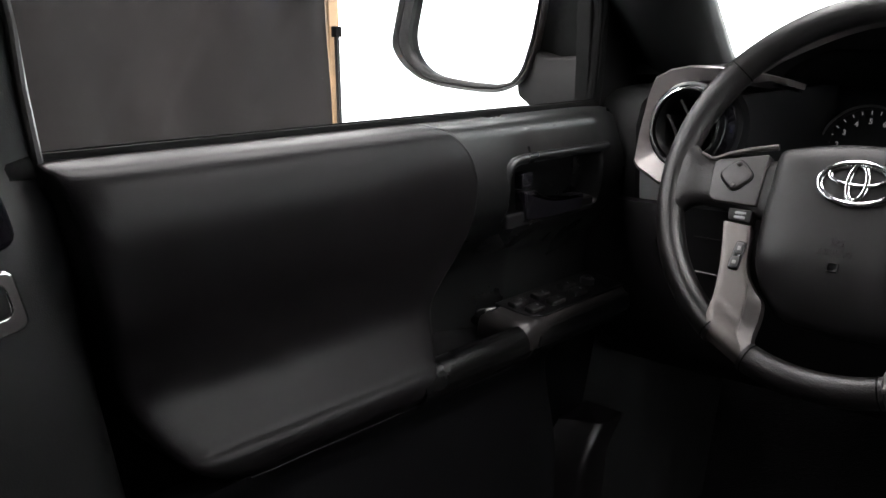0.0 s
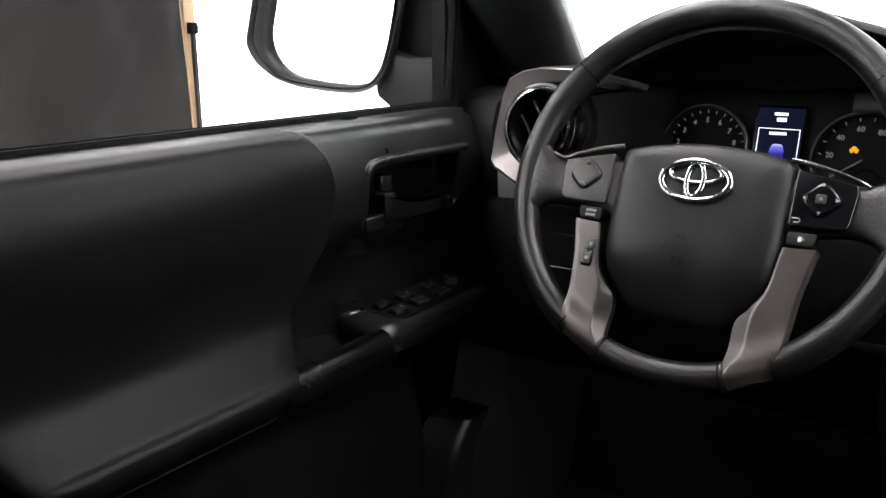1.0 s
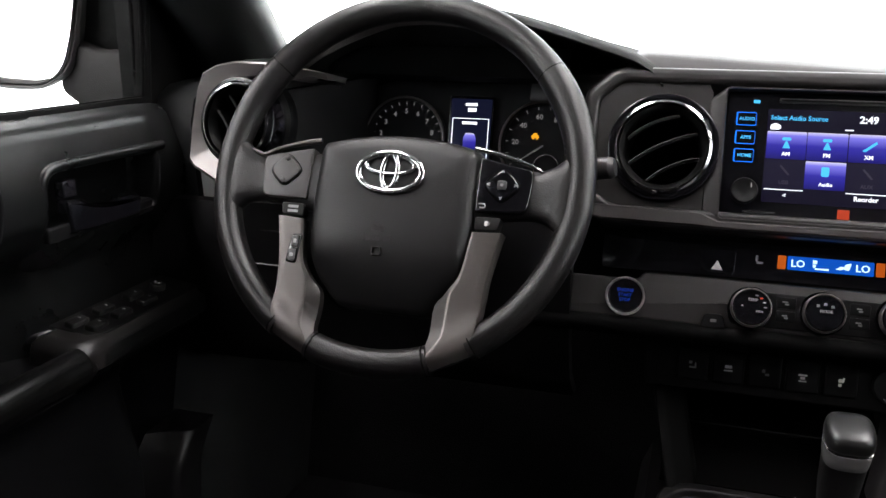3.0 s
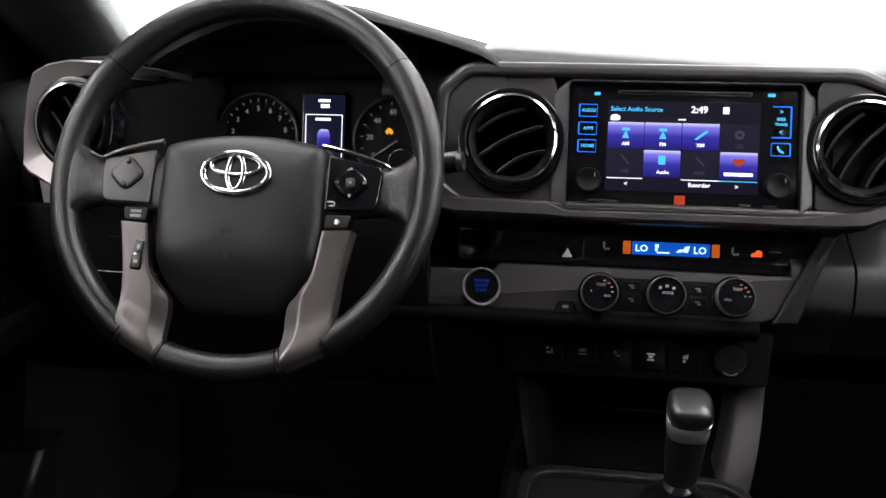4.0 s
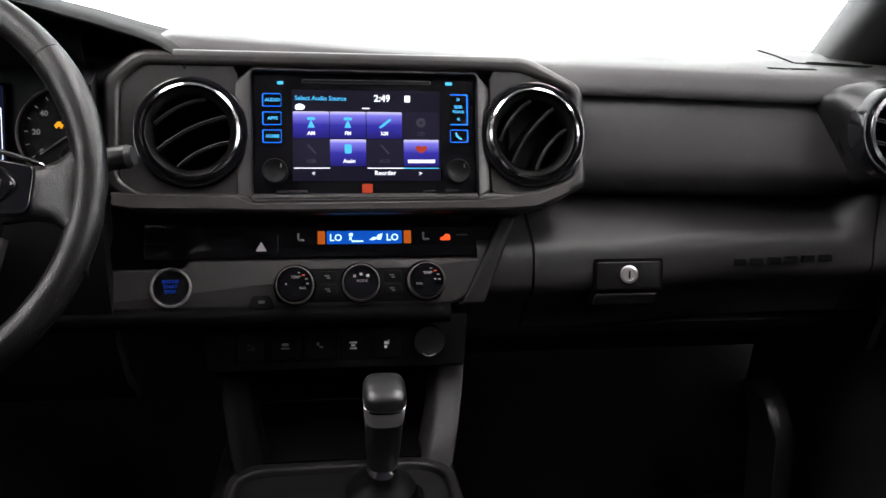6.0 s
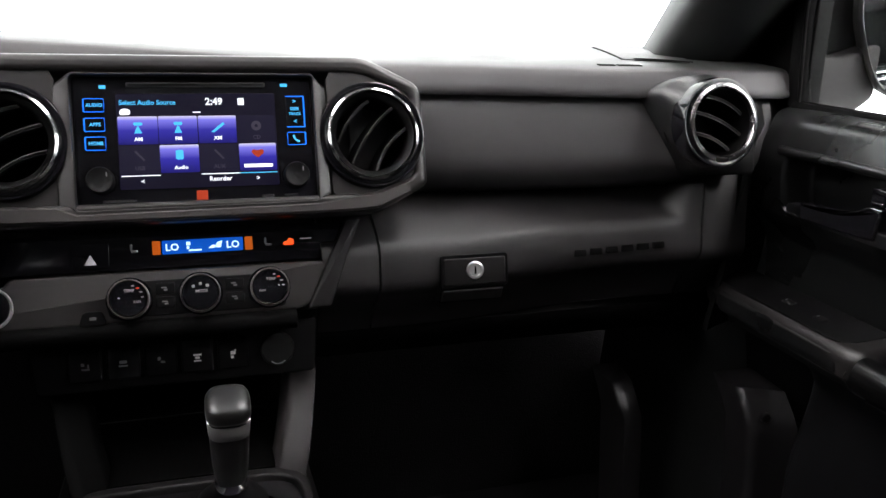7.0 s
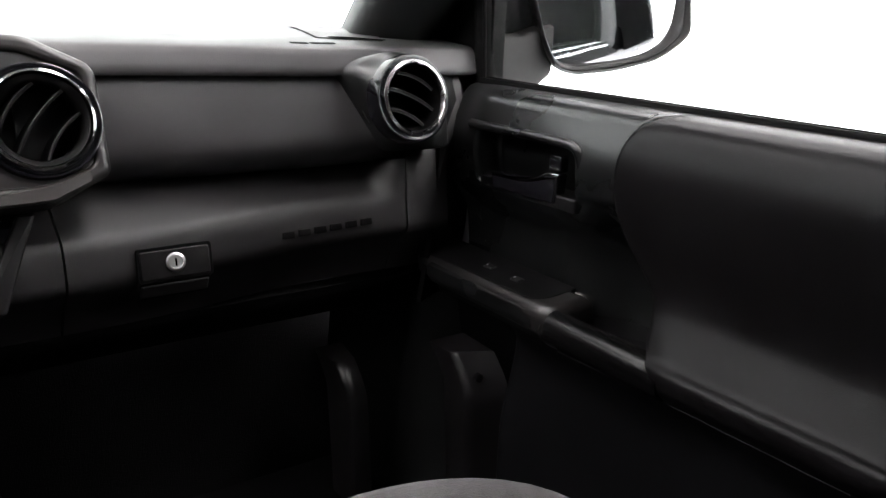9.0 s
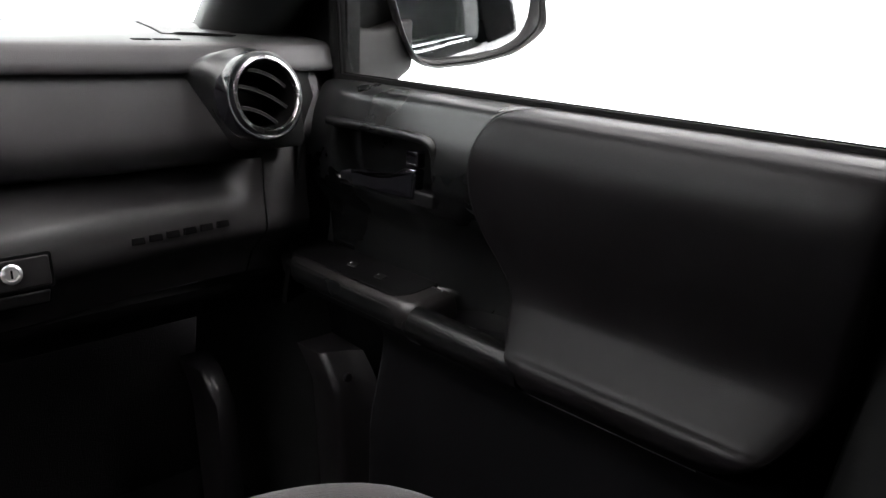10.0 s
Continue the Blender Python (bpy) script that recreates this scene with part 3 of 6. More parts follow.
def front_door(s):
    side = "driver" if s < 0 else "passenger"
    X = lambda a, y, z: Vector((s * a, y, z))
    door = thing("door_1" if s < 0 else "door_2", (s * 0.76, 0.45, 0.60), "closed black truck door with a padded armrest and bright-edged pull" if s > 0 else "closed black truck door with padded armrest and window switches", "car door", kind="structure")
    # padded insert
    zs = [p.y for p in spline([(0, z) for z, a in DOOR_PAD], 4)]
    rows = []
    for z in zs:
        a, y0, y1 = curve_at(DOOR_PAD, z), curve_at(DOOR_REAR, z), curve_at(DOOR_SEAM, z)
        back = max(a + 0.02, 0.706 if z > 1.09 else 0.748)
        row = [X(back, y0 + 0.001, z), X(a + 0.010, y0 + 0.001, z), X(a + 0.005, y0 + 0.004, z), X(a + 0.0015, y0 + 0.012, z)]
        for j in range(13):
            t = j / 12
            row.append(X(a, y0 + 0.026 + (y1 - 0.008 - y0 - 0.026) * t, z))
        row += [X(a + 0.0012, y1 - 0.003, z), X(a + 0.005, y1 - 0.0005, z), X(back, y1, z)]
        rows.append(row)
    part("padded_panel", loops(rows), M_PAD, door, "soft black vinyl padding", angle=60)
    # black block that puts shade behind the pad's rear end
    rows = [[X(a, y, z) for a, y in ((0.70, y0), (0.70, 0.415), (0.745, 0.415), (0.745, y0 - 0.03))] for z, y0 in ((0.62, 0.21), (0.955, 0.21), (1.0, 0.19), (1.10, 0.168), (1.205, 0.152))]
    part("door_core", loops(rows), M_SEAM_SHADE, door)
    # hard panel ahead of it
    zz = [0.953, 0.957, 0.961, 0.966, 0.972] + [0.978 + 0.003 * i for i in range(8)] + [1.0025 + 0.0014 * i for i in range(10)] + [1.0175 + 0.0185 * i / 3 for i in range(4)] + [1.04 + 0.150 * i / 90 for i in range(90)] + [1.19 + 0.0225 * i / 18 for i in range(19)]
    edge = [curve_at(DOOR_SEAM, z) - 0.006 for z in zz]
    grid = [[X(door_depth(y, z), y, z) for y, z in ((e + (0.805 - e) * i / 110, z) for e, z in zip(edge, zz))] for i in range(111)]
    part("hard_panel", sheet(grid, 0.02, (s, 0, 0)), M_HARD, door, "glossy hard black plastic", angle=85)
    # lower panel with its bulge
    grid = []
    for i in range(71):
        y = 0.20 + 0.66 * i / 70
        col = []
        for j in range(24):
            z = 0.63 + 0.325 * j / 23
            a = 0.672 - 0.020 * smooth(0.93, 0.957, z) - 0.020 * math.exp(-((y - 0.672) / 0.034) ** 2) * smooth(0.925, 0.81, z) + 0.05 * smooth(0.67, 0.72, y)
            col.append(X(a, y, z))
        grid.append(col)
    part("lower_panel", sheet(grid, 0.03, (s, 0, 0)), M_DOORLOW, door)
    part("armrest_seam", tube([X(0.6495, 0.262, 0.9550), X(0.6485, 0.35, 0.9550), X(0.648, 0.445, 0.9550), X(0.646, 0.50, 0.9550), X(0.644, 0.578, 0.9545)], 0.0008, 6), M_LOWER, door)
    # pull bar across the pocket
    bar_path = spline([X(0.646, 0.438, 0.9775), X(0.645, 0.47, 0.9775), X(0.644, 0.52, 0.9785), X(0.643, 0.585, 0.979)], 5)
    part("pull_bar", tube(bar_path, 0.017, 18, flat=1.15, up=(0, 0, 1)), M_PULL, door)
    # grip pocket floor and recess floor, black blocks that put shade into both hollows
    part("pocket_floor", block(min(s * 0.658, s * 0.745), max(s * 0.658, s * 0.745), 0.425, 0.600, 0.962, 0.977, 0.003), M_INLAY_SHADE, door)
    part("recess_floor", block(min(s * 0.664, s * 0.70), max(s * 0.664, s * 0.70), 0.590, 0.748, 1.098, 1.1125, 0.003), M_INLAY_SHADE, door)
    # glint along the joint, put in as a lighter grey rod
    part("pull_joint", tube(spline([X(0.6255, 0.588, 0.984), X(0.6262, 0.591, 0.976), X(0.632, 0.589, 0.966), X(0.641, 0.584, 0.9585)], 4), 0.0006, 6), M_RAIL, door)
    # switch panel
    top = Plane((s * 0.664, 0.68, 1.0025))
    top.u, top.v, top.n = Vector((s * 0.985, 0, 0.17)), Vector((0, 1, 0)), Vector((-s * 0.17, 0, 0.985))
    out = fillet([(-0.034, -0.100), (0.026, -0.104), (0.030, 0.17), (-0.026, 0.17), (-0.030, 0.05)], [0.030, 0.004, 0.01, 0.02, 0.04], 6)
    sp = part("switch_panel", slab(top, out, 0.030, 0.014, 0.0015), M_POD, door, "graphite painted switch panel", angle=50)
    part("switch_inlay", slab(top, fillet([(-0.0240, -0.070), (0.027, -0.078), (0.029, 0.165), (-0.021, 0.165)], [0.022, 0.004, 0.006, 0.006], 4), 0.004, 0.0008, 0.0024), M_INLAY_SHADE, sp, "matt black switch plate")
    spots = [(-0.009, -0.052), (0.010, -0.058), (-0.009, -0.014), (0.010, -0.018), (-0.008, 0.030), (0.010, 0.030)] if s < 0 else [(-0.002, -0.012), (0.0, 0.040)]
    for k, (u, v) in enumerate(spots):
        sw = part("switch", slab(top, rrect(0.013 if s < 0 else 0.010, 0.024 if s < 0 else 0.016, 0.003, u, v, 3), 0.006, 0.0018, 0.0075 if s < 0 else 0.0042), M_ROCKER, sp)
        bar(top, u, v + 0.004, 0.003, 0.0016, M_MARK, sw, "print", 0.0082 if s < 0 else 0.0049)
    if s < 0:
        kn = part("mirror_knob", lathe(top, 0.004, 0.066, [(0.0085, 0.002), (0.0085, 0.008), (0.0075, 0.0095), (0.0, 0.0098)], 20, True, False), M_BUTTON, sp)
        part("knob_cap", lathe(top, 0.004, 0.066, [(0.0042, 0.0095), (0.0042, 0.0112), (0.003, 0.012), (0.0005, 0.0122)], 16), M_CHROME, kn)
    # raised lip over the handle recess
    lip = spline([X(0.6585, 0.762, 1.1690), X(0.6570, 0.735, 1.1695), X(0.6563, 0.68, 1.1700), X(0.6560, 0.62, 1.1702), X(0.6564, 0.595, 1.1690), X(0.6568, 0.5855, 1.1640), X(0.6572, 0.5825, 1.1560), X(0.6585, 0.5818, 1.1440), X(0.663, 0.5818, 1.130)], 6)
    part("handle_bezel", tube(lip, [0.0052 - 0.0030 * smooth(0.62, 1.0, k / (len(lip) - 1)) for k in range(len(lip))], 12, up=(1, 0, 0)), M_HARD, door, "raised lip of the handle recess", angle=70)
    # inner handle in its recess
    hp = Plane(X(0.6855, 0.672, 1.128))
    hp.u, hp.v, hp.n = Vector((0, -1, 0)), Vector((0, 0, 1)), Vector((-s, 0, 0))
    lever = fillet([(-0.054, -0.0095), (0.000, -0.0080), (0.026, -0.0020), (0.040, 0.0055), (0.056, 0.0060), (0.0535, -0.0260), (0.020, -0.0285), (-0.050, -0.0280)], [0.004, 0.02, 0.012, 0.006, 0.003, 0.004, 0.02, 0.004], 4)
    part("door_handle", slab(hp, lever, 0.014, 0.0040, 0.0245), M_GLOSS, door, "glossy black inner door handle")
    part("lock_lever", slab(hp, rrect(0.019, 0.018, 0.003, 0.0465, 0.0165, 3), 0.010, 0.002, 0.020), M_GLOSS, door, "small lock lever")
    part("lock_stripe", slab(hp, rrect(0.015, 0.0016, 0.0006, 0.0465, 0.0110, 2), 0.001, 0.0002, 0.0206), M_DARKCHROME, door)
    # bright rod in place of the highlight on the handle's upper edge
    part("handle_rim", tube(spline([hp(-0.054, -0.0098, 0.0232), hp(0.000, -0.0084, 0.0238), hp(0.026, -0.0022, 0.0238), hp(0.040, 0.0050, 0.0238), hp(0.0565, 0.0056, 0.0232)], 5), 0.0008, 8), M_DARKCHROME, door)
    # window rubber, glass and frame
    part("window_seal", sheet([[X(0.700 + dx, y, SILL + dz) for dx, dz in ((-0.0045, -0.012), (-0.004, -0.001), (-0.0015, 0.003), (0.004, 0.003), (0.010, -0.006), (0.011, -0.03))] for y in (0.105, 0.3, 0.55, 0.80)], 0.006, (s, 0, -0.5)), M_RUBBER_SHADE, door)
    part("seal_lip", tube([X(0.7045, 0.105, SILL + 0.0036), X(0.7045, 0.45, SILL + 0.0036), X(0.7045, 0.80, SILL + 0.0036)], 0.0008, 6), M_RUBBER_SHADE, door)
    pane = part("window_pane", sheet([[X(0.712, y0, SILL - 0.02), X(0.700, y0 - 0.02, 1.35), X(0.655, y1, 1.63)] for y0, y1 in ((0.80, 0.38), (0.45, 0.2), (0.11, 0.02))], 0.004, (s, 0, 0)), M_GLASS, door)
    pane.visible_shadow = False
    fr = spline([X(0.710, 0.803, SILL - 0.01), X(0.708, 0.807, 1.27), X(0.705, 0.805, 1.34), X(0.697, 0.765, 1.40), X(0.670, 0.50, 1.595), X(0.650, 0.36, 1.645), X(0.635, 0.1, 1.68)], 6)
    sail = Plane(X(0.712, 0.79, SILL))
    sail.u, sail.v, sail.n = Vector((0, 1, 0)), Vector((0, 0, 1)), Vector((-s, 0, 0))
    part("sail_panel", slab(sail, [(0.004, -0.03), (0.24, -0.03), (0.22, 0.04), (0.03, 0.20), (0.004, 0.15)], 0.02, 0.003, 0.004), M_ARM, door)
    part("window_frame", tube(fr, 0.013, 10, flat=0.8), M_ARM, door)
    part("frame_bead", tube([p + Vector((-s * 0.009, -0.010, 0)) for p in fr], 0.0022, 8), M_RUBBER_SHADE, door)
    # outer skin
    rows = []
    for z, a in ((0.52, 0.80), (0.60, 0.84), (0.75, 0.885), (0.95, 0.90), (1.09, 0.888), (1.145, 0.872), (1.165, 0.855), (1.168, 0.80), (1.166, 0.735), (0.52, 0.745)):
        rows.append([X(a - 0.03 * smooth(0.7, 1.0, y), y, z) for y in (0.065, 0.3, 0.6, 0.8, 1.0)])
    skin = part("outer_skin", loops(list(map(list, zip(*rows)))), M_BODY, door, "silver painted outer door skin")
    part("belt_moulding", tube([X(0.731, 0.07, 1.204), X(0.731, 0.4, 1.203), X(0.729, 0.80, 1.200)], 0.0055, 10), M_CHROME, door, "bright outer belt line")
    part("belt_moulding", tube([X(0.752, 0.07, 1.193), X(0.752, 0.4, 1.192), X(0.750, 0.80, 1.189)], 0.0065, 10), M_CHROME, door, "bright outer belt line")
    part("belt_base", sheet([[X(0.722, y, 1.19), X(0.740, y, 1.190), X(0.765, y, 1.176), X(0.80, y, 1.166)] for y in (0.07, 0.4, 0.80)], 0.004, (0, 0, -1)), M_RUBBER_SHADE, door)
    return door


for s in (-1, 1):
    front_door(s)


def side_mirror(s):
    X = lambda a, y, z: Vector((s * a, y, z))
    mir = thing("side_mirror", (s * 0.80, 0.92, 1.205), "black plastic door mirror reflecting the white studio" if s < 0 else "black plastic door mirror reflecting the truck's silver side", "door mirror", "door mirrors")
    # glass plane: outward and rearward, turned towards the cab
    pl = Plane(X(0.955, 0.822, 1.335))
    pl.u = Vector((s * 0.90, -0.43, 0)).normalized() * s
    pl.v = Vector((0, 0, 1))
    pl.n = pl.u.cross(pl.v)
    if s > 0:
        out = [(-0.136, 0.10), (-0.1249, -0.025), (-0.1084, -0.0763), (-0.095, -0.1025), (-0.082, -0.1176), (-0.0569, -0.1234), (0.0016, -0.1171), (0.0606, -0.102), (0.0894, -0.0833), (0.1109, -0.0616), (0.1046, -0.017), (0.094, 0.08), (0.07, 0.107), (-0.10, 0.114)]
        rim = [(-0.1285, 0.09), (-0.1180, -0.0248), (-0.1019, -0.0755), (-0.0905, -0.0965), (-0.0800, -0.1080), (-0.0600, -0.1118), (0.0006, -0.1030), (0.0420, -0.0915), (0.0660, -0.0760), (0.0780, -0.0560), (0.0831, -0.0178), (0.075, 0.075), (0.06, 0.095), (-0.09, 0.102)]
    else:
        out = [(-0.075, 0.10), (-0.0864, 0.0066), (-0.1005, -0.0539), (-0.0860, -0.0793), (-0.0591, -0.1015), (-0.0268, -0.1125), (0.0323, -0.1199), (0.0656, -0.1204), (0.0903, -0.1100), (0.1066, -0.0945), (0.1187, -0.0563), (0.1289, 0.0031), (0.136, 0.10), (0.10, 0.114), (-0.05, 0.112)]
        rim = [(-0.050, 0.09), (-0.0625, 0.0063), (-0.0739, -0.0399), (-0.0690, -0.0650), (-0.0520, -0.0870), (-0.0268, -0.0985), (0.0250, -0.1055), (0.0620, -0.1075), (0.0800, -0.1010), (0.0930, -0.0840), (0.1040, -0.0500), (0.1147, 0.0034), (0.120, 0.09), (0.09, 0.102), (-0.035, 0.102)]
    out, rim = fillet(out, 0.012, 4), fillet(rim, 0.012, 4)
    rows = [[pl(u * 0.72, v * 0.72 + 0.004, -0.10) for u, v in out], [pl(u * 0.90, v * 0.90, -0.075) for u, v in out], [pl(u * 0.985, v * 0.985, -0.035) for u, v in out], [pl(u, v, -0.010) for u, v in out], [pl(u, v, -0.003) for u, v in inset(out, 0.0012)], [pl(u, v, 0.0) for u, v in inset(out, 0.004)]]
    mix = lambda k, w: [pl(a * (1 - k) + c * k, b * (1 - k) + d * k, w) for (a, b), (c, d) in zip(inset(out, 0.004), inset(rim, -0.002))]
    rows += [mix(0.25, -0.003), mix(0.35, -0.0055), mix(0.45, -0.003), mix(0.9, -0.004), [pl(u, v, -0.007) for u, v in rim], [pl(u, v, -0.050) for u, v in rim]]
    part("housing", loops(rows), M_BODYBLACK, mir, angle=50)
    # glass, set askew in the housing and, on the passenger's side, convex
    turn, dip, bend = radians(5.0 if s > 0 else 7.0), radians(2.8 if s > 0 else 0.0), 1.1 if s > 0 else 60.0
    gp = Plane((0, 0, 0))
    gp.o, gp.v = pl.o.copy(), pl.v.copy()
    gp.u = (pl.u * math.cos(turn) + pl.n * math.sin(turn)).normalized()
    gp.n = gp.u.cross(gp.v)
    gp.n, gp.v = gp.n * math.cos(dip) + gp.v * math.sin(dip), gp.v * math.cos(dip) - gp.n * math.sin(dip)
    edge = inset(rim, -0.004)
    cu, cv = sum(u for u, v in edge) / len(edge), sum(v for u, v in edge) / len(edge)
    rows = [[gp(u, v, -0.020 - (u * u + v * v) / (2 * bend)) for u, v in edge]]
    for k in (1.0, 0.93, 0.84, 0.72, 0.58, 0.42, 0.26, 0.12, 0.03):
        rows.append([gp(u, v, -0.013 - (u * u + v * v) / (2 * bend)) for u, v in ((cu + (a - cu) * k, cv + (b - cv) * k) for a, b in edge)])
    part("glass", loops(rows), M_MIRROR, mir, "clear mirror glass", angle=30)
    # foot on the door
    foot = []
    for a, dz0, dz1, y0, y1 in ((0.72, -0.05, 0.062, 0.868, 0.99), (0.78, -0.045, 0.062, 0.872, 0.985), (0.83, -0.030, 0.060, 0.876, 0.97), (0.885, 0.005, 0.075, 0.878, 0.95)):
        foot.append([X(a, y, 1.205 + z) for y, z in ((y0 + 0.004, dz0), (y0, dz0 + 0.008), (y0, dz1 - 0.006), (y0 + 0.006, dz1), (y1 - 0.02, dz1), (y1, dz0 + 0.02), (y1 - 0.01, dz0))])
    part("foot", loops(foot), M_FOOT, mir, "dark grey plastic mirror foot", angle=50)
    arm = [[X(a, y, z) for y, z in ((0.905, 1.255), (0.905, z1), (0.985, z1), (0.985, 1.255))] for a, z1 in ((0.735, 1.262), (0.788, 1.300), (0.800, 1.328), (0.812, 1.36), (0.835, 1.47), (0.885, 1.47))]
    part("arm", loops(arm), M_ARM, mir)
    return mir


for s in (-1, 1):
    side_mirror(s)


# ---- dashboard ----
dash = thing("dashboard", (0.0, 0.95, 0.95), "black and graphite pickup dashboard with grained soft plastic", "dashboard")


def bow(x):
    """How much further from the seats the upper dash lies towards its middle."""
    return 0.062 * smooth(0.56, 0.24, x) - 0.012 * smooth(0.52, 0.70, x)


DASH_TOP = [(1.17, 1.262), (1.08, 1.2635), (0.98, 1.2605), (0.90, 1.2565), (0.86, 1.2537), (0.842, 1.2521), (0.834, 1.2503), (0.8295, 1.2468), (0.8260, 1.2405), (0.8222, 1.2310), (0.8192, 1.2240), (0.8210, 1.2200), (0.832, 1.219)]


def swell(x, y):
    """How much the front edge of the upper dash rises behind the centre stack."""
    return 0.056 * max(0.0, 0.235 - x) * smooth(-0.176, -0.158, x) * smooth(1.05, 0.88, y)


def top_point(x, y, up=0.0012):
    """A point on the upper dash at x, where y is told as if the dash were straight."""
    return Vector((x, y + bow(x) * smooth(1.15, 0.86, y), curve_at(DASH_TOP[:6], y) + up))


def dash_top():
    """The grained upper dash, from the windscreen to the passenger's ledge."""
    sect = DASH_TOP
    grid = []
    for i in range(73):
        x = -0.27 + 0.97 * i / 72
        grid.append([Vector((x, y + bow(x) * smooth(1.15, 0.86, y), z + swell(x, y))) for y, z in sect])
    part("upper_panel", sheet([g[:7] for g in grid], 0.012, (0, 0.3, -0.9)), M_TOP, dash, angle=50)
    part("ledge", sheet([g[6:] for g in grid], 0.010, (0, 0.9, -0.2)), M_SOFTDASH, dash, angle=60)
    grid = [[Vector((x, y, z)) for y, z in sect[:4]] for x in (-0.72, -0.6, -0.5, -0.4, -0.272)]
    part("upper_panel", sheet(grid, 0.012, (0, 0, -1)), M_TOP, dash, angle=50)
    # passenger pad under the ledge
    sect = [(0.845, 1.2190), (0.833, 1.2170), (0.8280, 1.2115), (0.8225, 1.195), (0.8170, 1.175), (0.8125, 1.155), (0.8105, 1.141), (0.815, 1.127), (0.828, 1.113), (0.850, 1.104), (0.875, 1.10)]
    grid = []
    for i in range(49):
        x = 0.20 + 0.48 * i / 48
        ahead = bow(x)
        lift = 0.012 * smooth(0.25, 0.62, x)
        grid.append([Vector((x, y + ahead, z + lift * smooth(1.20, 1.11, z))) for y, z in sect])
    part("passenger_pad", sheet(grid, 0.012, (0, 1, 0)), M_SOFTDASH, dash, "soft grained passenger pad", angle=60)
    # glove box face and the panel under it
    sect = [(0.905, 1.102), (0.876, 1.093), (0.862, 1.0855), (0.848, 1.0775), (0.834, 1.0695), (0.8275, 1.0650), (0.8225, 1.056), (0.8205, 1.046), (0.8187, 1.036), (0.8178, 1.028), (0.8188, 1.021), (0.8235, 1.014), (0.836, 1.004), (0.855, 0.985), (0.868, 0.957)]
    grid = []
    for i in range(45):
        x = 0.222 + 0.375 * i / 44
        lift = 0.020 * smooth(0.24, 0.64, x)
        ahead = -0.022 * smooth(0.42, 0.66, x)
        end = smooth(0.560, 0.590, x)
        grid.append([Vector((x, y + ahead + ((0.8215 + 0.10 * (z - 1.056)) - y) * end * (1 if k < 6 and k > 0 else 0), z + lift + 0.012 * end * (k in (1, 2, 3)))) for k, (y, z) in enumerate(sect)])
    glove = part("glove_box", sheet(grid, 0.014, (0, 1, 0)), M_GLOVE, dash, "closed glove box with sloping grained face", angle=60)
    for xa, xb in ((0.160, 0.2195), (0.599, 0.655)):
        grid = []
        for i in range(9):
            x = xa + (xb - xa) * i / 8
            lift = 0.020 * smooth(0.24, 0.64, x)
            ahead = -0.022 * smooth(0.42, 0.66, x)
            top = [(0.905, 1.125), (0.835, 1.122), (0.826, 1.112)] if xa > 0.5 else sect[:3]
            grid.append([Vector((x, y + ahead, z + lift)) for y, z in top + sect[6 if xa > 0.5 else 3:]])
        part("glove_surround", sheet(grid, 0.014, (0, 1, 0)), M_GLOVE, dash, angle=60)
    # end caps beside the doors
    for s in (-1, 1):
        g = []
        for t in range(11):
            k = t / 10
            x, y = 0.640 + 0.075 * k, 0.778 + 0.012 * math.sin(k * 3.1) + 0.03 * k * k
            g.append([Vector((s * x, y + dy, z)) for dy, z in ((0.30, 1.232), (0.10, 1.232), (0.05, 1.228), (0.025, 1.216), (0.015, 1.19), (0.02, 1.12), (0.03, 1.02), (0.05, 0.93))])
        part("end_cap", sheet(g, 0.01, (0, 1, 0)), M_PILLAR, dash, angle=60)
    # seams and demister slot on the far corner of the top
    slot = [[top_point(0.543 + 0.060 * t, 0.893 - 0.024 * t + k * 0.010 * math.sin(math.pi * min(0.95, 0.1 + t)), 0.0026) for k in (0.0, 0.5, 1.0)] for t in [i / 10 for i in range(11)]]
    part("demister_slot", sheet(slot, 0.001, (0, 0, -1)), M_SEAM_SHADE, dash)
    corner = []
    for i in range(13):
        t = i / 12
        xa, ya, xb, yb = 0.574 - 0.043 * t, 1.062 - 0.164 * t, 0.660 - 0.058 * t, 1.010 - 0.136 * t
        corner.append([top_point(xa + (xb - xa) * k, ya + (yb - ya) * k, 0.0012) for k in (0.0, 0.02, 0.35, 0.65, 1.0)])
    part("corner_panel", sheet(corner, 0.004, (0, 0, -1)), M_DASH, dash, "dark grained corner cover")
    part("top_seam", tube([top_point(0.5725 - 0.043 * i / 8, 1.062 - 0.164 * i / 8, 0.0002) for i in range(9)], 0.0007, 6), M_SEAM_SHADE, dash)
    for xa, xb in ((0.478, 0.496), (0.500, 0.527)):
        mark = [[top_point(xa + (xb - xa) * i / 6, 0.8455 + k, 0.0008) for k in (0.0, 0.0035, 0.007)] for i in range(7)]
        part("top_mark", sheet(mark, 0.001, (0, 0, -1)), M_SEAM_SHADE, dash)
    # knee panel under the glove box, darkened for the shade there
    grid = [[Vector((x, y, z)) for y, z in ((0.872, 0.957), (0.872, 0.950), (0.875, 0.944), (0.885, 0.935), (0.93, 0.90), (1.02, 0.86))] for x in (0.14, 0.3, 0.5, 0.70)]
    part("knee_panel", sheet(grid, 0.01, (0, 0.7, 0.7)), M_INLAY_SHADE, dash)
    return glove


glove_box = dash_top()
GL = Plane((0.4, 0.8185, 1.043), 10)


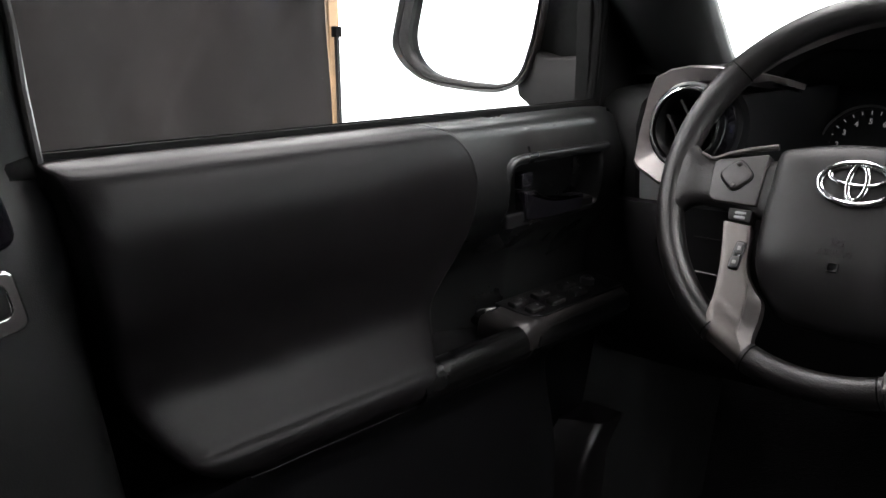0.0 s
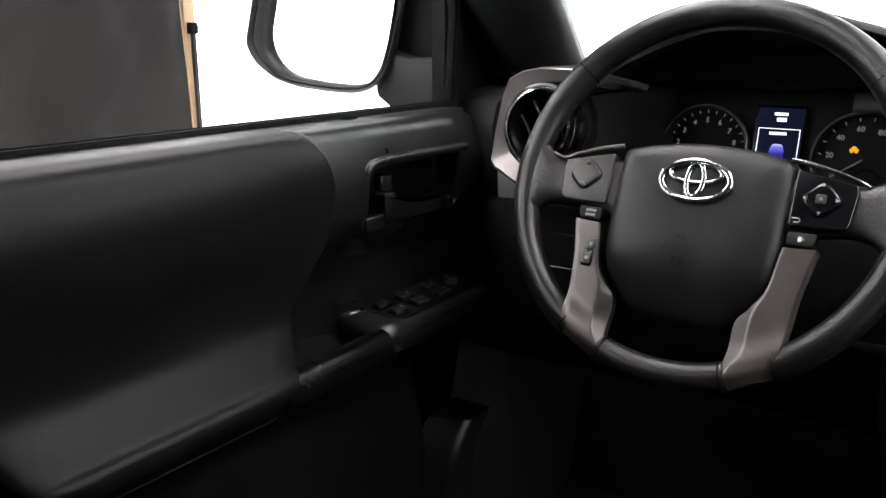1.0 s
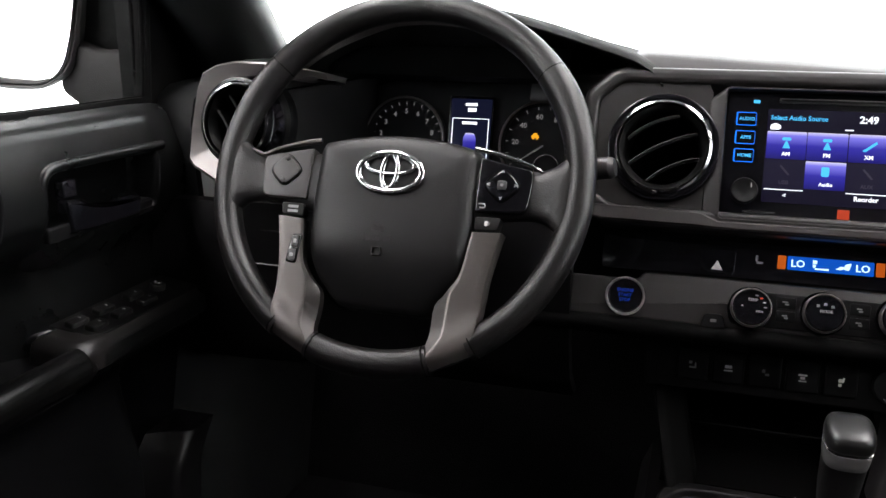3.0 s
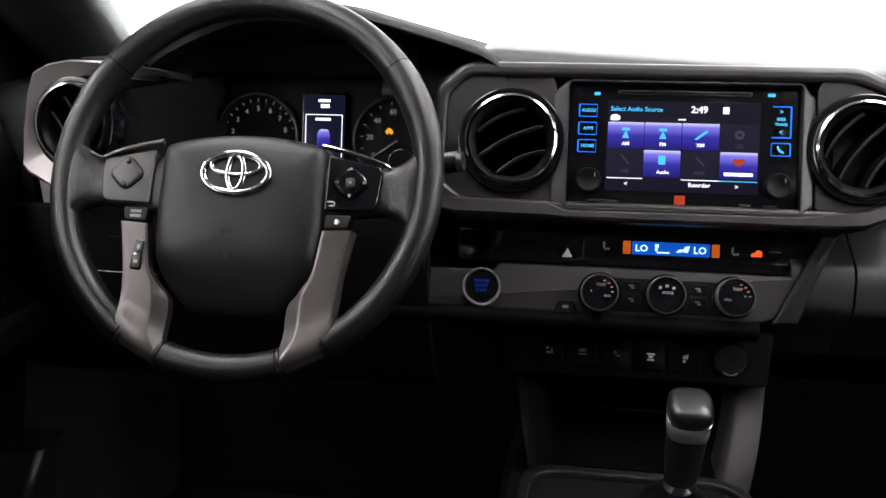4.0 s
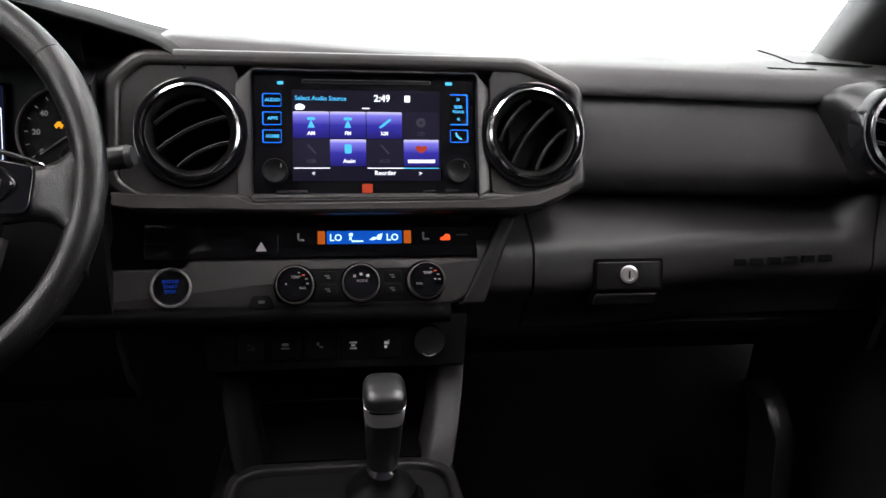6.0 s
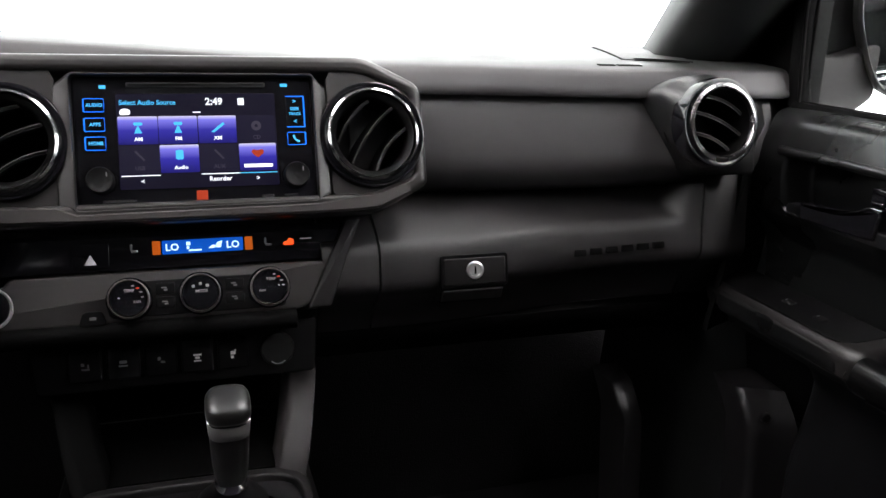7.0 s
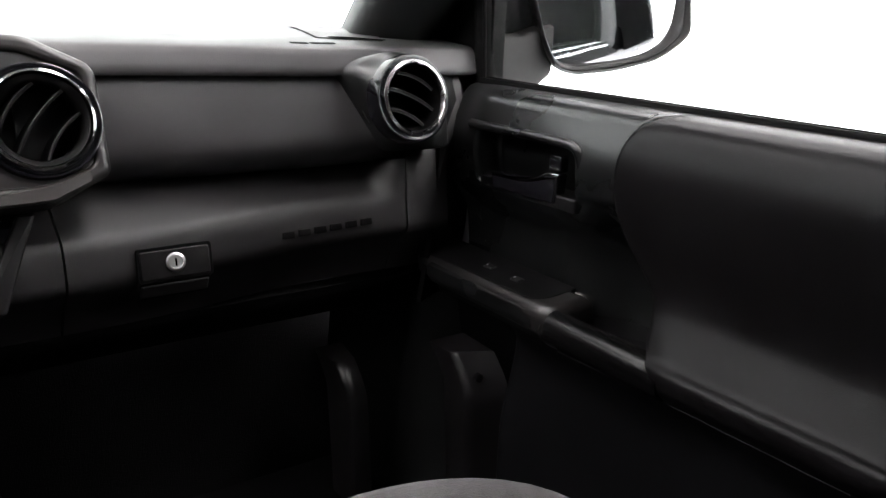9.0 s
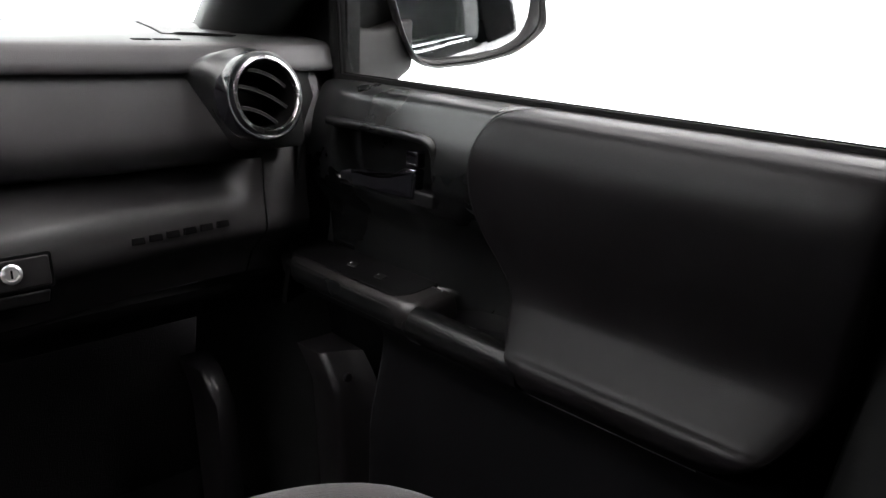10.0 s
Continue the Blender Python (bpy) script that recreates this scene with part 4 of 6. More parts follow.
def glove_details():
    latch = part("latch", slab(GL, rrect(0.0775, 0.036, 0.004, -0.0750, -0.0082, 3), 0.016, 0.0005, 0.0016), M_SEAM_SHADE, glove_box)
    part("latch_cover", slab(GL, rrect(0.0715, 0.0300, 0.003, -0.0750, -0.0085, 3), 0.010, 0.0015, 0.0026), M_LATCH, latch)
    # pull lip, leaning back under the cover
    lp = Plane(GL(-0.0760, -0.0355, -0.0060), 10)
    lp.v = (GL.v * 0.82 + GL.n * 0.57).normalized()
    lp.n = lp.u.cross(lp.v)
    part("lip_gap", slab(lp, rrect(0.0745, 0.0215, 0.003, 0, 0, 3), 0.022, 0.0005, -0.0006), M_SEAM_SHADE, latch)
    part("latch_lip", slab(lp, rrect(0.0700, 0.0165, 0.002, 0, 0, 3), 0.008, 0.0015, 0.0012), M_GLOVE, latch)
    key = part("lock", lathe(GL, -0.0752, -0.0072, [(0.0098, 0.000), (0.0098, 0.0046), (0.0088, 0.0054), (0.0066, 0.0056), (0.0062, 0.0048), (0.0005, 0.0048)], 28), M_KEY, latch, "nickel key lock")
    part("keyhole", slab(GL, rrect(0.0020, 0.0085, 0.0007, -0.0752, -0.0072, 2), 0.001, 0.0001, 0.0052), M_SEAM_SHADE, key)
    # raised model name, as plain bars
    for k in range(6):
        u = 0.0520 + 0.0186 * k
        part("raised_mark", slab(GL, fillet([(u - 0.0074, -0.0002 + 0.0010 * k), (u + 0.0074, -0.0002 + 0.0011 * k), (u + 0.0066, 0.0076 + 0.0011 * k), (u - 0.0066, 0.0076 + 0.0010 * k)], 0.0012, 2), 0.006, 0.0004, 0.0034 + 0.0025 * k), M_EMBOSS, glove_box)


glove_details()


# ---- centre stack ----
ST = Plane((0.045, 0.833, 1.18), 18.4)


def round_hole(field, cu, cv, r, n=48):
    """Matching point loops for a plate of the given outline with a round hole in it."""
    out, hole = [], []
    for k in range(n):
        du, dv = math.cos(2 * math.pi * k / n), math.sin(2 * math.pi * k / n)
        best = 1.0
        for (a, b), (c, d) in zip(field, field[1:] + field[:1]):
            eu, ev = c - a, d - b
            det = du * ev - dv * eu
            if abs(det) > 1e-12:
                t = ((a - cu) * ev - (b - cv) * eu) / det
                q = ((a - cu) * dv - (b - cv) * du) / det
                if t > 0 and -1e-6 <= q <= 1 + 1e-6:
                    best = min(best, t)
        out.append((cu + du * best, cv + dv * best))
        hole.append((cu + du * r, cv + dv * r))
    return out, hole


def centre_bezel():
    b = thing("centre_stack", ST(0, -0.07, -0.02), "graphite painted eight-sided surround of vents and radio", "dash trim")
    outer = fillet([(-0.222, 0.085), (-0.252, 0.058), (-0.253, -0.048), (-0.225, -0.077), (0.172, -0.0760), (0.2255, -0.050), (0.224, 0.054), (0.165, 0.084)], [0.012, 0.010, 0.010, 0.012, 0.012, 0.008, 0.012, 0.012], 4)
    inner = fillet([(-0.215, 0.069), (-0.236, 0.050), (-0.237, -0.042), (-0.215, -0.057), (0.166, -0.0565), (0.212, -0.040), (0.211, 0.047), (0.158, 0.068)], [0.008, 0.008, 0.008, 0.008, 0.010, 0.008, 0.010, 0.008], 4)
    part("surround", ring_slab(ST, outer, inner, 0.045, 0.0065, 0.004, inner_bevel=0.004), M_BEZEL, b, angle=40)
    rail = [[ST(u, v0, 0.0046), ST(u, v0 - 0.0015, 0.0062), ST(u, v1 + 0.002, 0.0062), ST(u, v1, 0.0046)] for u, v0, v1 in ((-0.243, -0.0555, -0.0690), (-0.225, -0.0570, -0.0725), (-0.130, -0.0590, -0.0735), (-0.112, -0.0665, -0.0742), (0.0, -0.0655, -0.0745), (0.112, -0.0645, -0.0740), (0.150, -0.0590, -0.0735), (0.172, -0.0565, -0.0720), (0.205, -0.0450, -0.0580))]
    part("lower_rail", sheet(rail, 0.003, -ST.n), M_RAIL, b, "satin grey lower rail", angle=30)
    # sloping floor of the recess round each vent, and the funnel to the radio
    for s in (-1, 1):
        field = [(-0.126, -0.060), (-0.126, 0.0705), (-0.215, 0.072), (-0.240, 0.052), (-0.241, -0.044), (-0.217, -0.060)] if s < 0 else [(0.126, -0.060), (0.168, -0.060), (0.215, -0.042), (0.214, 0.049), (0.160, 0.071), (0.126, 0.0705)]
        o, i = round_hole(field, s * 0.1699, 0.003, 0.0515)
        part("vent_panel", ring_slab(ST, o, i, 0.006, 0.0006, -0.001), M_BEZEL, b)
    ow = fillet([(-0.1285, -0.0590), (-0.1125, -0.0660), (0.1125, -0.0640), (0.1250, -0.0560), (0.1245, 0.0520), (0.1110, 0.0655), (-0.1130, 0.0675), (-0.1290, 0.0540)], 0.004, 4)
    iw = fillet([(-0.1118, -0.0600), (-0.1105, -0.0630), (0.1095, -0.0615), (0.1110, -0.0590), (0.1110, 0.0600), (0.1095, 0.0630), (-0.1110, 0.0638), (-0.1130, 0.0600)], 0.002, 4)
    rows = [[ST(u, v, -0.012) for u, v in ow], [ST(u, v, -0.002) for u, v in ow], [ST(u, v, 0.0005) for u, v in inset(ow, 0.002)], [ST(u, v, 0.0048) for u, v in inset(iw, -0.0022)], [ST(u, v, 0.0048) for u, v in inset(iw, -0.0008)], [ST(u, v, 0.0035) for u, v in iw], [ST(u, v, -0.016) for u, v in iw]]
    part("radio_frame", loops(rows, False, False), M_BEZEL, b, "graphite wedge round the radio", angle=25)
    return b


centre_bezel()


def head_unit():
    h = thing("head_unit", ST(0, -0.062, -0.012), "glossy black touchscreen radio showing audio source tiles", "car radio")
    part("faceplate", slab(ST, rrect(0.2245, 0.1265, 0.005, 0, 0.0005, 4), 0.02, 0.0015, -0.004), M_GLOSS, h)
    W = -0.0038
    scr = part("screen", slab(ST, rrect(0.148, 0.091, 0.001, 0.0, 0.0015, 1), 0.0015, 0.0001, W + 0.0006), G_SCREEN, h, "lit dark blue touchscreen")
    L1 = W + 0.0009
    cols = (-0.0553, -0.0190, 0.0175, 0.0545)
    lit = {(0, 0), (1, 0), (2, 0), (1, 1), (3, 1)}
    words = {(0, 0): "AM", (1, 0): "FM", (2, 0): "XM", (3, 0): "CD", (0, 1): "USB", (1, 1): "", (2, 1): "AUX", (3, 1): ""}
    for j in (0, 1):
        for i in range(4):
            v = 0.0120 - 0.0278 * j
            t = part("tile", slab(ST, rrect(0.0357, 0.0268, 0.0008, cols[i], v, 1), 0.0005, 0.0001, L1), G_TILELIT if (i, j) in lit else G_TILE, scr)
            ink = G_WHITE if (i, j) in lit else G_DIM
            if words[(i, j)]:
                letters(ST, cols[i], v - 0.0085, words[(i, j)], 0.0052, ink, t, L1 + 0.0003, "tile_text")
            ic = G_CYAN if (i, j) in lit else G_DIM
            L2 = L1 + 0.0003
            if (i, j) in ((0, 0), (1, 0)):
                part("aerial_icon", slab(ST, [(cols[i] - 0.0035, v - 0.0028), (cols[i] + 0.0035, v - 0.0028), (cols[i] + 0.0006, v + 0.004), (cols[i] - 0.0006, v + 0.004)], 0.0003, 0.00005, L2), ic, t)
                bar(ST, cols[i], v + 0.0062, 0.0080, 0.0030, ic, t, "aerial_top", L2, 0.001)
            elif (i, j) == (2, 0):
                part("satellite_icon", slab(ST, [(cols[i] - 0.006, v - 0.0022), (cols[i] - 0.0035, v - 0.0032), (cols[i] + 0.007, v + 0.005), (cols[i] + 0.0055, v + 0.007)], 0.0003, 0.00005, L2), ic, t)
            elif (i, j) == (3, 0):
                part("disc_icon", ring_slab(ST, circle(0.0048, cols[i], v + 0.003, 20), circle(0.0016, cols[i], v + 0.003, 20), 0.0003, 0.0001, L2), ic, t)
            elif (i, j) in ((0, 1), (2, 1)):
                part("plug_icon", slab(ST, [(cols[i] - 0.0045, v + 0.0075), (cols[i] - 0.0030, v + 0.0085), (cols[i] + 0.005, v - 0.0005), (cols[i] + 0.0035, v - 0.0015)], 0.0003, 0.00005, L2), ic, t)
            elif (i, j) == (1, 1):
                part("phone_icon", slab(ST, rrect(0.0070, 0.0092, 0.0015, cols[i], v + 0.0038, 2), 0.0003, 0.00005, L2), ic, t)
                letters(ST, cols[i] + 0.001, v - 0.0085, "Audio", 0.0050, G_WHITE, t, L2, "tile_text")
            else:
                part("heart_icon", slab(ST, fillet([(cols[i], v - 0.0012), (cols[i] + 0.0065, v + 0.0045), (cols[i] + 0.0045, v + 0.0078), (cols[i], v + 0.0062), (cols[i] - 0.0045, v + 0.0078), (cols[i] - 0.0065, v + 0.0045)], 0.002, 3), 0.0003, 0.00005, L2), G_RED, t, "red heart icon")
                bar(ST, cols[i], v - 0.0085, 0.0275, 0.0034, G_WHITE, t, "tile_text", L2)
    letters(ST, -0.0712, 0.0385, "Select Audio Source", 0.0062, G_CYAN, scr, L1, "title_text", "LEFT")
    letters(ST, 0.0155, 0.0390, "2:49", 0.0095, G_WHITE, scr, L1, "clock_text")
    bar(ST, 0.0410, 0.0390, 0.0058, 0.0068, G_WHITE, scr, "phone_mark", L1)
    part("cloud_icon", slab(ST, fillet([(-0.071, 0.027), (-0.062, 0.027), (-0.061, 0.031), (-0.066, 0.0335), (-0.071, 0.0315)], 0.0018, 3), 0.0003, 0.00005, L1), G_WHITE, scr)
    bar(ST, -0.001, 0.0290, 0.0075, 0.0012, G_WHITE, scr, "handle_mark", L1)
    for a, b in ((-0.0725, -0.0372), (0.0, 0.0365), (0.0365, 0.0725)):
        bar(ST, (a + b) / 2, -0.0312, b - a, 0.0009, G_CYAN if a > 0.03 else G_WHITE, scr, "rule", L1)
    letters(ST, -0.0535, -0.0368, "<", 0.0060, G_WHITE, scr, L1, "arrow")
    letters(ST, 0.0535, -0.0368, ">", 0.0060, G_WHITE, scr, L1, "arrow")
    letters(ST, 0.0178, -0.0362, "Reorder", 0.0062, G_WHITE, scr, L1, "button_text")
    # hard keys
    for v, word in ((0.0363, "AUDIO"), (0.0180, "APPS"), (0.0002, "HOME")):
        k = part("side_key", slab(ST, rrect(0.0185, 0.0138, 0.0015, -0.0935, v, 2), 0.002, 0.0004, W + 0.0012), M_GLOSS, h)
        part("key_outline", ring_slab(ST, rrect(0.0185, 0.0130, 0.001, -0.0935, v, 1), rrect(0.0170, 0.0118, 0.0008, -0.0931, v, 1), 0.0006, 0.0001, W + 0.0016), G_BLUE, k, "blue lit outline")
        letters(ST, -0.0928, v, word, 0.0046, G_CYAN, k, W + 0.0015, "key_text")
    k = part("seek_key", slab(ST, rrect(0.0185, 0.032, 0.0015, 0.0935, 0.0285, 2), 0.002, 0.0004, W + 0.0012), M_GLOSS, h)
    bar(ST, 0.1022, 0.0285, 0.0012, 0.030, G_BLUE, k, "key_outline", W + 0.0016)
    bar(ST, 0.0935, 0.0438, 0.018, 0.0009, G_BLUE, k, "key_outline", W + 0.0016)
    bar(ST, 0.0935, 0.0132, 0.018, 0.0009, G_BLUE, k, "key_outline", W + 0.0016)
    for v, word, sz in ((0.0385, ">", 0.006), (0.0312, "SEEK", 0.0042), (0.0262, "TRACK", 0.0038), (0.0185, "<", 0.006)):
        letters(ST, 0.0930, v, word, sz, G_CYAN, k, W + 0.0016, "key_text")
    k = part("phone_key", slab(ST, rrect(0.0185, 0.0135, 0.0015, 0.0935, 0.0015, 2), 0.002, 0.0004, W + 0.0012), M_GLOSS, h)
    part("key_outline", ring_slab(ST, rrect(0.0185, 0.0130, 0.001, 0.0935, 0.0015, 1), rrect(0.0170, 0.0118, 0.0008, 0.0931, 0.0015, 1), 0.0006, 0.0001, W + 0.0016), G_BLUE, k)
    part("receiver_icon", slab(ST, fillet([(0.0895, 0.0050), (0.0910, 0.0055), (0.0925, 0.0015), (0.0965, -0.0010), (0.0962, -0.0025), (0.0935, -0.0015), (0.0905, 0.0010)], 0.0008, 2), 0.0004, 0.0001, W + 0.0017), G_CYAN, k)
    bar(ST, -0.0850, 0.0538, 0.0060, 0.0032, G_CYAN, h, "eject_mark", W + 0.0005)
    bar(ST, 0.0836, 0.0552, 0.0070, 0.0030, G_CYAN, h, "mode_mark", W + 0.0005)
    part("disc_slot", slab(ST, rrect(0.130, 0.0046, 0.002, 0.0005, 0.0555, 3), 0.002, 0.0005, W + 0.0012), M_BUTTON, h)
    part("slot_mouth", slab(ST, rrect(0.126, 0.0018, 0.0008, 0.0005, 0.0555, 2), 0.001, 0.0001, W + 0.0016), M_SEAM_SHADE, h)
    for u in (-0.0905, 0.0905):
        kn = part("knob", lathe(ST, u, -0.0352, [(0.0125, W - 0.002), (0.0125, W + 0.010), (0.0115, W + 0.0125), (0.0100, W + 0.0125), (0.0085, W + 0.0115), (0.0003, W + 0.0115)], 32), M_INLAY_SHADE, h)
        bar(ST, u + 0.006, -0.0300, 0.0010, 0.0045, M_MARK, kn, "pointer", W + 0.0121)
    part("badge", slab(ST, rrect(0.0105, 0.0090, 0.0006, -0.0003, -0.0515, 2), 0.002, 0.0004, W + 0.0012), G_RED, h, "small square red lit badge")
    for u, w in ((-0.075, 0.030), (0.062, 0.012), (0.085, 0.014)):
        bar(ST, u, -0.0545, w, 0.0022, M_BUTTON, h, "print", W + 0.0003)


head_unit()


def air_vent(pl, u, v, r, name_label, angle_slats, nslats, deep=0.05, chrome=M_CHROME, base=None, lip=1.20, band=0.945):
    vent = thing("air_vent", pl(u, v, 0), name_label, "air vent", "round dash vents")
    if base:
        part("housing", base, M_HOUSING, vent, angle=80)
    part("outer_ring", lathe(pl, u, v, [(r * lip, -0.016), (r * lip, 0.000), (r * (lip - 0.03), 0.005), (r * (lip - 0.06), 0.0055), (r * 1.08, 0.0050), (r * 1.07, 0.0075), (r * 1.02, 0.007), (r * 1.0, 0.002), (r * 1.0, -0.016)], 56, False, False), M_GLOSS, vent)
    part("chrome_ring", lathe(pl, u, v, [(r * 1.035, 0.003), (r * 1.035, 0.0065), (r * 1.022, 0.0092), (r * (0.45 + 0.55 * band), 0.0106), (r * (band + 0.03), 0.0092), (r * (band + 0.01), 0.0072), (r * band, 0.004)], 56, False, False), chrome, vent, "polished chrome ring")
    part("inner_ring", lathe(pl, u, v, [(r * band, 0.0055), (r * (band - 0.015), 0.0062), (r * min(0.86, band - 0.03), 0.0030), (r * 0.79, -0.004), (r * 0.78, -deep)], 56, False, True), M_SLAT, vent)
    part("back", lathe(pl, u, v, [(r * 0.82, -deep), (r * 0.82, -deep - 0.002), (0.0005, -deep - 0.002)], 32), M_DEEP, vent)
    ca, sa = math.cos(radians(angle_slats)), math.sin(radians(angle_slats))
    gap = 1.55 * r / nslats
    for k in range(nslats):
        off = (k - (nslats - 1) / 2) * gap
        half = math.sqrt(max((0.785 * r) ** 2 - off ** 2, 1e-6))
        grid = []
        for i in range(9):
            t = -half + 2 * half * i / 8
            bow = 0.10 * r * (1 - (t / half) ** 2)
            row = []
            for d, lift in ((-0.003, 0.0), (-0.012, 0.0012), (-0.030, 0.004)):
                a, b = t, off + bow + lift
                row.append(pl(u + a * ca - b * sa, v + a * sa + b * ca, d + 0.002))
            grid.append(row)
        # lighter rod along the edge, in place of the light that slats catch
        edge = [r[0] + pl.n * 0.0002 for r in grid]
        part("slat_edge", tube(edge, 0.0011, 6), M_ROCKER, vent)
        part("slat", sheet(grid, 0.0026, -(pl.u * -sa + pl.v * ca)), M_SLAT, vent, angle=60)
    return vent


air_vent(ST, -0.170, 0.003, 0.0458, "round black air vent with bright chrome ring beside the radio", 27, 3, chrome=M_DARKCHROME)
air_vent(ST, 0.1697, 0.003, 0.0458, "round black air vent with chrome ring, slats turned steeply", 52, 3, chrome=M_DARKCHROME)


# ---- climate panel ----
CL = Plane((0.037, 0.813, 1.03), 22)


def climate_panel():
    c = thing("climate_panel", CL(0, -0.024, -0.02), "graphite climate control panel with three black dials", "climate controls")
    part("fascia", slab(CL, fillet([(-0.300, -0.021), (0.100, -0.021), (0.118, -0.008), (0.138, 0.028), (-0.170, 0.028), (-0.176, 0.020), (-0.300, 0.020)], [0.004, 0.02, 0.02, 0.003, 0.004, 0.004, 0.004], 5), 0.03, 0.003, 0.0), M_PANEL, c, "satin graphite plate", angle=35)
    part("inset", slab(CL, fillet([(-0.084, -0.0165), (0.083, -0.0165), (0.086, 0.0), (0.083, 0.018), (-0.078, 0.018), (-0.088, 0.003)], 0.006, 4), 0.004, 0.0008, 0.0016), M_INLAY_SHADE, c, "matt black insert")
    for k, u in enumerate((-0.0655, 0.0005, 0.0672)):
        v = 0.001 + 0.0012 * k
        kn = part("dial", lathe(CL, u, v, [(0.0212, -0.002), (0.0212, 0.0030), (0.0205, 0.0036), (0.0192, 0.0036), (0.0186, 0.0030), (0.0175, 0.0150), (0.0160, 0.0165), (0.0003, 0.0165)], 48), M_GLOSS, c, "glossy black dial")
        part("dial_ring", lathe(CL, u, v, [(0.0190, 0.0060), (0.0190, 0.0150), (0.0186, 0.0164), (0.0180, 0.0168), (0.0175, 0.0160)], 48, False, False), M_SILVER, kn, "thin smoked chrome ring")
        letters(CL, u + 0.001, v + (0.0075 if k != 1 else 0.0015), ("TEMP", "MODE", "TEMP")[k], 0.0040, M_DIALPRINT, kn, 0.0168, "print")
        if k == 1:
            for d in (-0.0065, 0.0, 0.0065):
                bar(CL, u + d, v + 0.0085 - abs(d) * 0.3, 0.0030, 0.0028, M_DIALPRINT, kn, "print", 0.0170)
        else:
            letters(CL, u + (0.0078 if k == 0 else -0.0078), v - 0.0035, "FAN", 0.0034, M_DIALPRINT, kn, 0.0168, "print")
            bar(CL, u - 0.0085 * (1 - k), v + 0.001, 0.0016, 0.0016, M_MARK, kn, "pointer", 0.0170)
            for a in range(4):
                t = radians(70 - 22 * a)
                bar(CL, u + 0.0128 * math.cos(t), v + 0.0128 * math.sin(t), 0.0028, 0.0014, G_RED if a == 1 else M_DIALPRINT, kn, "scale_mark", 0.0169)
    for u in (-0.0325, 0.0335):
        for v in (0.0095, -0.0040):
            key = part("key", slab(CL, rrect(0.018, 0.011, 0.0015, u, v, 2), 0.004, 0.0006, 0.0022), M_INLAY_SHADE, c)
            bar(CL, u - 0.001, v + 0.0008, 0.0050, 0.0014, M_DIALPRINT, key, "print", 0.0028)
            bar(CL, u + 0.0005, v - 0.0014, 0.0036, 0.0018, M_DIALPRINT, key, "print", 0.0028)
    # small sensor flap under the fascia
    part("flap", slab(CL, fillet([(-0.112, -0.022), (-0.086, -0.022), (-0.090, -0.008), (-0.108, -0.008)], 0.004, 3), 0.004, 0.001, 0.0022), M_INLAY_SHADE, c)
    bar(CL, -0.099, -0.0150, 0.006, 0.003, M_DIALPRINT, c, "print", 0.0030)
    # glossy strip with the temperature display
    strip = part("display_strip", slab(CL, fillet([(-0.215, 0.030), (0.142, 0.030), (0.148, 0.067), (-0.215, 0.067)], 0.004, 4), 0.03, 0.001, -0.006), M_GLOSS, c, "glossy black display strip")
    W = -0.0055
    lcd = part("lcd", slab(CL, rrect(0.078, 0.0136, 0.001, 0.0055, 0.0503, 2), 0.002, 0.0003, W + 0.0008), G_LCD, strip, "lit blue temperature display")
    letters(CL, -0.0240, 0.0497, "LO", 0.0100, G_LCDTEXT, lcd, W + 0.0012, "digits")
    letters(CL, 0.0345, 0.0497, "LO", 0.0100, G_LCDTEXT, lcd, W + 0.0012, "digits")
    bar(CL, -0.0085, 0.0530, 0.0040, 0.0036, G_LCDTEXT, lcd, "seat_symbol", W + 0.0012)
    bar(CL, -0.0090, 0.0490, 0.0026, 0.0030, G_LCDTEXT, lcd, "seat_symbol", W + 0.0012)
    bar(CL, -0.0020, 0.0462, 0.0125, 0.0016, G_LCDTEXT, lcd, "floor_symbol", W + 0.0012)
    part("fan_symbol", slab(CL, fillet([(0.010, 0.0472), (0.0165, 0.0472), (0.0185, 0.0500), (0.0150, 0.0508)], 0.001, 2), 0.0004, 0.0001, W + 0.0012), G_LCDTEXT, lcd)
    part("fan_symbol", slab(CL, fillet([(0.0175, 0.0478), (0.0225, 0.0472), (0.0245, 0.0545), (0.0190, 0.0530)], 0.001, 2), 0.0004, 0.0001, W + 0.0012), G_LCDTEXT, lcd)
    for u in (-0.0388, 0.0502):
        part("lamp", slab(CL, rrect(0.0076, 0.0136, 0.0008, u, 0.0503, 2), 0.002, 0.0003, W + 0.0010), G_ORANGE, strip, "small orange lit bar")
    part("hazard_key", slab(CL, rrect(0.034, 0.024, 0.003, -0.0995, 0.0455, 3), 0.006, 0.0005, W + 0.0012), M_GLOSS, strip)
    tri = part("hazard_triangle", slab(CL, [(-0.1052, 0.0368), (-0.0938, 0.0368), (-0.0995, 0.0468)], 0.0006, 0.0001, W + 0.0018), M_PALE, strip, "silver hazard triangle")
    for u in (-0.0600, 0.0690):
        bar(CL, u - 0.0022, 0.0520, 0.0022, 0.0062, M_MARK, strip, "seat_print", W + 0.0008)
        bar(CL, u + 0.0008, 0.0478, 0.0062, 0.0022, M_MARK, strip, "seat_print", W + 0.0008)
    part("belt_lamp", slab(CL, fillet([(0.0848, 0.0462), (0.0955, 0.0462), (0.0955, 0.0520), (0.0905, 0.0535), (0.0890, 0.0505), (0.0848, 0.0495)], 0.0012, 2), 0.0006, 0.0001, W + 0.0010), G_BELT, strip, "red lit seat belt lamp")
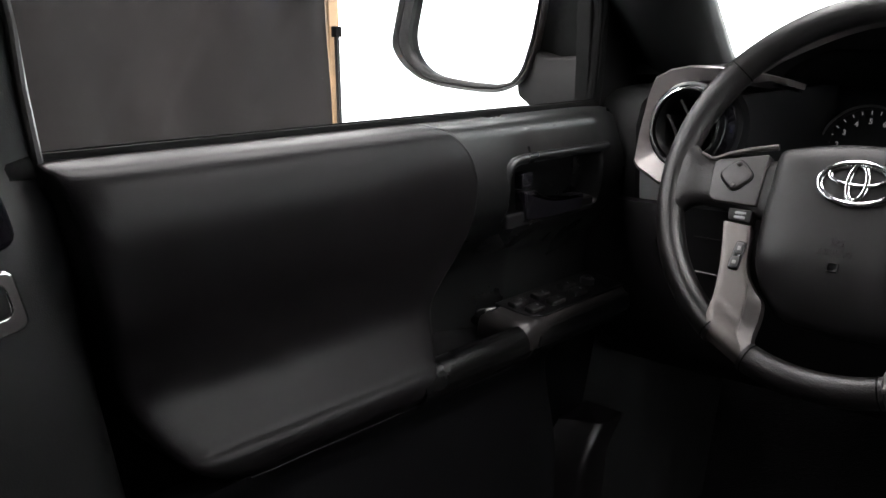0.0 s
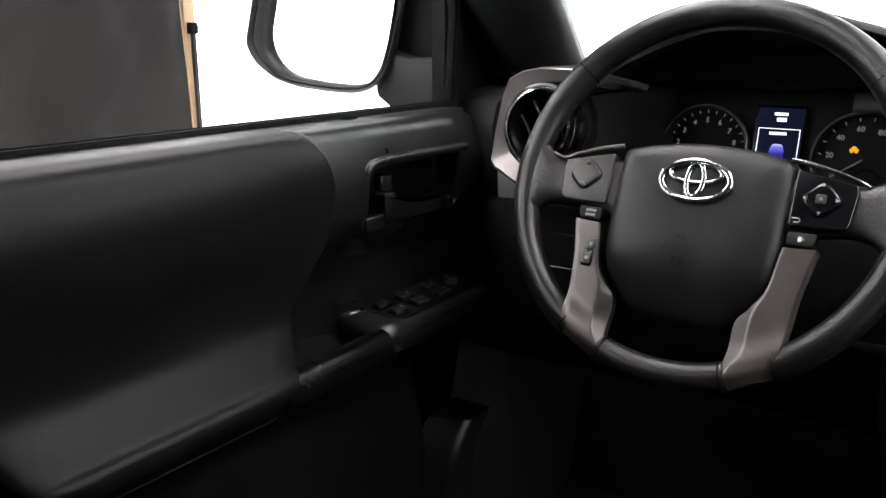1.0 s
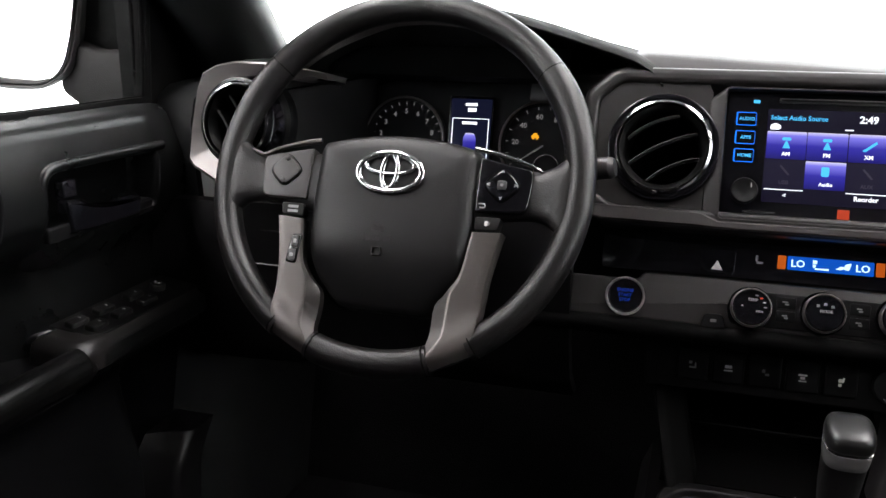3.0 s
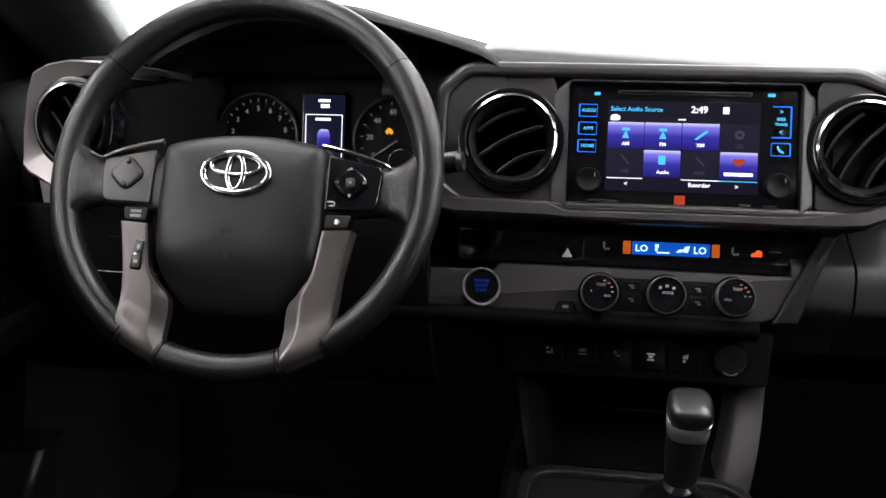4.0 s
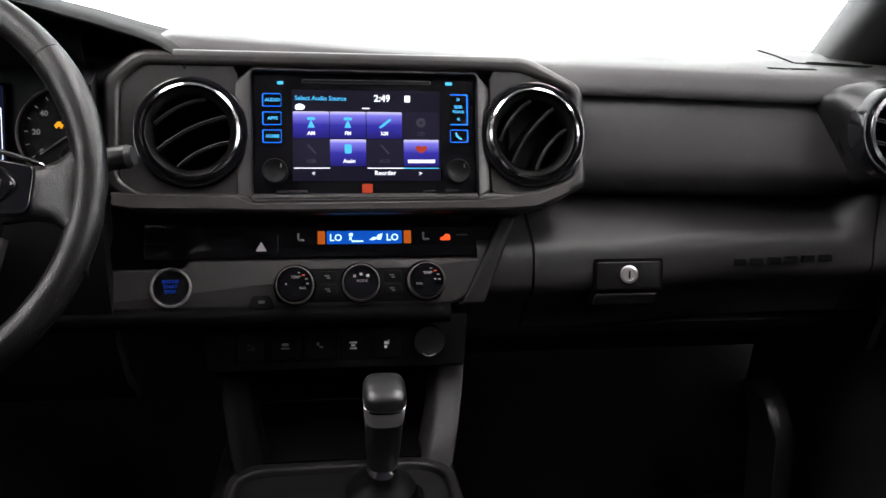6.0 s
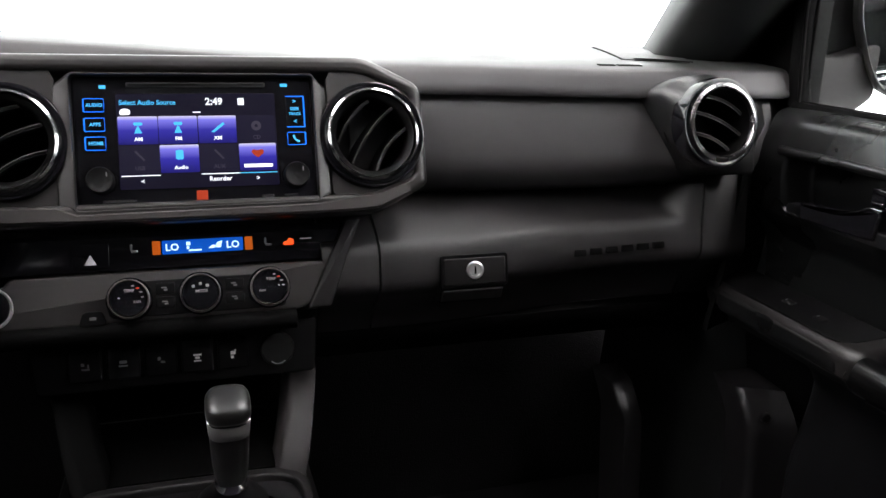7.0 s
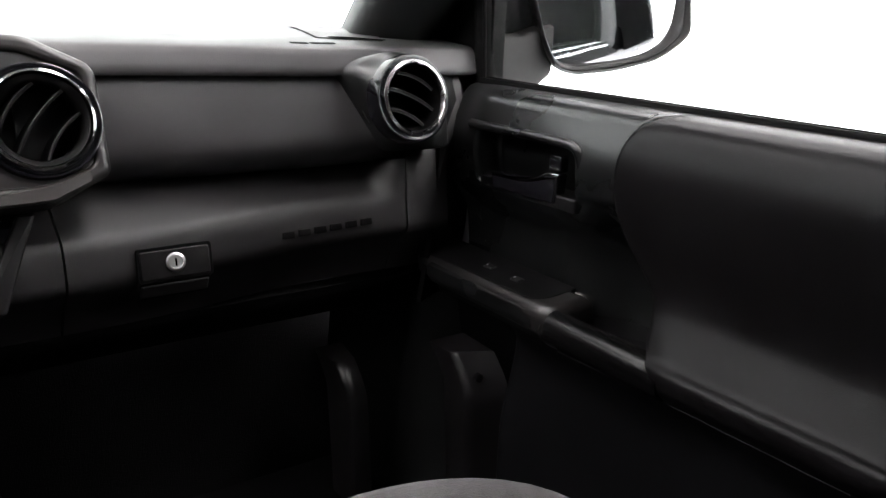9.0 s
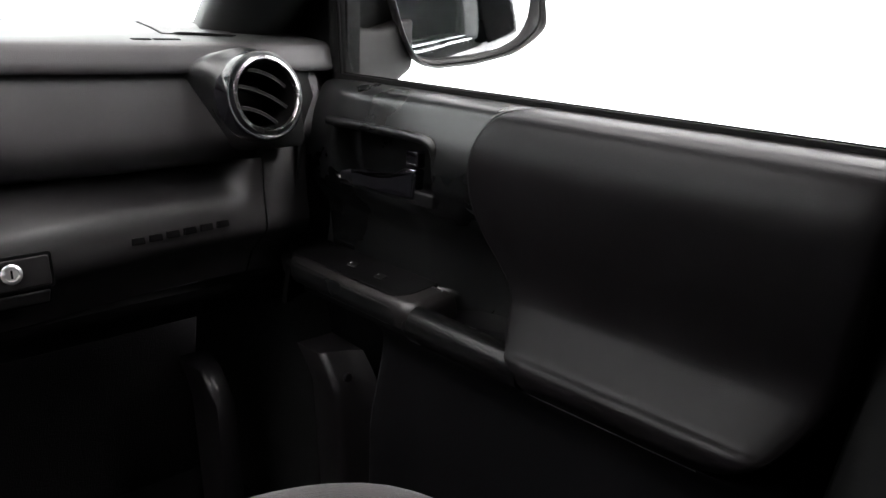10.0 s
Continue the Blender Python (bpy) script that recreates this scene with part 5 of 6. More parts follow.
    bar(CL, 0.1080, 0.0520, 0.0120, 0.0010, M_MARK, strip, "print", W + 0.0008)
    bar(CL, -0.1130, 0.0560, 0.0026, 0.0016, G_WHITE, strip, "indicator", W + 0.0008)
    # diagonal trim beside the fascia
    part("side_trim", slab(CL, fillet([(0.104, -0.0215), (0.129, -0.0205), (0.149, 0.030), (0.166, 0.070), (0.150, 0.070)], 0.003, 3), 0.03, 0.003, 0.004), M_LATCH, c, "charcoal side strip", angle=35)
    # lower lip, coloured black for the shade under the fascia
    grid = [[Vector((x, y, z)) for y, z in ((0.812, 1.012), (0.800, 1.008), (0.797, 1.000), (0.802, 0.992), (0.825, 0.985), (0.86, 0.982))] for x in (-0.30, -0.15, 0.0, 0.08, 0.13)]
    part("lower_lip", sheet(grid, 0.006, (0, 0.7, 0.4)), M_RUBBER_SHADE, c, angle=60)


climate_panel()


def start_button():
    b = thing("start_button", CL(-0.187, 0.001, 0), "round chrome-ringed engine start button lit blue", "start button")
    part("ring", lathe(CL, -0.187, 0.001, [(0.0200, -0.004), (0.0200, 0.0035), (0.0194, 0.0052), (0.0182, 0.0052), (0.0176, 0.0040), (0.0176, 0.0)], 48, False, False), M_KEY, b, "chrome ring")
    part("cap", lathe(CL, -0.187, 0.001, [(0.0175, -0.003), (0.0175, 0.0028), (0.0164, 0.0038), (0.0003, 0.0042)], 40), M_GLOSS, b)
    for dv, word in ((0.0058, "ENGINE"), (0.0008, "START"), (-0.0042, "STOP")):
        letters(CL, -0.187, 0.001 + dv, word, 0.0046, G_START, b, 0.0046, "lettering")


start_button()


SWITCH_ICONS = [[(-0.002, 0.003, 0.0030, 0.0030), (0.0005, -0.002, 0.0075, 0.0018), (0.003, 0.001, 0.0016, 0.0040)], [(0, 0.0025, 0.0070, 0.0030), (0, -0.0015, 0.0090, 0.0014)], [(-0.0015, 0.0025, 0.0028, 0.0034), (0.002, -0.001, 0.0040, 0.0022)],
                [(0, 0.0030, 0.0085, 0.0018), (0, 0.0, 0.0045, 0.0026), (0, -0.0032, 0.0075, 0.0014)], [(0, 0.0018, 0.0052, 0.0036), (-0.001, -0.0025, 0.0030, 0.0030), (0.0022, 0.0042, 0.0016, 0.0020)]]


def switch_row():
    pl = Plane((0.036, 0.834, 0.958), 12)
    r = thing("switch_row", pl(0, -0.02, 0), "row of dark rocker switches under the climate panel", "switch bank")
    part("plate", slab(pl, fillet([(-0.160, -0.028), (0.115, -0.028), (0.12, 0.030), (-0.165, 0.030)], 0.006, 3), 0.02, 0.002, 0.0), M_INLAY_SHADE, r)
    for k in range(5):
        u = -0.113 + 0.0358 * k
        sw = part("rocker", slab(pl, rrect(0.0315, 0.035, 0.003, u, 0.000, 3), 0.012, 0.002, 0.0035), M_INLAY_SHADE, r)
        icon = M_MARK if k < 3 else M_PALE
        for du, dv, w, h in SWITCH_ICONS[k]:
            bar(pl, u + du, dv - 0.002, w, h, icon, sw, "print", 0.0042)
    so = part("socket", lathe(pl, 0.076, 0.000, [(0.0180, -0.004), (0.0180, 0.004), (0.0165, 0.006), (0.0003, 0.0065)], 36), M_ROCKER, r, "round capped power socket")
    part("print", tube(spline([pl(0.069, -0.0125, 0.0068), pl(0.072, -0.0148, 0.0068), pl(0.076, -0.0155, 0.0068), pl(0.080, -0.0148, 0.0068), pl(0.083, -0.0125, 0.0068)], 3), 0.0007, 5), M_MARK, so)


switch_row()


# ---- driver's side of the dash ----
def driver_dash():
    # hood over the instruments
    arch = [(-0.600, 1.244), (-0.565, 1.250), (-0.535, 1.264), (-0.49, 1.290), (-0.44, 1.308), (-0.38, 1.317), (-0.31, 1.3155), (-0.26, 1.304), (-0.228, 1.2935), (-0.200, 1.2835), (-0.175, 1.2755), (-0.155, 1.268), (-0.140, 1.258), (-0.130, 1.246)]
    lip = spline([(x, z, 0) for x, z in arch], 5)
    rows = []
    for p in lip:
        x, z = p.x, p.y
        h = z - 1.258
        back = 0.055 * smooth(-0.27, -0.19, x)
        rows.append([Vector((x, y + (back if y < 0.92 else 0.0), zz)) for y, zz in ((0.950, min(z - 0.040, 1.252)), (0.86, z - 0.012), (0.815, z - 0.009), (0.803, z - 0.007), (0.798, z - 0.004), (0.803, z), (0.83, z + 0.002), (0.90, z), (1.02, 1.262 + h * 0.75), (1.10, 1.262 + h * 0.3))])
    part("instrument_hood", sheet(rows, 0.006, (0, 0.15, -0.2)), M_HOOD, dash, "soft black hood over the gauges", angle=60)
    # satin facet under the front edge, and behind it a black sheet for the hood's shade
    lower = spline([(-0.512, 1.252, 0), (-0.494, 1.266, 0), (-0.477, 1.2755, 0), (-0.457, 1.2845, 0), (-0.430, 1.2945, 0), (-0.404, 1.3015, 0), (-0.371, 1.3030, 0), (-0.338, 1.2995, 0), (-0.305, 1.293, 0)], 4)
    facet = [[Vector((p.x, 0.824, p.y + 0.0040)), Vector((p.x, 0.8285, p.y + 0.0038 * k)), Vector((p.x, 0.8310, p.y - 0.0040 * k))] for i, p in enumerate(lower) for k in [0.25 + 0.75 * smooth(0, 8, i) * smooth(len(lower), len(lower) - 12, i)]]
    part("hood_lip", sheet(facet, 0.003, (0, 1, 0)), M_BAND, dash, "satin grey facet under the hood", angle=60)
    lining = [[Vector((p.x, 0.832, p.y - 0.001)), Vector((p.x * 0.97 - 0.011, 0.87, p.y - 0.012)), Vector((p.x * 0.94 - 0.022, 0.915, p.y - 0.03))] for p in lower]
    part("hood_shade", sheet(lining, 0.003, (0, 0.3, 0.6)), M_DEEP, dash, "matt black sheet that puts shade under the hood", angle=60)
    part("hood_corner", slab(Plane((-0.500, 0.815, 1.2445), 12, 10), fillet([(-0.020, 0.010), (-0.022, 0.002), (0.034, -0.010), (0.004, 0.0)], 0.002, 3), 0.006, 0.001, 0.0), M_BEZEL, dash)
    # walls of the instrument well
    for xa, xb in ((-0.530, -0.470), (-0.215, -0.235)):
        g = [[Vector((xa + (xb - xa) * t, 0.800 + 0.11 * t, z)) for z in (1.06, 1.12, 1.18, 1.23 + 0.01 * t)] for t in (0, 0.35, 0.7, 1)]
        part("well_side", sheet(g, 0.01, (1 if xa < -0.4 else 1, 0, 0)), M_LOWER, dash)
    # black sheet that shades the well and covers lit edges behind it
    g = [[Vector((x, y, z)) for y, z in ((0.915, 1.238), (0.872, 1.240), (0.860, 1.246), (0.856, 1.258), (0.858, 1.274))] for x in (-0.50, -0.42, -0.3, -0.225)]
    part("well_roof", sheet(g, 0.004, (0, 0.7, 0.7)), M_SEAM_SHADE, dash)
    # lower driver panel
    sect = [(0.80, 1.105), (0.795, 1.07), (0.80, 1.02), (0.81, 0.97), (0.835, 0.92), (0.88, 0.88)]
    g = [[Vector((x, y - 0.02 * smooth(-0.45, -0.66, x), z)) for y, z in sect] for x in (-0.70, -0.62, -0.55, -0.45, -0.35, -0.28, -0.205)]
    part("knee_panel", sheet(g, 0.02, (0, 1, 0)), M_LOWER, dash, angle=60)
    for z in (1.075, 1.035):
        part("panel_seam", tube([(-0.60, 0.785, z), (-0.50, 0.789, z - 0.002)], 0.0012, 6), M_HARD, dash)
    # strip that joins vents under the hood
    g = [[Vector((x, y, z)) for y, z in ((0.835, 1.131), (0.8195, 1.1285), (0.8165, 1.1270), (0.8115, 1.1120), (0.8125, 1.1095), (0.825, 1.106))] for x in (-0.33, -0.26, -0.205)]
    part("joining_strip", sheet(g, 0.006, (0, 1, 0)), M_RAIL, dash, "satin grey strip that goes on to the driver's vent")


driver_dash()

SV = Plane((-0.565, 0.755, 1.20), 10, -6)


def driver_vent():
    """Silver band that wraps the vent and runs on under the hood."""
    b = thing("vent_surround", SV(0, -0.066, -0.01), "silver painted angular surround of the driver's vent", "dash trim")
    pts = [(0.082, 0.0585, -0.052), (0.072, 0.060, -0.036), (0.060, 0.0615, -0.020), (0.038, 0.0625, -0.003), (0.004, 0.0625, 0.004), (-0.018, 0.058, 0.006), (-0.036, 0.049, 0.006), (-0.041, 0.030, 0.006), (-0.045, -0.010, 0.006), (-0.0485, -0.046, 0.006), (-0.042, -0.053, 0.006), (-0.012, -0.0665, 0.005), (0.010, -0.067, 0.0), (0.045, -0.066, -0.012), (0.085, -0.062, -0.040)]
    rows = []
    for k, (u, v, w) in enumerate(pts):
        a = math.atan2(v + 0.001, u - 0.010)
        iu, iv = (0.010 + 0.0475 * math.cos(a), -0.001 + 0.0475 * math.sin(a)) if 4 <= k <= 11 else (u - 0.002, v - (0.006 if k < 2 else 0.013) * (1 if v > 0 else -1))
        mu, mv = u * 0.8 + iu * 0.2, v * 0.8 + iv * 0.2
        rows.append([SV(u, v, w - 0.045), SV(u, v, w - 0.006), SV(u * 0.95 + iu * 0.05, v * 0.95 + iv * 0.05, w - 0.001), SV(mu, mv, w + 0.002), SV(iu, iv, w - 0.006), SV(iu, iv, w - 0.014), SV(iu, iv, w - 0.045)])
    part("band", loops(rows), M_BAND, b, angle=25)
    part("floor", lathe(SV, 0.010, -0.001, [(0.054, -0.030), (0.054, -0.016), (0.044, -0.014), (0.044, -0.030)], 40, False, False), M_HARD, b)
    air_vent(SV, 0.012, -0.001, 0.0395, "round black air vent with chrome ring in silver surround", -62, 3, chrome=M_EMBLEM)


driver_vent()

PV = Plane((0.5745, 0.762, 1.1995), 12, 3)


def passenger_vent():
    """Vent at the dash end, on a swollen black housing."""
    n = 64
    shape = fillet([(-0.0510, 0.0372), (-0.0400, 0.0465), (-0.0180, 0.0540), (0.0080, 0.0540), (0.0391, 0.0375), (0.0505, 0.0125), (0.0520, -0.0564), (-0.0060, -0.0520), (-0.0160, -0.0390), (-0.0345, -0.0012), (-0.0470, 0.0255)], [0.010, 0.010, 0.014, 0.016, 0.018, 0.018, 0.008, 0.016, 0.016, 0.02, 0.012], 4)
    far, near = round_hole(shape, 0.0, 0.0, 0.0465, n)
    rows = []
    for k in (1.0, 0.86, 0.68, 0.5, 0.32, 0.16, 0.05, 0.0):
        row = []
        for (a, b), (c, d) in zip(near, far):
            deep = -0.0205 + 0.30 * max(-0.045, min(0.045, c))
            row.append(PV(a + (c - a) * k ** 1.3, b + (d - b) * k ** 1.3, deep * k ** 0.8))
        rows.append(row)
    rows.insert(0, [PV(c * 1.02, d * 1.02, -0.085) for c, d in far])
    rows.append([PV(a * 0.95, b * 0.95, 0.0) for a, b in near])
    rows.append([PV(a * 0.93, b * 0.93, -0.012) for a, b in near])
    hb = loops(rows, True, False)
    air_vent(PV, 0.0, 0.0, 0.0405, "round black air vent with broad chrome ring at the dash end", -24, 3, base=hb, lip=1.19, chrome=M_VENTRING, band=0.885)


passenger_vent()


def instrument_cluster():
    pl = Plane((-0.346, 0.905, 1.185), 12)
    c = thing("instrument_cluster", pl(0, -0.06, -0.02), "unlit black instrument cluster with a small colour display", "gauges")
    part("backplate", slab(pl, rrect(0.30, 0.135, 0.02, 0, -0.012, 4), 0.02, 0.002, -0.006), M_DIAL, c)
    for u, nums, a0, step in ((-0.076, ("0", "1", "2", "3", "4", "5", "6", "7", "8"), 222, -25.9), (0.088, ("0", "20", "40", "60", "80", "100", "120"), 212, -37)):
        d = part("dial", lathe(pl, u, -0.016, [(0.0495, -0.006), (0.0495, 0.006), (0.0480, 0.008), (0.0465, 0.006), (0.0455, -0.003), (0.0003, -0.004)], 48), M_DIAL, c, "round black dial")
        part("dial_ring", lathe(pl, u, -0.016, [(0.0496, 0.004), (0.0494, 0.0075), (0.0480, 0.0086), (0.0466, 0.0070)], 48, False, False), M_BAND, d, "thin grey rim")
        for k, word in enumerate(nums):
            t = radians(a0 + step * k)
            letters(pl, u + 0.0325 * math.cos(t), -0.016 + 0.0325 * math.sin(t), word, 0.0080, G_DIALMARK, d, -0.0028, "numeral")
        for k in range(2 * len(nums) - 1):
            t = radians(a0 + step * k / 2)
            p0, p1 = pl(u + 0.0405 * math.cos(t), -0.016 + 0.0405 * math.sin(t), -0.0028), pl(u + 0.0440 * math.cos(t), -0.016 + 0.0440 * math.sin(t), -0.0028)
            part("tick", tube([p0, p1], 0.0005, 4), G_DIALMARK, d)
        t = radians(215)
        part("needle", tube([pl(u, -0.016, -0.001), pl(u + 0.035 * math.cos(t), -0.016 + 0.035 * math.sin(t), -0.001)], [0.0012, 0.0006], 6), M_MARK, d)
    bar(pl, 0.0788, -0.0065, 0.0085, 0.0030, G_AMBER, c, "warning_lamp", 0.0005)
    part("warning_lamp", slab(pl, fillet([(0.0758, -0.0050), (0.0818, -0.0050), (0.0805, -0.0025), (0.0771, -0.0025)], 0.0006, 2), 0.0006, 0.0001, 0.0005), G_AMBER, c)
    bar(pl, 0.0765, -0.0088, 0.0022, 0.0014, G_AMBER, c, "warning_lamp", 0.0005)
    bar(pl, 0.0811, -0.0088, 0.0022, 0.0014, G_AMBER, c, "warning_lamp", 0.0005)
    part("fuel_ring", lathe(pl, 0.093, -0.040, [(0.0150, -0.003), (0.0148, -0.0015), (0.0138, -0.0015), (0.0135, -0.003)], 28, False, False), M_DARKCHROME, c)
    scr = part("display", slab(pl, rrect(0.052, 0.088, 0.002, 0.003, -0.008, 2), 0.01, 0.0005, 0.002), M_GLOSS, c, "lit trip display with white frame")
    top = part("display_panel", slab(pl, rrect(0.048, 0.082, 0.001, 0.003, -0.008, 1), 0.001, 0.0001, 0.0026), G_LCDDARK, scr)
    part("frame_lines", ring_slab(pl, rrect(0.0435, 0.058, 0.0006, 0.003, -0.018, 1), rrect(0.0418, 0.0563, 0.0005, 0.003, -0.018, 1), 0.0005, 0.0001, 0.0031), G_WHITE, scr)
    bar(pl, 0.003, 0.0265, 0.014, 0.0032, G_WHITE, scr, "print", 0.0031)
    bar(pl, 0.004, 0.0205, 0.010, 0.0042, G_WHITE, scr, "print", 0.0031)
    bar(pl, 0.002, 0.0055, 0.018, 0.0030, G_WHITE, scr, "print", 0.0031)
    part("truck_icon", slab(pl, fillet([(-0.0045, -0.026), (0.0105, -0.026), (0.0105, -0.012), (0.008, -0.006), (-0.002, -0.006), (-0.0045, -0.012)], 0.002, 3), 0.0005, 0.0001, 0.0031), G_TILELIT, scr)
    # shroud between the dials
    part("shroud", ring_slab(pl, rrect(0.31, 0.145, 0.03, 0, -0.010, 5), rrect(0.262, 0.118, 0.045, 0, -0.006, 5), 0.02, 0.004, 0.004), M_LOWER, c)


instrument_cluster()


# ---- steering wheel ----
WH = Plane((-0.3645, 0.7072, 1.1518), 26.1)


def mirrored(points, s):
    """An outline drawn for the right side, or turned over for the left, in the same sense."""
    return [(s * u, v) for u, v in points][::s]


def steering_wheel():
    w = thing("steering_wheel", WH(0, -0.18, 0), "black leather steering wheel with silver lower spokes", "steering wheel")
    R, rise, thick = 0.1757, 0.0075, 0.0138

    def on_rim(deg, r=R, h=0.0):
        return WH(r * math.cos(radians(deg)), rise + r * math.sin(radians(deg)), h)

    def rim_arc(a0, a1, n):
        degs = [a0 + (a1 - a0) * i / n for i in range(n + 1)]
        fat = [thick + 0.0012 * (math.exp(-((d - 150) / 14) ** 2) + math.exp(-((d - 30) / 14) ** 2)) for d in degs]
        return tube([on_rim(d) for d in degs], fat, 20, up=WH.n)

    part("rim", rim_arc(-58.5, 238.5, 110), M_LEATHER, w, "black leather rim", angle=80)
    part("rim", rim_arc(250.5, 289.5, 18), M_LEATHER, w, "short leather length at the foot of the rim", angle=80)
    for deg in (38.5, 141.5):
        a = radians(deg)
        c, rad, nn = on_rim(deg), WH.u * math.cos(a) + WH.v * math.sin(a), WH.n
        part("seam", tube([c + (rad * math.cos(t) + nn * math.sin(t)) * (thick + 0.0003) for t in [2 * math.pi * k / 24 for k in range(24)]], 0.0008, 6, True, up=WH.u * -math.sin(a) + WH.v * math.cos(a)), M_SEAM_SHADE, w)
    # stitches along the inner face of the grips
    for d0, d1 in ((-30, 36), (144, 208)):
        n = 34
        for k in range(n):
            a, b = d0 + (d1 - d0) * (k + 0.15) / n, d0 + (d1 - d0) * (k + 0.75) / n
            part("stitch", tube([on_rim(a, R - thick * 0.93, 0.0062), on_rim(b, R - thick * 0.93, 0.0062)], 0.0005, 5), M_STITCH, w)
    # airbag cover
    half = [(0.0165, 0.0492), (0.050, 0.0452), (0.0775, 0.0385), (0.0808, 0.0315), (0.0812, -0.020), (0.0798, -0.050), (0.0755, -0.080), (0.066, -0.0975), (0.050, -0.116), (0.040, -0.1195)]
    pad = fillet([(u + 0.003, v) for u, v in half[::-1]] + [(0.003 - u, v) for u, v in half], [0.006, 0.008, 0.012, 0.012, 0.02, 0.02, 0.008, 0.004, 0.02, 0.03, 0.03, 0.02, 0.004, 0.008, 0.02, 0.02, 0.012, 0.012, 0.008, 0.006], 4)
    rows = [[WH(u, v, -0.030) for u, v in pad], [WH(u, v, -0.006 - 0.008 * smooth(-0.07, -0.118, v)) for u, v in pad]]
    for k, h in ((0.992, 0.0015), (0.972, 0.0062), (0.935, 0.0100), (0.87, 0.0128), (0.78, 0.0146), (0.60, 0.0160), (0.35, 0.0168), (0.1, 0.017)):
        rows.append([WH(0.003 + (u - 0.003) * k, -0.025 + (v + 0.025) * k, h - 0.017 * smooth(-0.060, -0.118, -0.025 + (v + 0.025) * k)) for u, v in pad])
    cover = part("airbag_cover", loops(rows), M_AIRBAG, w, "grained black airbag cover", angle=70)
    letters(WH, -0.003, -0.0455, "SRS", 0.0082, M_AIRBAG, cover, 0.0172, "emboss", depth=0.0006)
    letters(WH, -0.003, -0.0545, "AIRBAG", 0.0082, M_AIRBAG, cover, 0.0170, "emboss", depth=0.0006)
    part("emboss", ring_slab(WH, rrect(0.0095, 0.0085, 0.002, -0.002, -0.0665, 2), rrect(0.0070, 0.0060, 0.0015, -0.002, -0.0665, 2), 0.004, 0.0003, 0.0168), M_AIRBAG, cover)
    # badge: plain interlaced chrome ovals over a dark dish
    bu, bv = 0.0008, 0.0078
    badge = part("badge", slab(WH, circle(0.0325, bu, bv, 40, 0.0200), 0.004, 0.001, 0.0174), M_AIRBAG, w, "chrome oval badge")
    for cv, ru, rv, th, flat in ((bv, 0.0312, 0.0186, 0.0029, 0.55), (bv + 0.0070, 0.0235, 0.0090, 0.0021, 0.55), (bv + 0.0004, 0.0076, 0.0160, 0.0023, 0.55)):
        part("oval", tube([WH(u, v, 0.0188) for u, v in circle(ru, bu, cv, 56, rv)], th, 10, True, flat, WH.n), M_EMBLEM, badge, "polished chrome oval")
    for s in (-1, 1):
        # leather arm that flares into the rim
        ring = []
        for k in range(19):
            u = 0.060 + 0.117 * k / 18
            hi = curve_at([(0.060, 0.030), (0.132, 0.0225), (0.150, 0.0265), (0.1625, 0.0385), (0.170, 0.055), (0.177, 0.064)], u)
            lo = curve_at([(0.060, -0.034), (0.128, -0.0235), (0.142, -0.0240), (0.1545, -0.0300), (0.1635, -0.0450), (0.170, -0.060), (0.177, -0.070)], u)
            mid, hh, ww = (hi + lo) / 2, (hi - lo) / 2, 0.0105 + 0.001 * smooth(0.14, 0.17, u) - 0.009 * smooth(0.168, 0.178, u)
            ring.append([WH(s * u, mid + hh * math.copysign(abs(math.cos(a)) ** 0.6, math.cos(a)), -0.004 + 0.004 * smooth(0.13, 0.17, u) + ww * math.copysign(abs(math.sin(a)) ** 0.8, math.sin(a))) for a in [2 * math.pi * q / 28 for q in range(28)]])
        part("spoke", loops(ring), M_LEATHER, w, "leather covered side spoke", angle=70)
        # key pod with its bright upper edge
        pod = fillet([(0.0835, 0.0305), (0.1335, 0.0205), (0.1345, 0.0120), (0.1318, -0.0160), (0.1270, -0.0205), (0.0835, -0.0212)], [0.003, 0.004, 0.006, 0.005, 0.004, 0.003], 4)
        kp = part("key_pod", slab(WH, mirrored(pod, s), 0.014, 0.0018, 0.0092), M_GLOSS if s > 0 else M_POD_KEYS, w, "glossy black key pod" if s > 0 else "dark grey key pod")
        edge = spline([WH(s * 0.0775, 0.0385, 0.0070), WH(s * 0.100, 0.0338, 0.0085), WH(s * 0.122, 0.0275, 0.0080), WH(s * 0.1375, 0.0222, 0.0060), WH(s * (0.141 if s > 0 else 0.152), 0.0205 if s > 0 else 0.0275, 0.004)], 4)
        part("pod_edge", tube(edge, [0.0030 - 0.0016 * k / (len(edge) - 1) for k in range(len(edge))], 10), M_DARKCHROME if s > 0 else M_SILVER, w, "bright metal edge strip")
        cx, cy = (0.1070, 0.0042) if s > 0 else (-0.1090, 0.0064)
        dia = fillet([(cx - 0.0182, cy), (cx, cy - 0.0172), (cx + 0.0182, cy), (cx, cy + 0.0172)], 0.008, 4)
        part("rocker_gap", slab(WH, inset(dia, -0.0012), 0.003, 0.0002, 0.0094), M_SEAM_SHADE, kp)
        rk = part("rocker", slab(WH, dia, 0.006, 0.0022, 0.0122), M_GLOSS if s > 0 else M_POD_KEYS, kp, "diamond shaped rocker key")
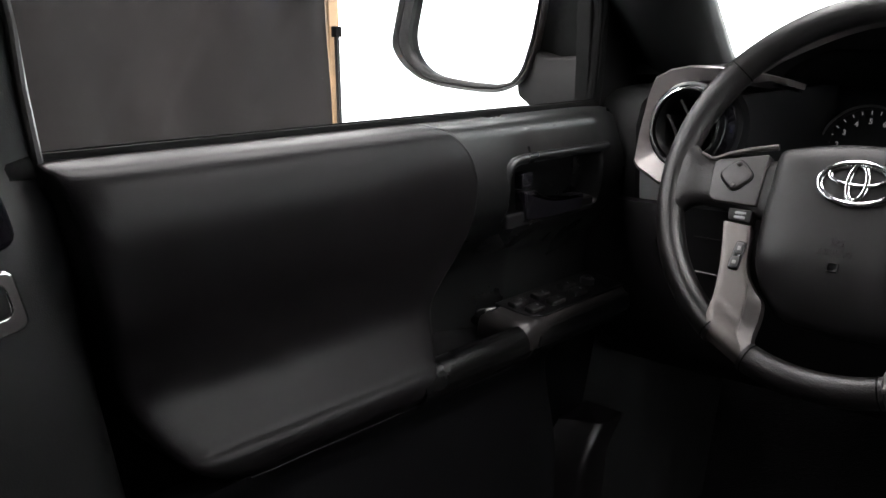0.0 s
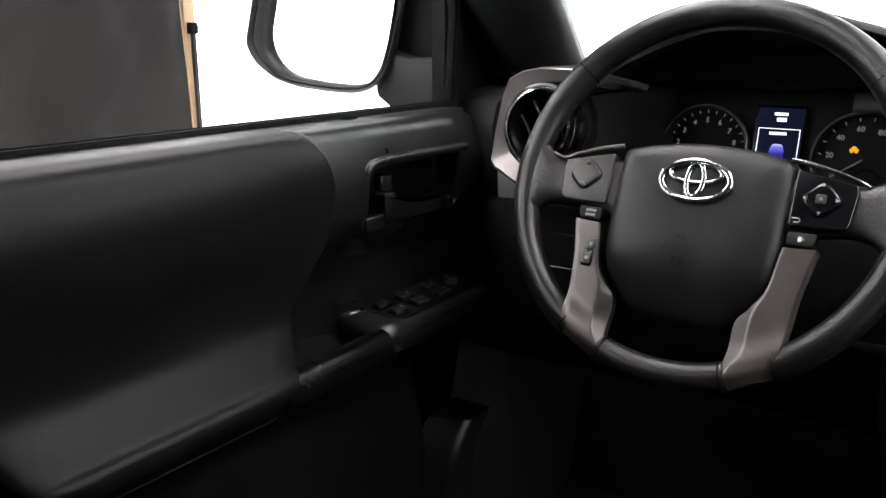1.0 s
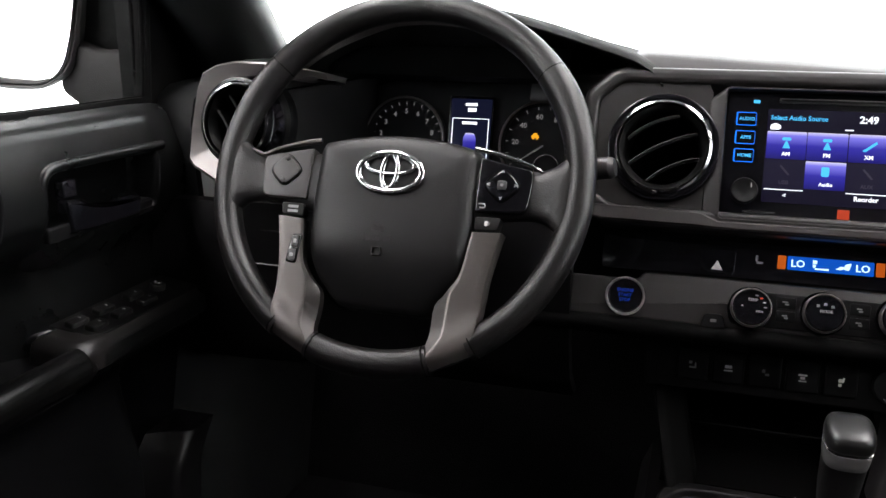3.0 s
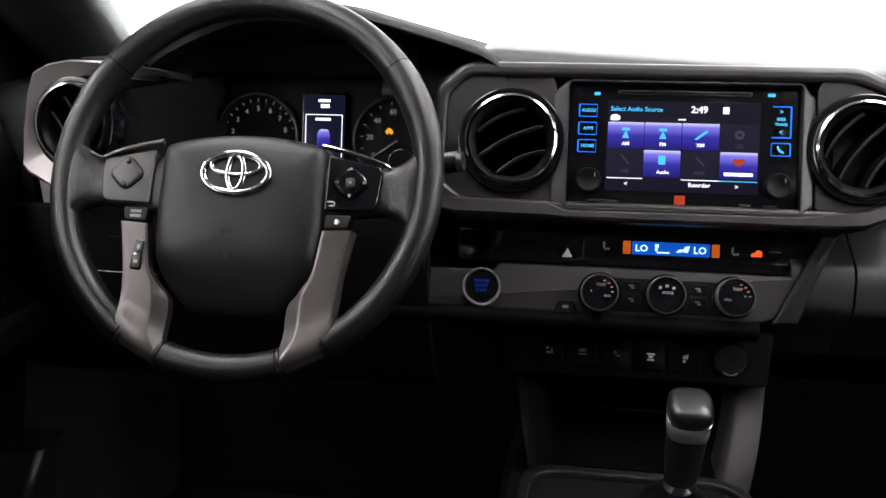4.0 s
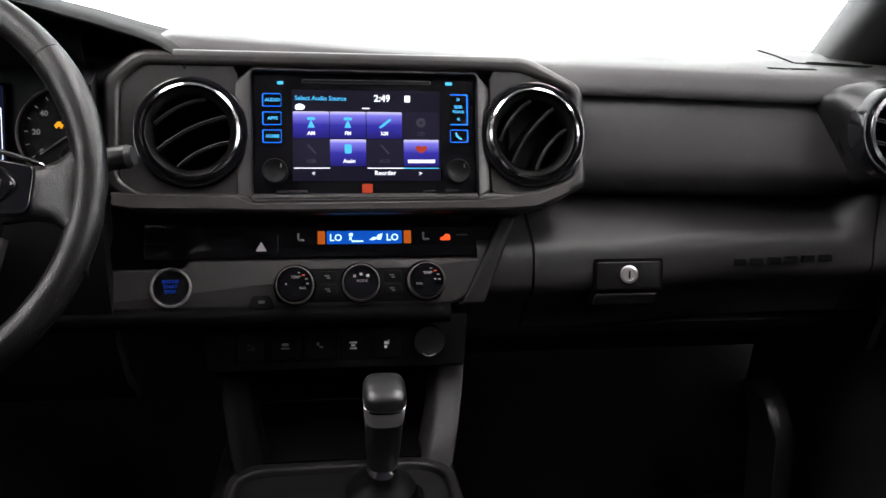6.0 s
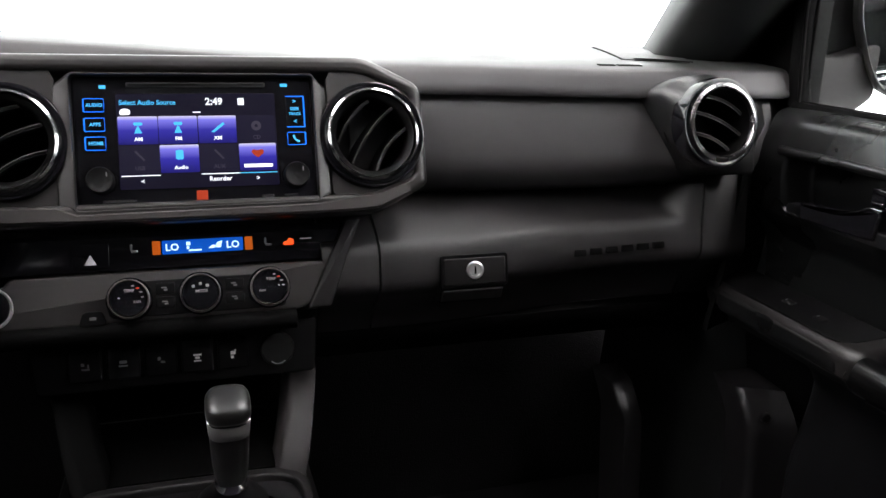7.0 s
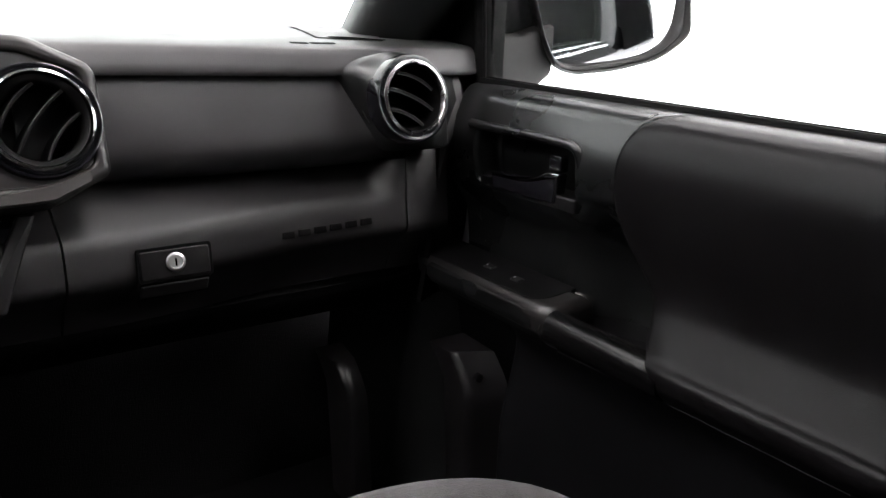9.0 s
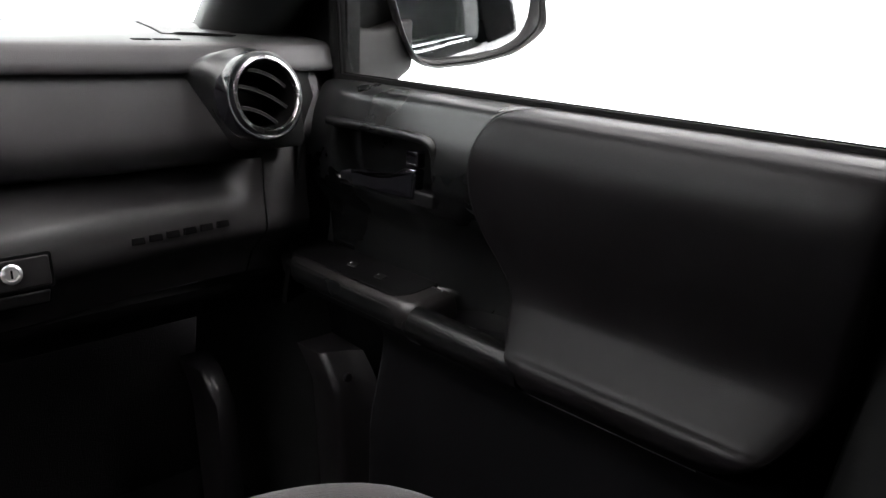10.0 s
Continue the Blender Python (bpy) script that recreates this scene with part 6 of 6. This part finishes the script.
        if s < 0:
            for du, dv in ((0.001, 0.0112), (-0.001, -0.0112)):
                part("dimple", lathe(WH, cx + du, cy + dv, [(0.0030, 0.0108), (0.0028, 0.0128), (0.0018, 0.0136), (0.0003, 0.0138)], 14), M_POD_KEYS, rk)
        else:
            for du, dv, word in ((-0.0125, 0, "<"), (0.0125, 0, ">"), (0, 0.0118, "^"), (0, -0.0118, "v")):
                letters(WH, cx + du, cy + dv, word, 0.0058, M_MARK, rk, 0.0126, "print")
            part("middle_key", slab(WH, rrect(0.0085, 0.0085, 0.002, cx, cy, 3), 0.003, 0.0008, 0.0133), M_BUTTON, rk)
            bar(WH, cx, cy, 0.0024, 0.0024, M_MARK, rk, "print", 0.0138)
            part("return_print", tube([WH(0.0865, -0.0135, 0.0096), WH(0.0925, -0.0135, 0.0096), WH(0.0935, -0.0155, 0.0096), WH(0.0925, -0.0170, 0.0096), WH(0.0885, -0.0170, 0.0096)], 0.0005, 5), M_PALE, kp)
        key = fillet([(0.0850, -0.0250), (0.1095, -0.0248), (0.1068, -0.0372), (0.0850, -0.0380)], 0.003, 3)
        mk = part("mode_key", slab(WH, mirrored(key, s), 0.012, 0.0015, 0.0078), M_ROCKER, w, "small black key")
        if s > 0:
            bar(WH, 0.0960, -0.0312, 0.0030, 0.0044, M_PALE, mk, "print", 0.0084)
            bar(WH, 0.0985, -0.0312, 0.0014, 0.0026, M_MARK, mk, "print", 0.0084)
        else:
            for dv in (0.0022, -0.0022):
                bar(WH, -0.0960, -0.0312 + dv, 0.0105, 0.0026, M_MARK, mk, "print", 0.0084)
        # silver lower spoke, wrapping over the rim at its foot, with shade painted on its inner facet
        inner = spline([(0.0835, -0.0400, 0), (0.0818, -0.050, 0), (0.0768, -0.080, 0), (0.0665, -0.0965, 0), (0.0565, -0.110, 0), (0.0560, -0.138, 0), (0.0535, -0.154, 0), (0.0575, -0.170, 0)], 5)
        crest = spline([(0.0837, -0.0400, 0), (0.0822, -0.050, 0), (0.0778, -0.080, 0), (0.0705, -0.0965, 0), (0.0685, -0.110, 0), (0.0672, -0.138, 0), (0.0580, -0.156, 0), (0.0583, -0.170, 0)], 5)
        outer = spline([(0.1115, -0.0385, 0), (0.1080, -0.055, 0), (0.1035, -0.080, 0), (0.1022, -0.096, 0), (0.1010, -0.112, 0), (0.1005, -0.136, 0), (0.1010, -0.1430, 0), (0.1035, -0.1480, 0)], 5)

        def face(u, v):
            out = math.hypot(u, v - rise)
            return 0.0080 + 0.0055 * smooth(0.150, 0.170, out) - 0.0100 * smooth(0.176, 0.189, out)

        grid, side = [], []
        for a, b, c in zip(inner, crest, outer):
            row = []
            for q, drop in ((0, 0.0006), (0.03, 0.0001), (0.1, 0), (0.3, 0), (0.5, 0), (0.7, 0), (0.88, 0), (0.95, 0.0006), (0.985, 0.0024), (1.0, 0.006)):
                p = b.lerp(c, q)
                row.append(WH(s * p.x, p.y, face(p.x, p.y) - drop))
            grid.append(row)
            low = face(b.x, b.y) - 0.0006
            side.append([WH(s * (b.x + (a.x - b.x) * q), b.y + (a.y - b.y) * q, low - 0.0060 * q * smooth(0.001, 0.008, (b - a).length) - 0.0003) for q in (0, 0.35, 0.7, 0.93, 1.0)])
        sp = part("lower_spoke", sheet(grid, 0.012, -WH.n), M_SILVER, w, "satin silver lower spoke", angle=40)
        part("flank", sheet(side, 0.010, -WH.n), M_SPOKEFLANK, sp, "inner facet with its shade painted in", angle=40)
        for deg in (-57.0, -71.8):
            d = deg if s > 0 else 180 - deg
            a = radians(d)
            c, rad = on_rim(d), WH.u * math.cos(a) + WH.v * math.sin(a)
            part("seam", tube([c + (rad * math.cos(t) + WH.n * math.sin(t)) * (thick + 0.0001) for t in [2 * math.pi * k / 24 for k in range(24)]], 0.0007, 6, True, up=WH.u * -math.sin(a) + WH.v * math.cos(a)), M_SEAM_SHADE, w)
        if s < 0:
            cr = part("cruise_keys", slab(WH, fillet([(-0.0945, -0.0835), (-0.0835, -0.0845), (-0.0815, -0.0560), (-0.0915, -0.0555)], 0.003, 3), 0.006, 0.0015, 0.0098), M_GLOSS, w, "pair of small black rocker keys")
            part("rocker", slab(WH, rrect(0.0075, 0.0115, 0.002, -0.0868, -0.0630, 3), 0.003, 0.0010, 0.0112), M_BUTTON, cr)
            part("rocker", slab(WH, rrect(0.0078, 0.0115, 0.002, -0.0880, -0.0765, 3), 0.003, 0.0010, 0.0112), M_BUTTON, cr)
            bar(WH, -0.0866, -0.0630, 0.0030, 0.0040, M_MARK, cr, "print", 0.0116)
            bar(WH, -0.0880, -0.0765, 0.0036, 0.0034, M_MARK, cr, "print", 0.0116)
    # hub and column behind
    part("hub", lathe(WH, 0.0, -0.025, [(0.074, -0.014), (0.070, -0.035), (0.055, -0.055), (0.052, -0.10), (0.056, -0.17)], 40), M_LOWER, w)
    return w


steering_wheel()


def column_stalk(s):
    st = thing("column_stalk", WH(s * 0.06, -0.02, -0.05), "short black control stalk behind the steering wheel", "stalk", "column stalks")
    up = 0.028 if s > 0 else 0.0
    p = spline([WH(s * 0.05, -0.01, -0.055), WH(s * 0.11, 0.004 + up * 0.5, -0.052), WH(s * 0.165, 0.012 + up * 0.9, -0.045), WH(s * 0.196, 0.014 + up, -0.040)], 5)
    part("rod", tube(p, [0.008] * 6 + [0.0075] * 4 + [0.0105] * (len(p) - 10), 12), M_BUTTON, st)
    part("tip", tube([p[-1] - (p[-1] - p[-2]) * 0.2, p[-1] + (p[-1] - p[-2]) * 1.2], [0.0110, 0.0085], 12), M_BUTTON, st)


column_stalk(1)
column_stalk(-1)


# ---- centre console ----
def centre_console():
    c = thing("centre_console", (0.02, 0.55, FLOOR), "black centre console with shifter plate and cup holders", "console")
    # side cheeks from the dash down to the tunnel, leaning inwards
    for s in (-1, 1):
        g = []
        # left cheek turned further in, so that it catches less light
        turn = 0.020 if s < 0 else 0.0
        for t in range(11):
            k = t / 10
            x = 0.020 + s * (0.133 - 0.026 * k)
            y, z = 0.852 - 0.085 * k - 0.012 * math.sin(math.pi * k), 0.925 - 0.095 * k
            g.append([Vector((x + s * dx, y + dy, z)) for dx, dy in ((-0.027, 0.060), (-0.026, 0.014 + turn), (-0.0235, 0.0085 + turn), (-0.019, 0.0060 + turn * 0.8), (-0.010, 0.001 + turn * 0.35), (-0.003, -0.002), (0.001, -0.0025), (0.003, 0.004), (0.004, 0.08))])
        # one plastic: light on the right cheek, shade on the left, put in colour
        part("cheek", sheet(g, 0.006, (0, 0.4, -0.4)), M_CHEEK_LIT if s > 0 else M_RUBBER_SHADE, c, "console cheek painted lighter, as if lit" if s > 0 else "console cheek painted darker, as if in shade", angle=50)
    # storage bin below the switches, its shade put into a black colour
    g = [[Vector((x, y, z)) for y, z in ((0.84, 0.935), (0.93, 0.92), (0.96, 0.87), (0.86, 0.842), (0.80, 0.838))] for x in (-0.10, -0.04, 0.06, 0.130)]
    part("storage_bin", sheet(g, 0.008, (0, 0.2, -0.6)), M_RUBBER_SHADE, c)
    part("bin_edge", tube([(-0.075, 0.865, 0.876), (0.02, 0.868, 0.875), (0.10, 0.865, 0.876)], 0.0008, 6), M_LOWER, c)
    # tunnel body
    rows = []
    for y, z, hw in ((0.92, 0.826, 0.135), (0.74, 0.830, 0.138), (0.60, 0.830, 0.138), (0.40, 0.832, 0.138), (0.10, 0.84, 0.135), (-0.20, 0.84, 0.130)):
        xc = 0.012
        rows.append([Vector((xc + u, y, zz)) for u, zz in ((-hw - 0.02, FLOOR), (-hw, z - 0.04), (-hw + 0.012, z - 0.008), (-hw + 0.03, z), (hw - 0.03, z), (hw - 0.012, z - 0.008), (hw, z - 0.04), (hw + 0.02, FLOOR))])
    part("body", loops(rows), M_LOWER, c, angle=40)
    # shifter plate with a raised rim
    pl = Plane((0.016, 0.70, 0.832))
    pl.u, pl.v, pl.n = Vector((1, 0, 0)), Vector((0, 1, 0.02)).normalized(), Vector((0, -0.02, 1)).normalized()
    part("plate_rim", ring_slab(pl, rrect(0.236, 0.25, 0.045, 0, -0.035, 6), rrect(0.214, 0.226, 0.036, 0, -0.037, 6), 0.02, 0.003, 0.010), M_LATCH, c, "raised satin rim")
    part("plate", slab(pl, rrect(0.218, 0.23, 0.022, 0, -0.037, 6), 0.01, 0.001, 0.002), M_LOWER, c)
    for u, v, r in ((-0.060, -0.022, 0.038), (-0.055, -0.105, 0.036)):
        part("cup_holder", lathe(pl, u, v, [(r + 0.006, 0.001), (r + 0.006, 0.006), (r + 0.002, 0.0085), (r - 0.002, 0.006), (r - 0.004, -0.004)], 36, False, True), M_HARD, c, "round cup holder")
    part("gate", slab(pl, fillet([(0.010, -0.060), (0.078, -0.060), (0.082, 0.045), (0.012, 0.050)], 0.012, 4), 0.006, 0.002, 0.006), M_GLOSS, c)


centre_console()


def gear_lever():
    g = thing("gear_lever", (0.055, 0.700, 0.855), "black leather gear lever with satin grey cap and chrome collar", "gear lever")
    ax = Plane((0.055, 0.716, 0.927))
    ax.u, ax.v = Vector((1, 0, 0)), Vector((0, 0.97, 0.24)).normalized()
    ax.n = ax.u.cross(ax.v)

    def body(profile, cap0=True, cap1=True):
        """A grip of rounded-square section: half width, half depth and height of each ring."""
        rows = []
        for a, b, h in profile:
            ring = []
            for k in range(40):
                t = 2 * math.pi * k / 40
                c, d = math.cos(t), math.sin(t)
                ring.append(ax(a * math.copysign(abs(c) ** 0.62, c), b * math.copysign(abs(d) ** 0.62, d), h))
            rows.append(ring)
        return loops(rows, cap0, cap1)

    part("grip", body([(0.0135, 0.0145, -0.053), (0.0150, 0.0162, -0.047), (0.0168, 0.0182, -0.028), (0.0178, 0.0195, -0.004), (0.0184, 0.0202, 0.012)]), M_LEATHER, g, "black leather grip", angle=60)
    part("collar_band", body([(0.0178, 0.0194, 0.0085), (0.0188, 0.0206, 0.0092), (0.0198, 0.0216, 0.0240), (0.0196, 0.0214, 0.0250), (0.0185, 0.02, 0.0252)], False, False), M_KNOBBAND, g, "satin grey band", angle=60)
    part("cap_gap", body([(0.0190, 0.0207, 0.0246), (0.0190, 0.0207, 0.0290)]), M_SEAM_SHADE, g)
    part("cap_edge", body([(0.0194, 0.0212, 0.0272), (0.0203, 0.0222, 0.0275), (0.0204, 0.0223, 0.0283), (0.0194, 0.0212, 0.0286)], False, False), M_DARKCHROME, g, "thin bright edge", angle=60)
    part("cap", body([(0.0192, 0.0210, 0.0280), (0.0200, 0.0219, 0.0286), (0.0203, 0.0222, 0.0310), (0.0202, 0.0221, 0.0360), (0.0197, 0.0215, 0.0392), (0.0184, 0.0201, 0.0418), (0.0160, 0.0175, 0.0436), (0.0100, 0.0110, 0.0446), (0.0010, 0.0011, 0.0449)]), M_CAP, g, "rounded grey top cap", angle=70)
    part("chrome_collar", lathe(ax, 0, 0, [(0.0130, -0.064), (0.0150, -0.0635), (0.0152, -0.0580), (0.0148, -0.0530), (0.0130, -0.052)], 32), M_CHROME, g, "chrome collar")
    part("boot", lathe(ax, 0, 0, [(0.036, -0.092), (0.030, -0.084), (0.022, -0.077), (0.0165, -0.071), (0.0140, -0.062)], 32), M_INLAY_SHADE, g, "black boot at its foot")


gear_lever()


# ---- footwells, seats and belt ----
def seat(s):
    st = thing("front_seat", (s * 0.36, 0.15, FLOOR), "grey cloth front seat with stitched cushion", "seat", "front seats")
    # cushion
    out = fillet([(-0.22, -0.25), (0.22, -0.25), (0.20, 0.18), (0.09, 0.262), (-0.09, 0.262), (-0.20, 0.18)], [0.05, 0.05, 0.12, 0.10, 0.10, 0.12], 6)
    pl = Plane((s * 0.304, 0.215, 0.915) if s > 0 else (s * 0.345, 0.08, 0.860))
    pl.u, pl.v, pl.n = Vector((1, 0, 0)), Vector((0, 0.995, 0.10)).normalized(), Vector((0, -0.10, 0.995)).normalized()
    lay = [[pl(u * 0.95, v * 0.95, -0.14) for u, v in out], [pl(u, v, -0.10) for u, v in out], [pl(u, v, -0.03) for u, v in out]]
    for d, h in ((0.006, 0.0), (0.02, 0.022), (0.04, 0.036), (0.065, 0.044), (0.085, 0.0465)):
        lay.append([pl(u, v, h) for u, v in inset(out, d)])
    part("cushion", loops(lay), M_FABRIC, st, angle=75)
    part("base", block(s * 0.345 - 0.18, s * 0.345 + 0.18, -0.10, 0.28, FLOOR, 0.75, 0.02), M_LOWER, st)
    # backrest and headrest, behind the lens
    bk = Plane((s * 0.36, -0.22, 1.12), -14)
    for nm, o, dd, ww in (("backrest", rrect(0.48, 0.62, 0.10, 0, 0, 6), 0.13, 0.05), ("headrest", rrect(0.26, 0.18, 0.06, 0, 0.43, 6), 0.09, 0.03)):
        part(nm, slab(bk, o, dd, 0.045, ww), M_SEATBACK, st, angle=75)


for s in (-1, 1):
    seat(s)


def kick_panel(s):
    X = lambda a, y, z: Vector((s * a, y, z))
    g = [[X(a + 0.01 * j, y, z) for j, z in enumerate((FLOOR, 0.68, 0.78, 0.90, 1.0))] for y, a in ((0.78, 0.715), (0.86, 0.690), (0.89, 0.660), (0.92, 0.650), (1.0, 0.645), (1.12, 0.64))]
    tagged(part("kick_panel", sheet(g, 0.03, (s, 0, 0)), M_PILLAR), "black plastic kick panel in the footwell", "kick panel", kind="structure")
    # rounded lower corner of the dash beside the door, with its screw cap
    rows = []
    top = 0.885 if s > 0 else 0.825
    for z in [top - 0.02 * i for i in range(13 if s > 0 else 10)]:
        k = (0.975 - z) / 0.24
        a, y = 0.640 + 0.010 * k, 0.728 - 0.010 * k + 0.03 * smooth(top - 0.05, top, z) ** 2
        rows.append([X(a - 0.004, y + 0.05, z), X(a - 0.004, y + 0.012, z), X(a - 0.001, y + 0.003, z), X(a + 0.006, y, z), X(a + 0.018, y - 0.004, z), X(a + 0.032, y - 0.010, z), X(a + 0.046, y - 0.020, z), X(a + 0.050, y + 0.05, z)])
    corner = part("dash_corner_trim", loops(rows), M_TRIMLOW, None, angle=50)
    tagged(corner, "rounded dark plastic trim in the footwell beside the door", "footwell trim", kind="structure")
    if s < 0:
        return
    cap = Plane(X(0.657, 0.722, 0.862))
    part("screw_cap", lathe(cap, 0, 0, [(0.006, -0.003), (0.006, 0.0015), (0.005, 0.0025), (0.0005, 0.003)], 16), M_TRIMLOW, corner)
    # second, narrower trim further ahead
    rows = []
    for z in [0.845 - 0.02 * i for i in range(11)]:
        a, y = 0.545 + 0.03 * (0.84 - z), 0.850 - 0.06 * (0.84 - z) + 0.03 * smooth(0.795, 0.845, z) ** 2
        rows.append([X(a, y + 0.06, z), X(a, y + 0.010, z), X(a + 0.004, y + 0.002, z), X(a + 0.014, y, z), X(a + 0.030, y + 0.004, z), X(a + 0.040, y + 0.06, z)])
    tagged(part("duct_trim", loops(rows), M_TRIMLOW, None, angle=50), "narrow dark plastic duct trim in the footwell", "footwell trim", kind="structure")


for s in (-1, 1):
    kick_panel(s)


def seat_belt():
    b = thing("seat_belt", (-0.665, 0.06, 0.62), "black seat belt with chrome tongue on the centre pillar", "seat belt")
    part("webbing", sheet([[Vector((-0.664, y, z)) for z in (0.66, 0.9, 1.1, 1.40)] for y in (0.035, 0.082)], 0.002, (1, 0, 0)), M_BELT, b)
    pl = Plane((-0.656, 0.084, 1.132))
    pl.u, pl.v, pl.n = Vector((0, 0.97, 0.2)).normalized(), Vector((0, -0.2, 0.97)).normalized(), Vector((1, 0, 0))
    part("tongue", ring_slab(pl, rrect(0.062, 0.040, 0.008, 0, 0, 4), rrect(0.046, 0.020, 0.005, 0, 0.002, 4), 0.004, 0.0015, 0.006), M_CHROME, b, "chrome belt tongue")
    part("tongue_cover", slab(pl, rrect(0.080, 0.038, 0.012, 0.0, 0.050, 5), 0.012, 0.003, 0.008), M_GLOSS, b)
    part("guide", ring_slab(pl, rrect(0.085, 0.030, 0.008, 0.03, 0.175, 4), rrect(0.060, 0.012, 0.003, 0.03, 0.175, 4), 0.010, 0.003, 0.010), M_KEY, b, "metal belt guide")


seat_belt()
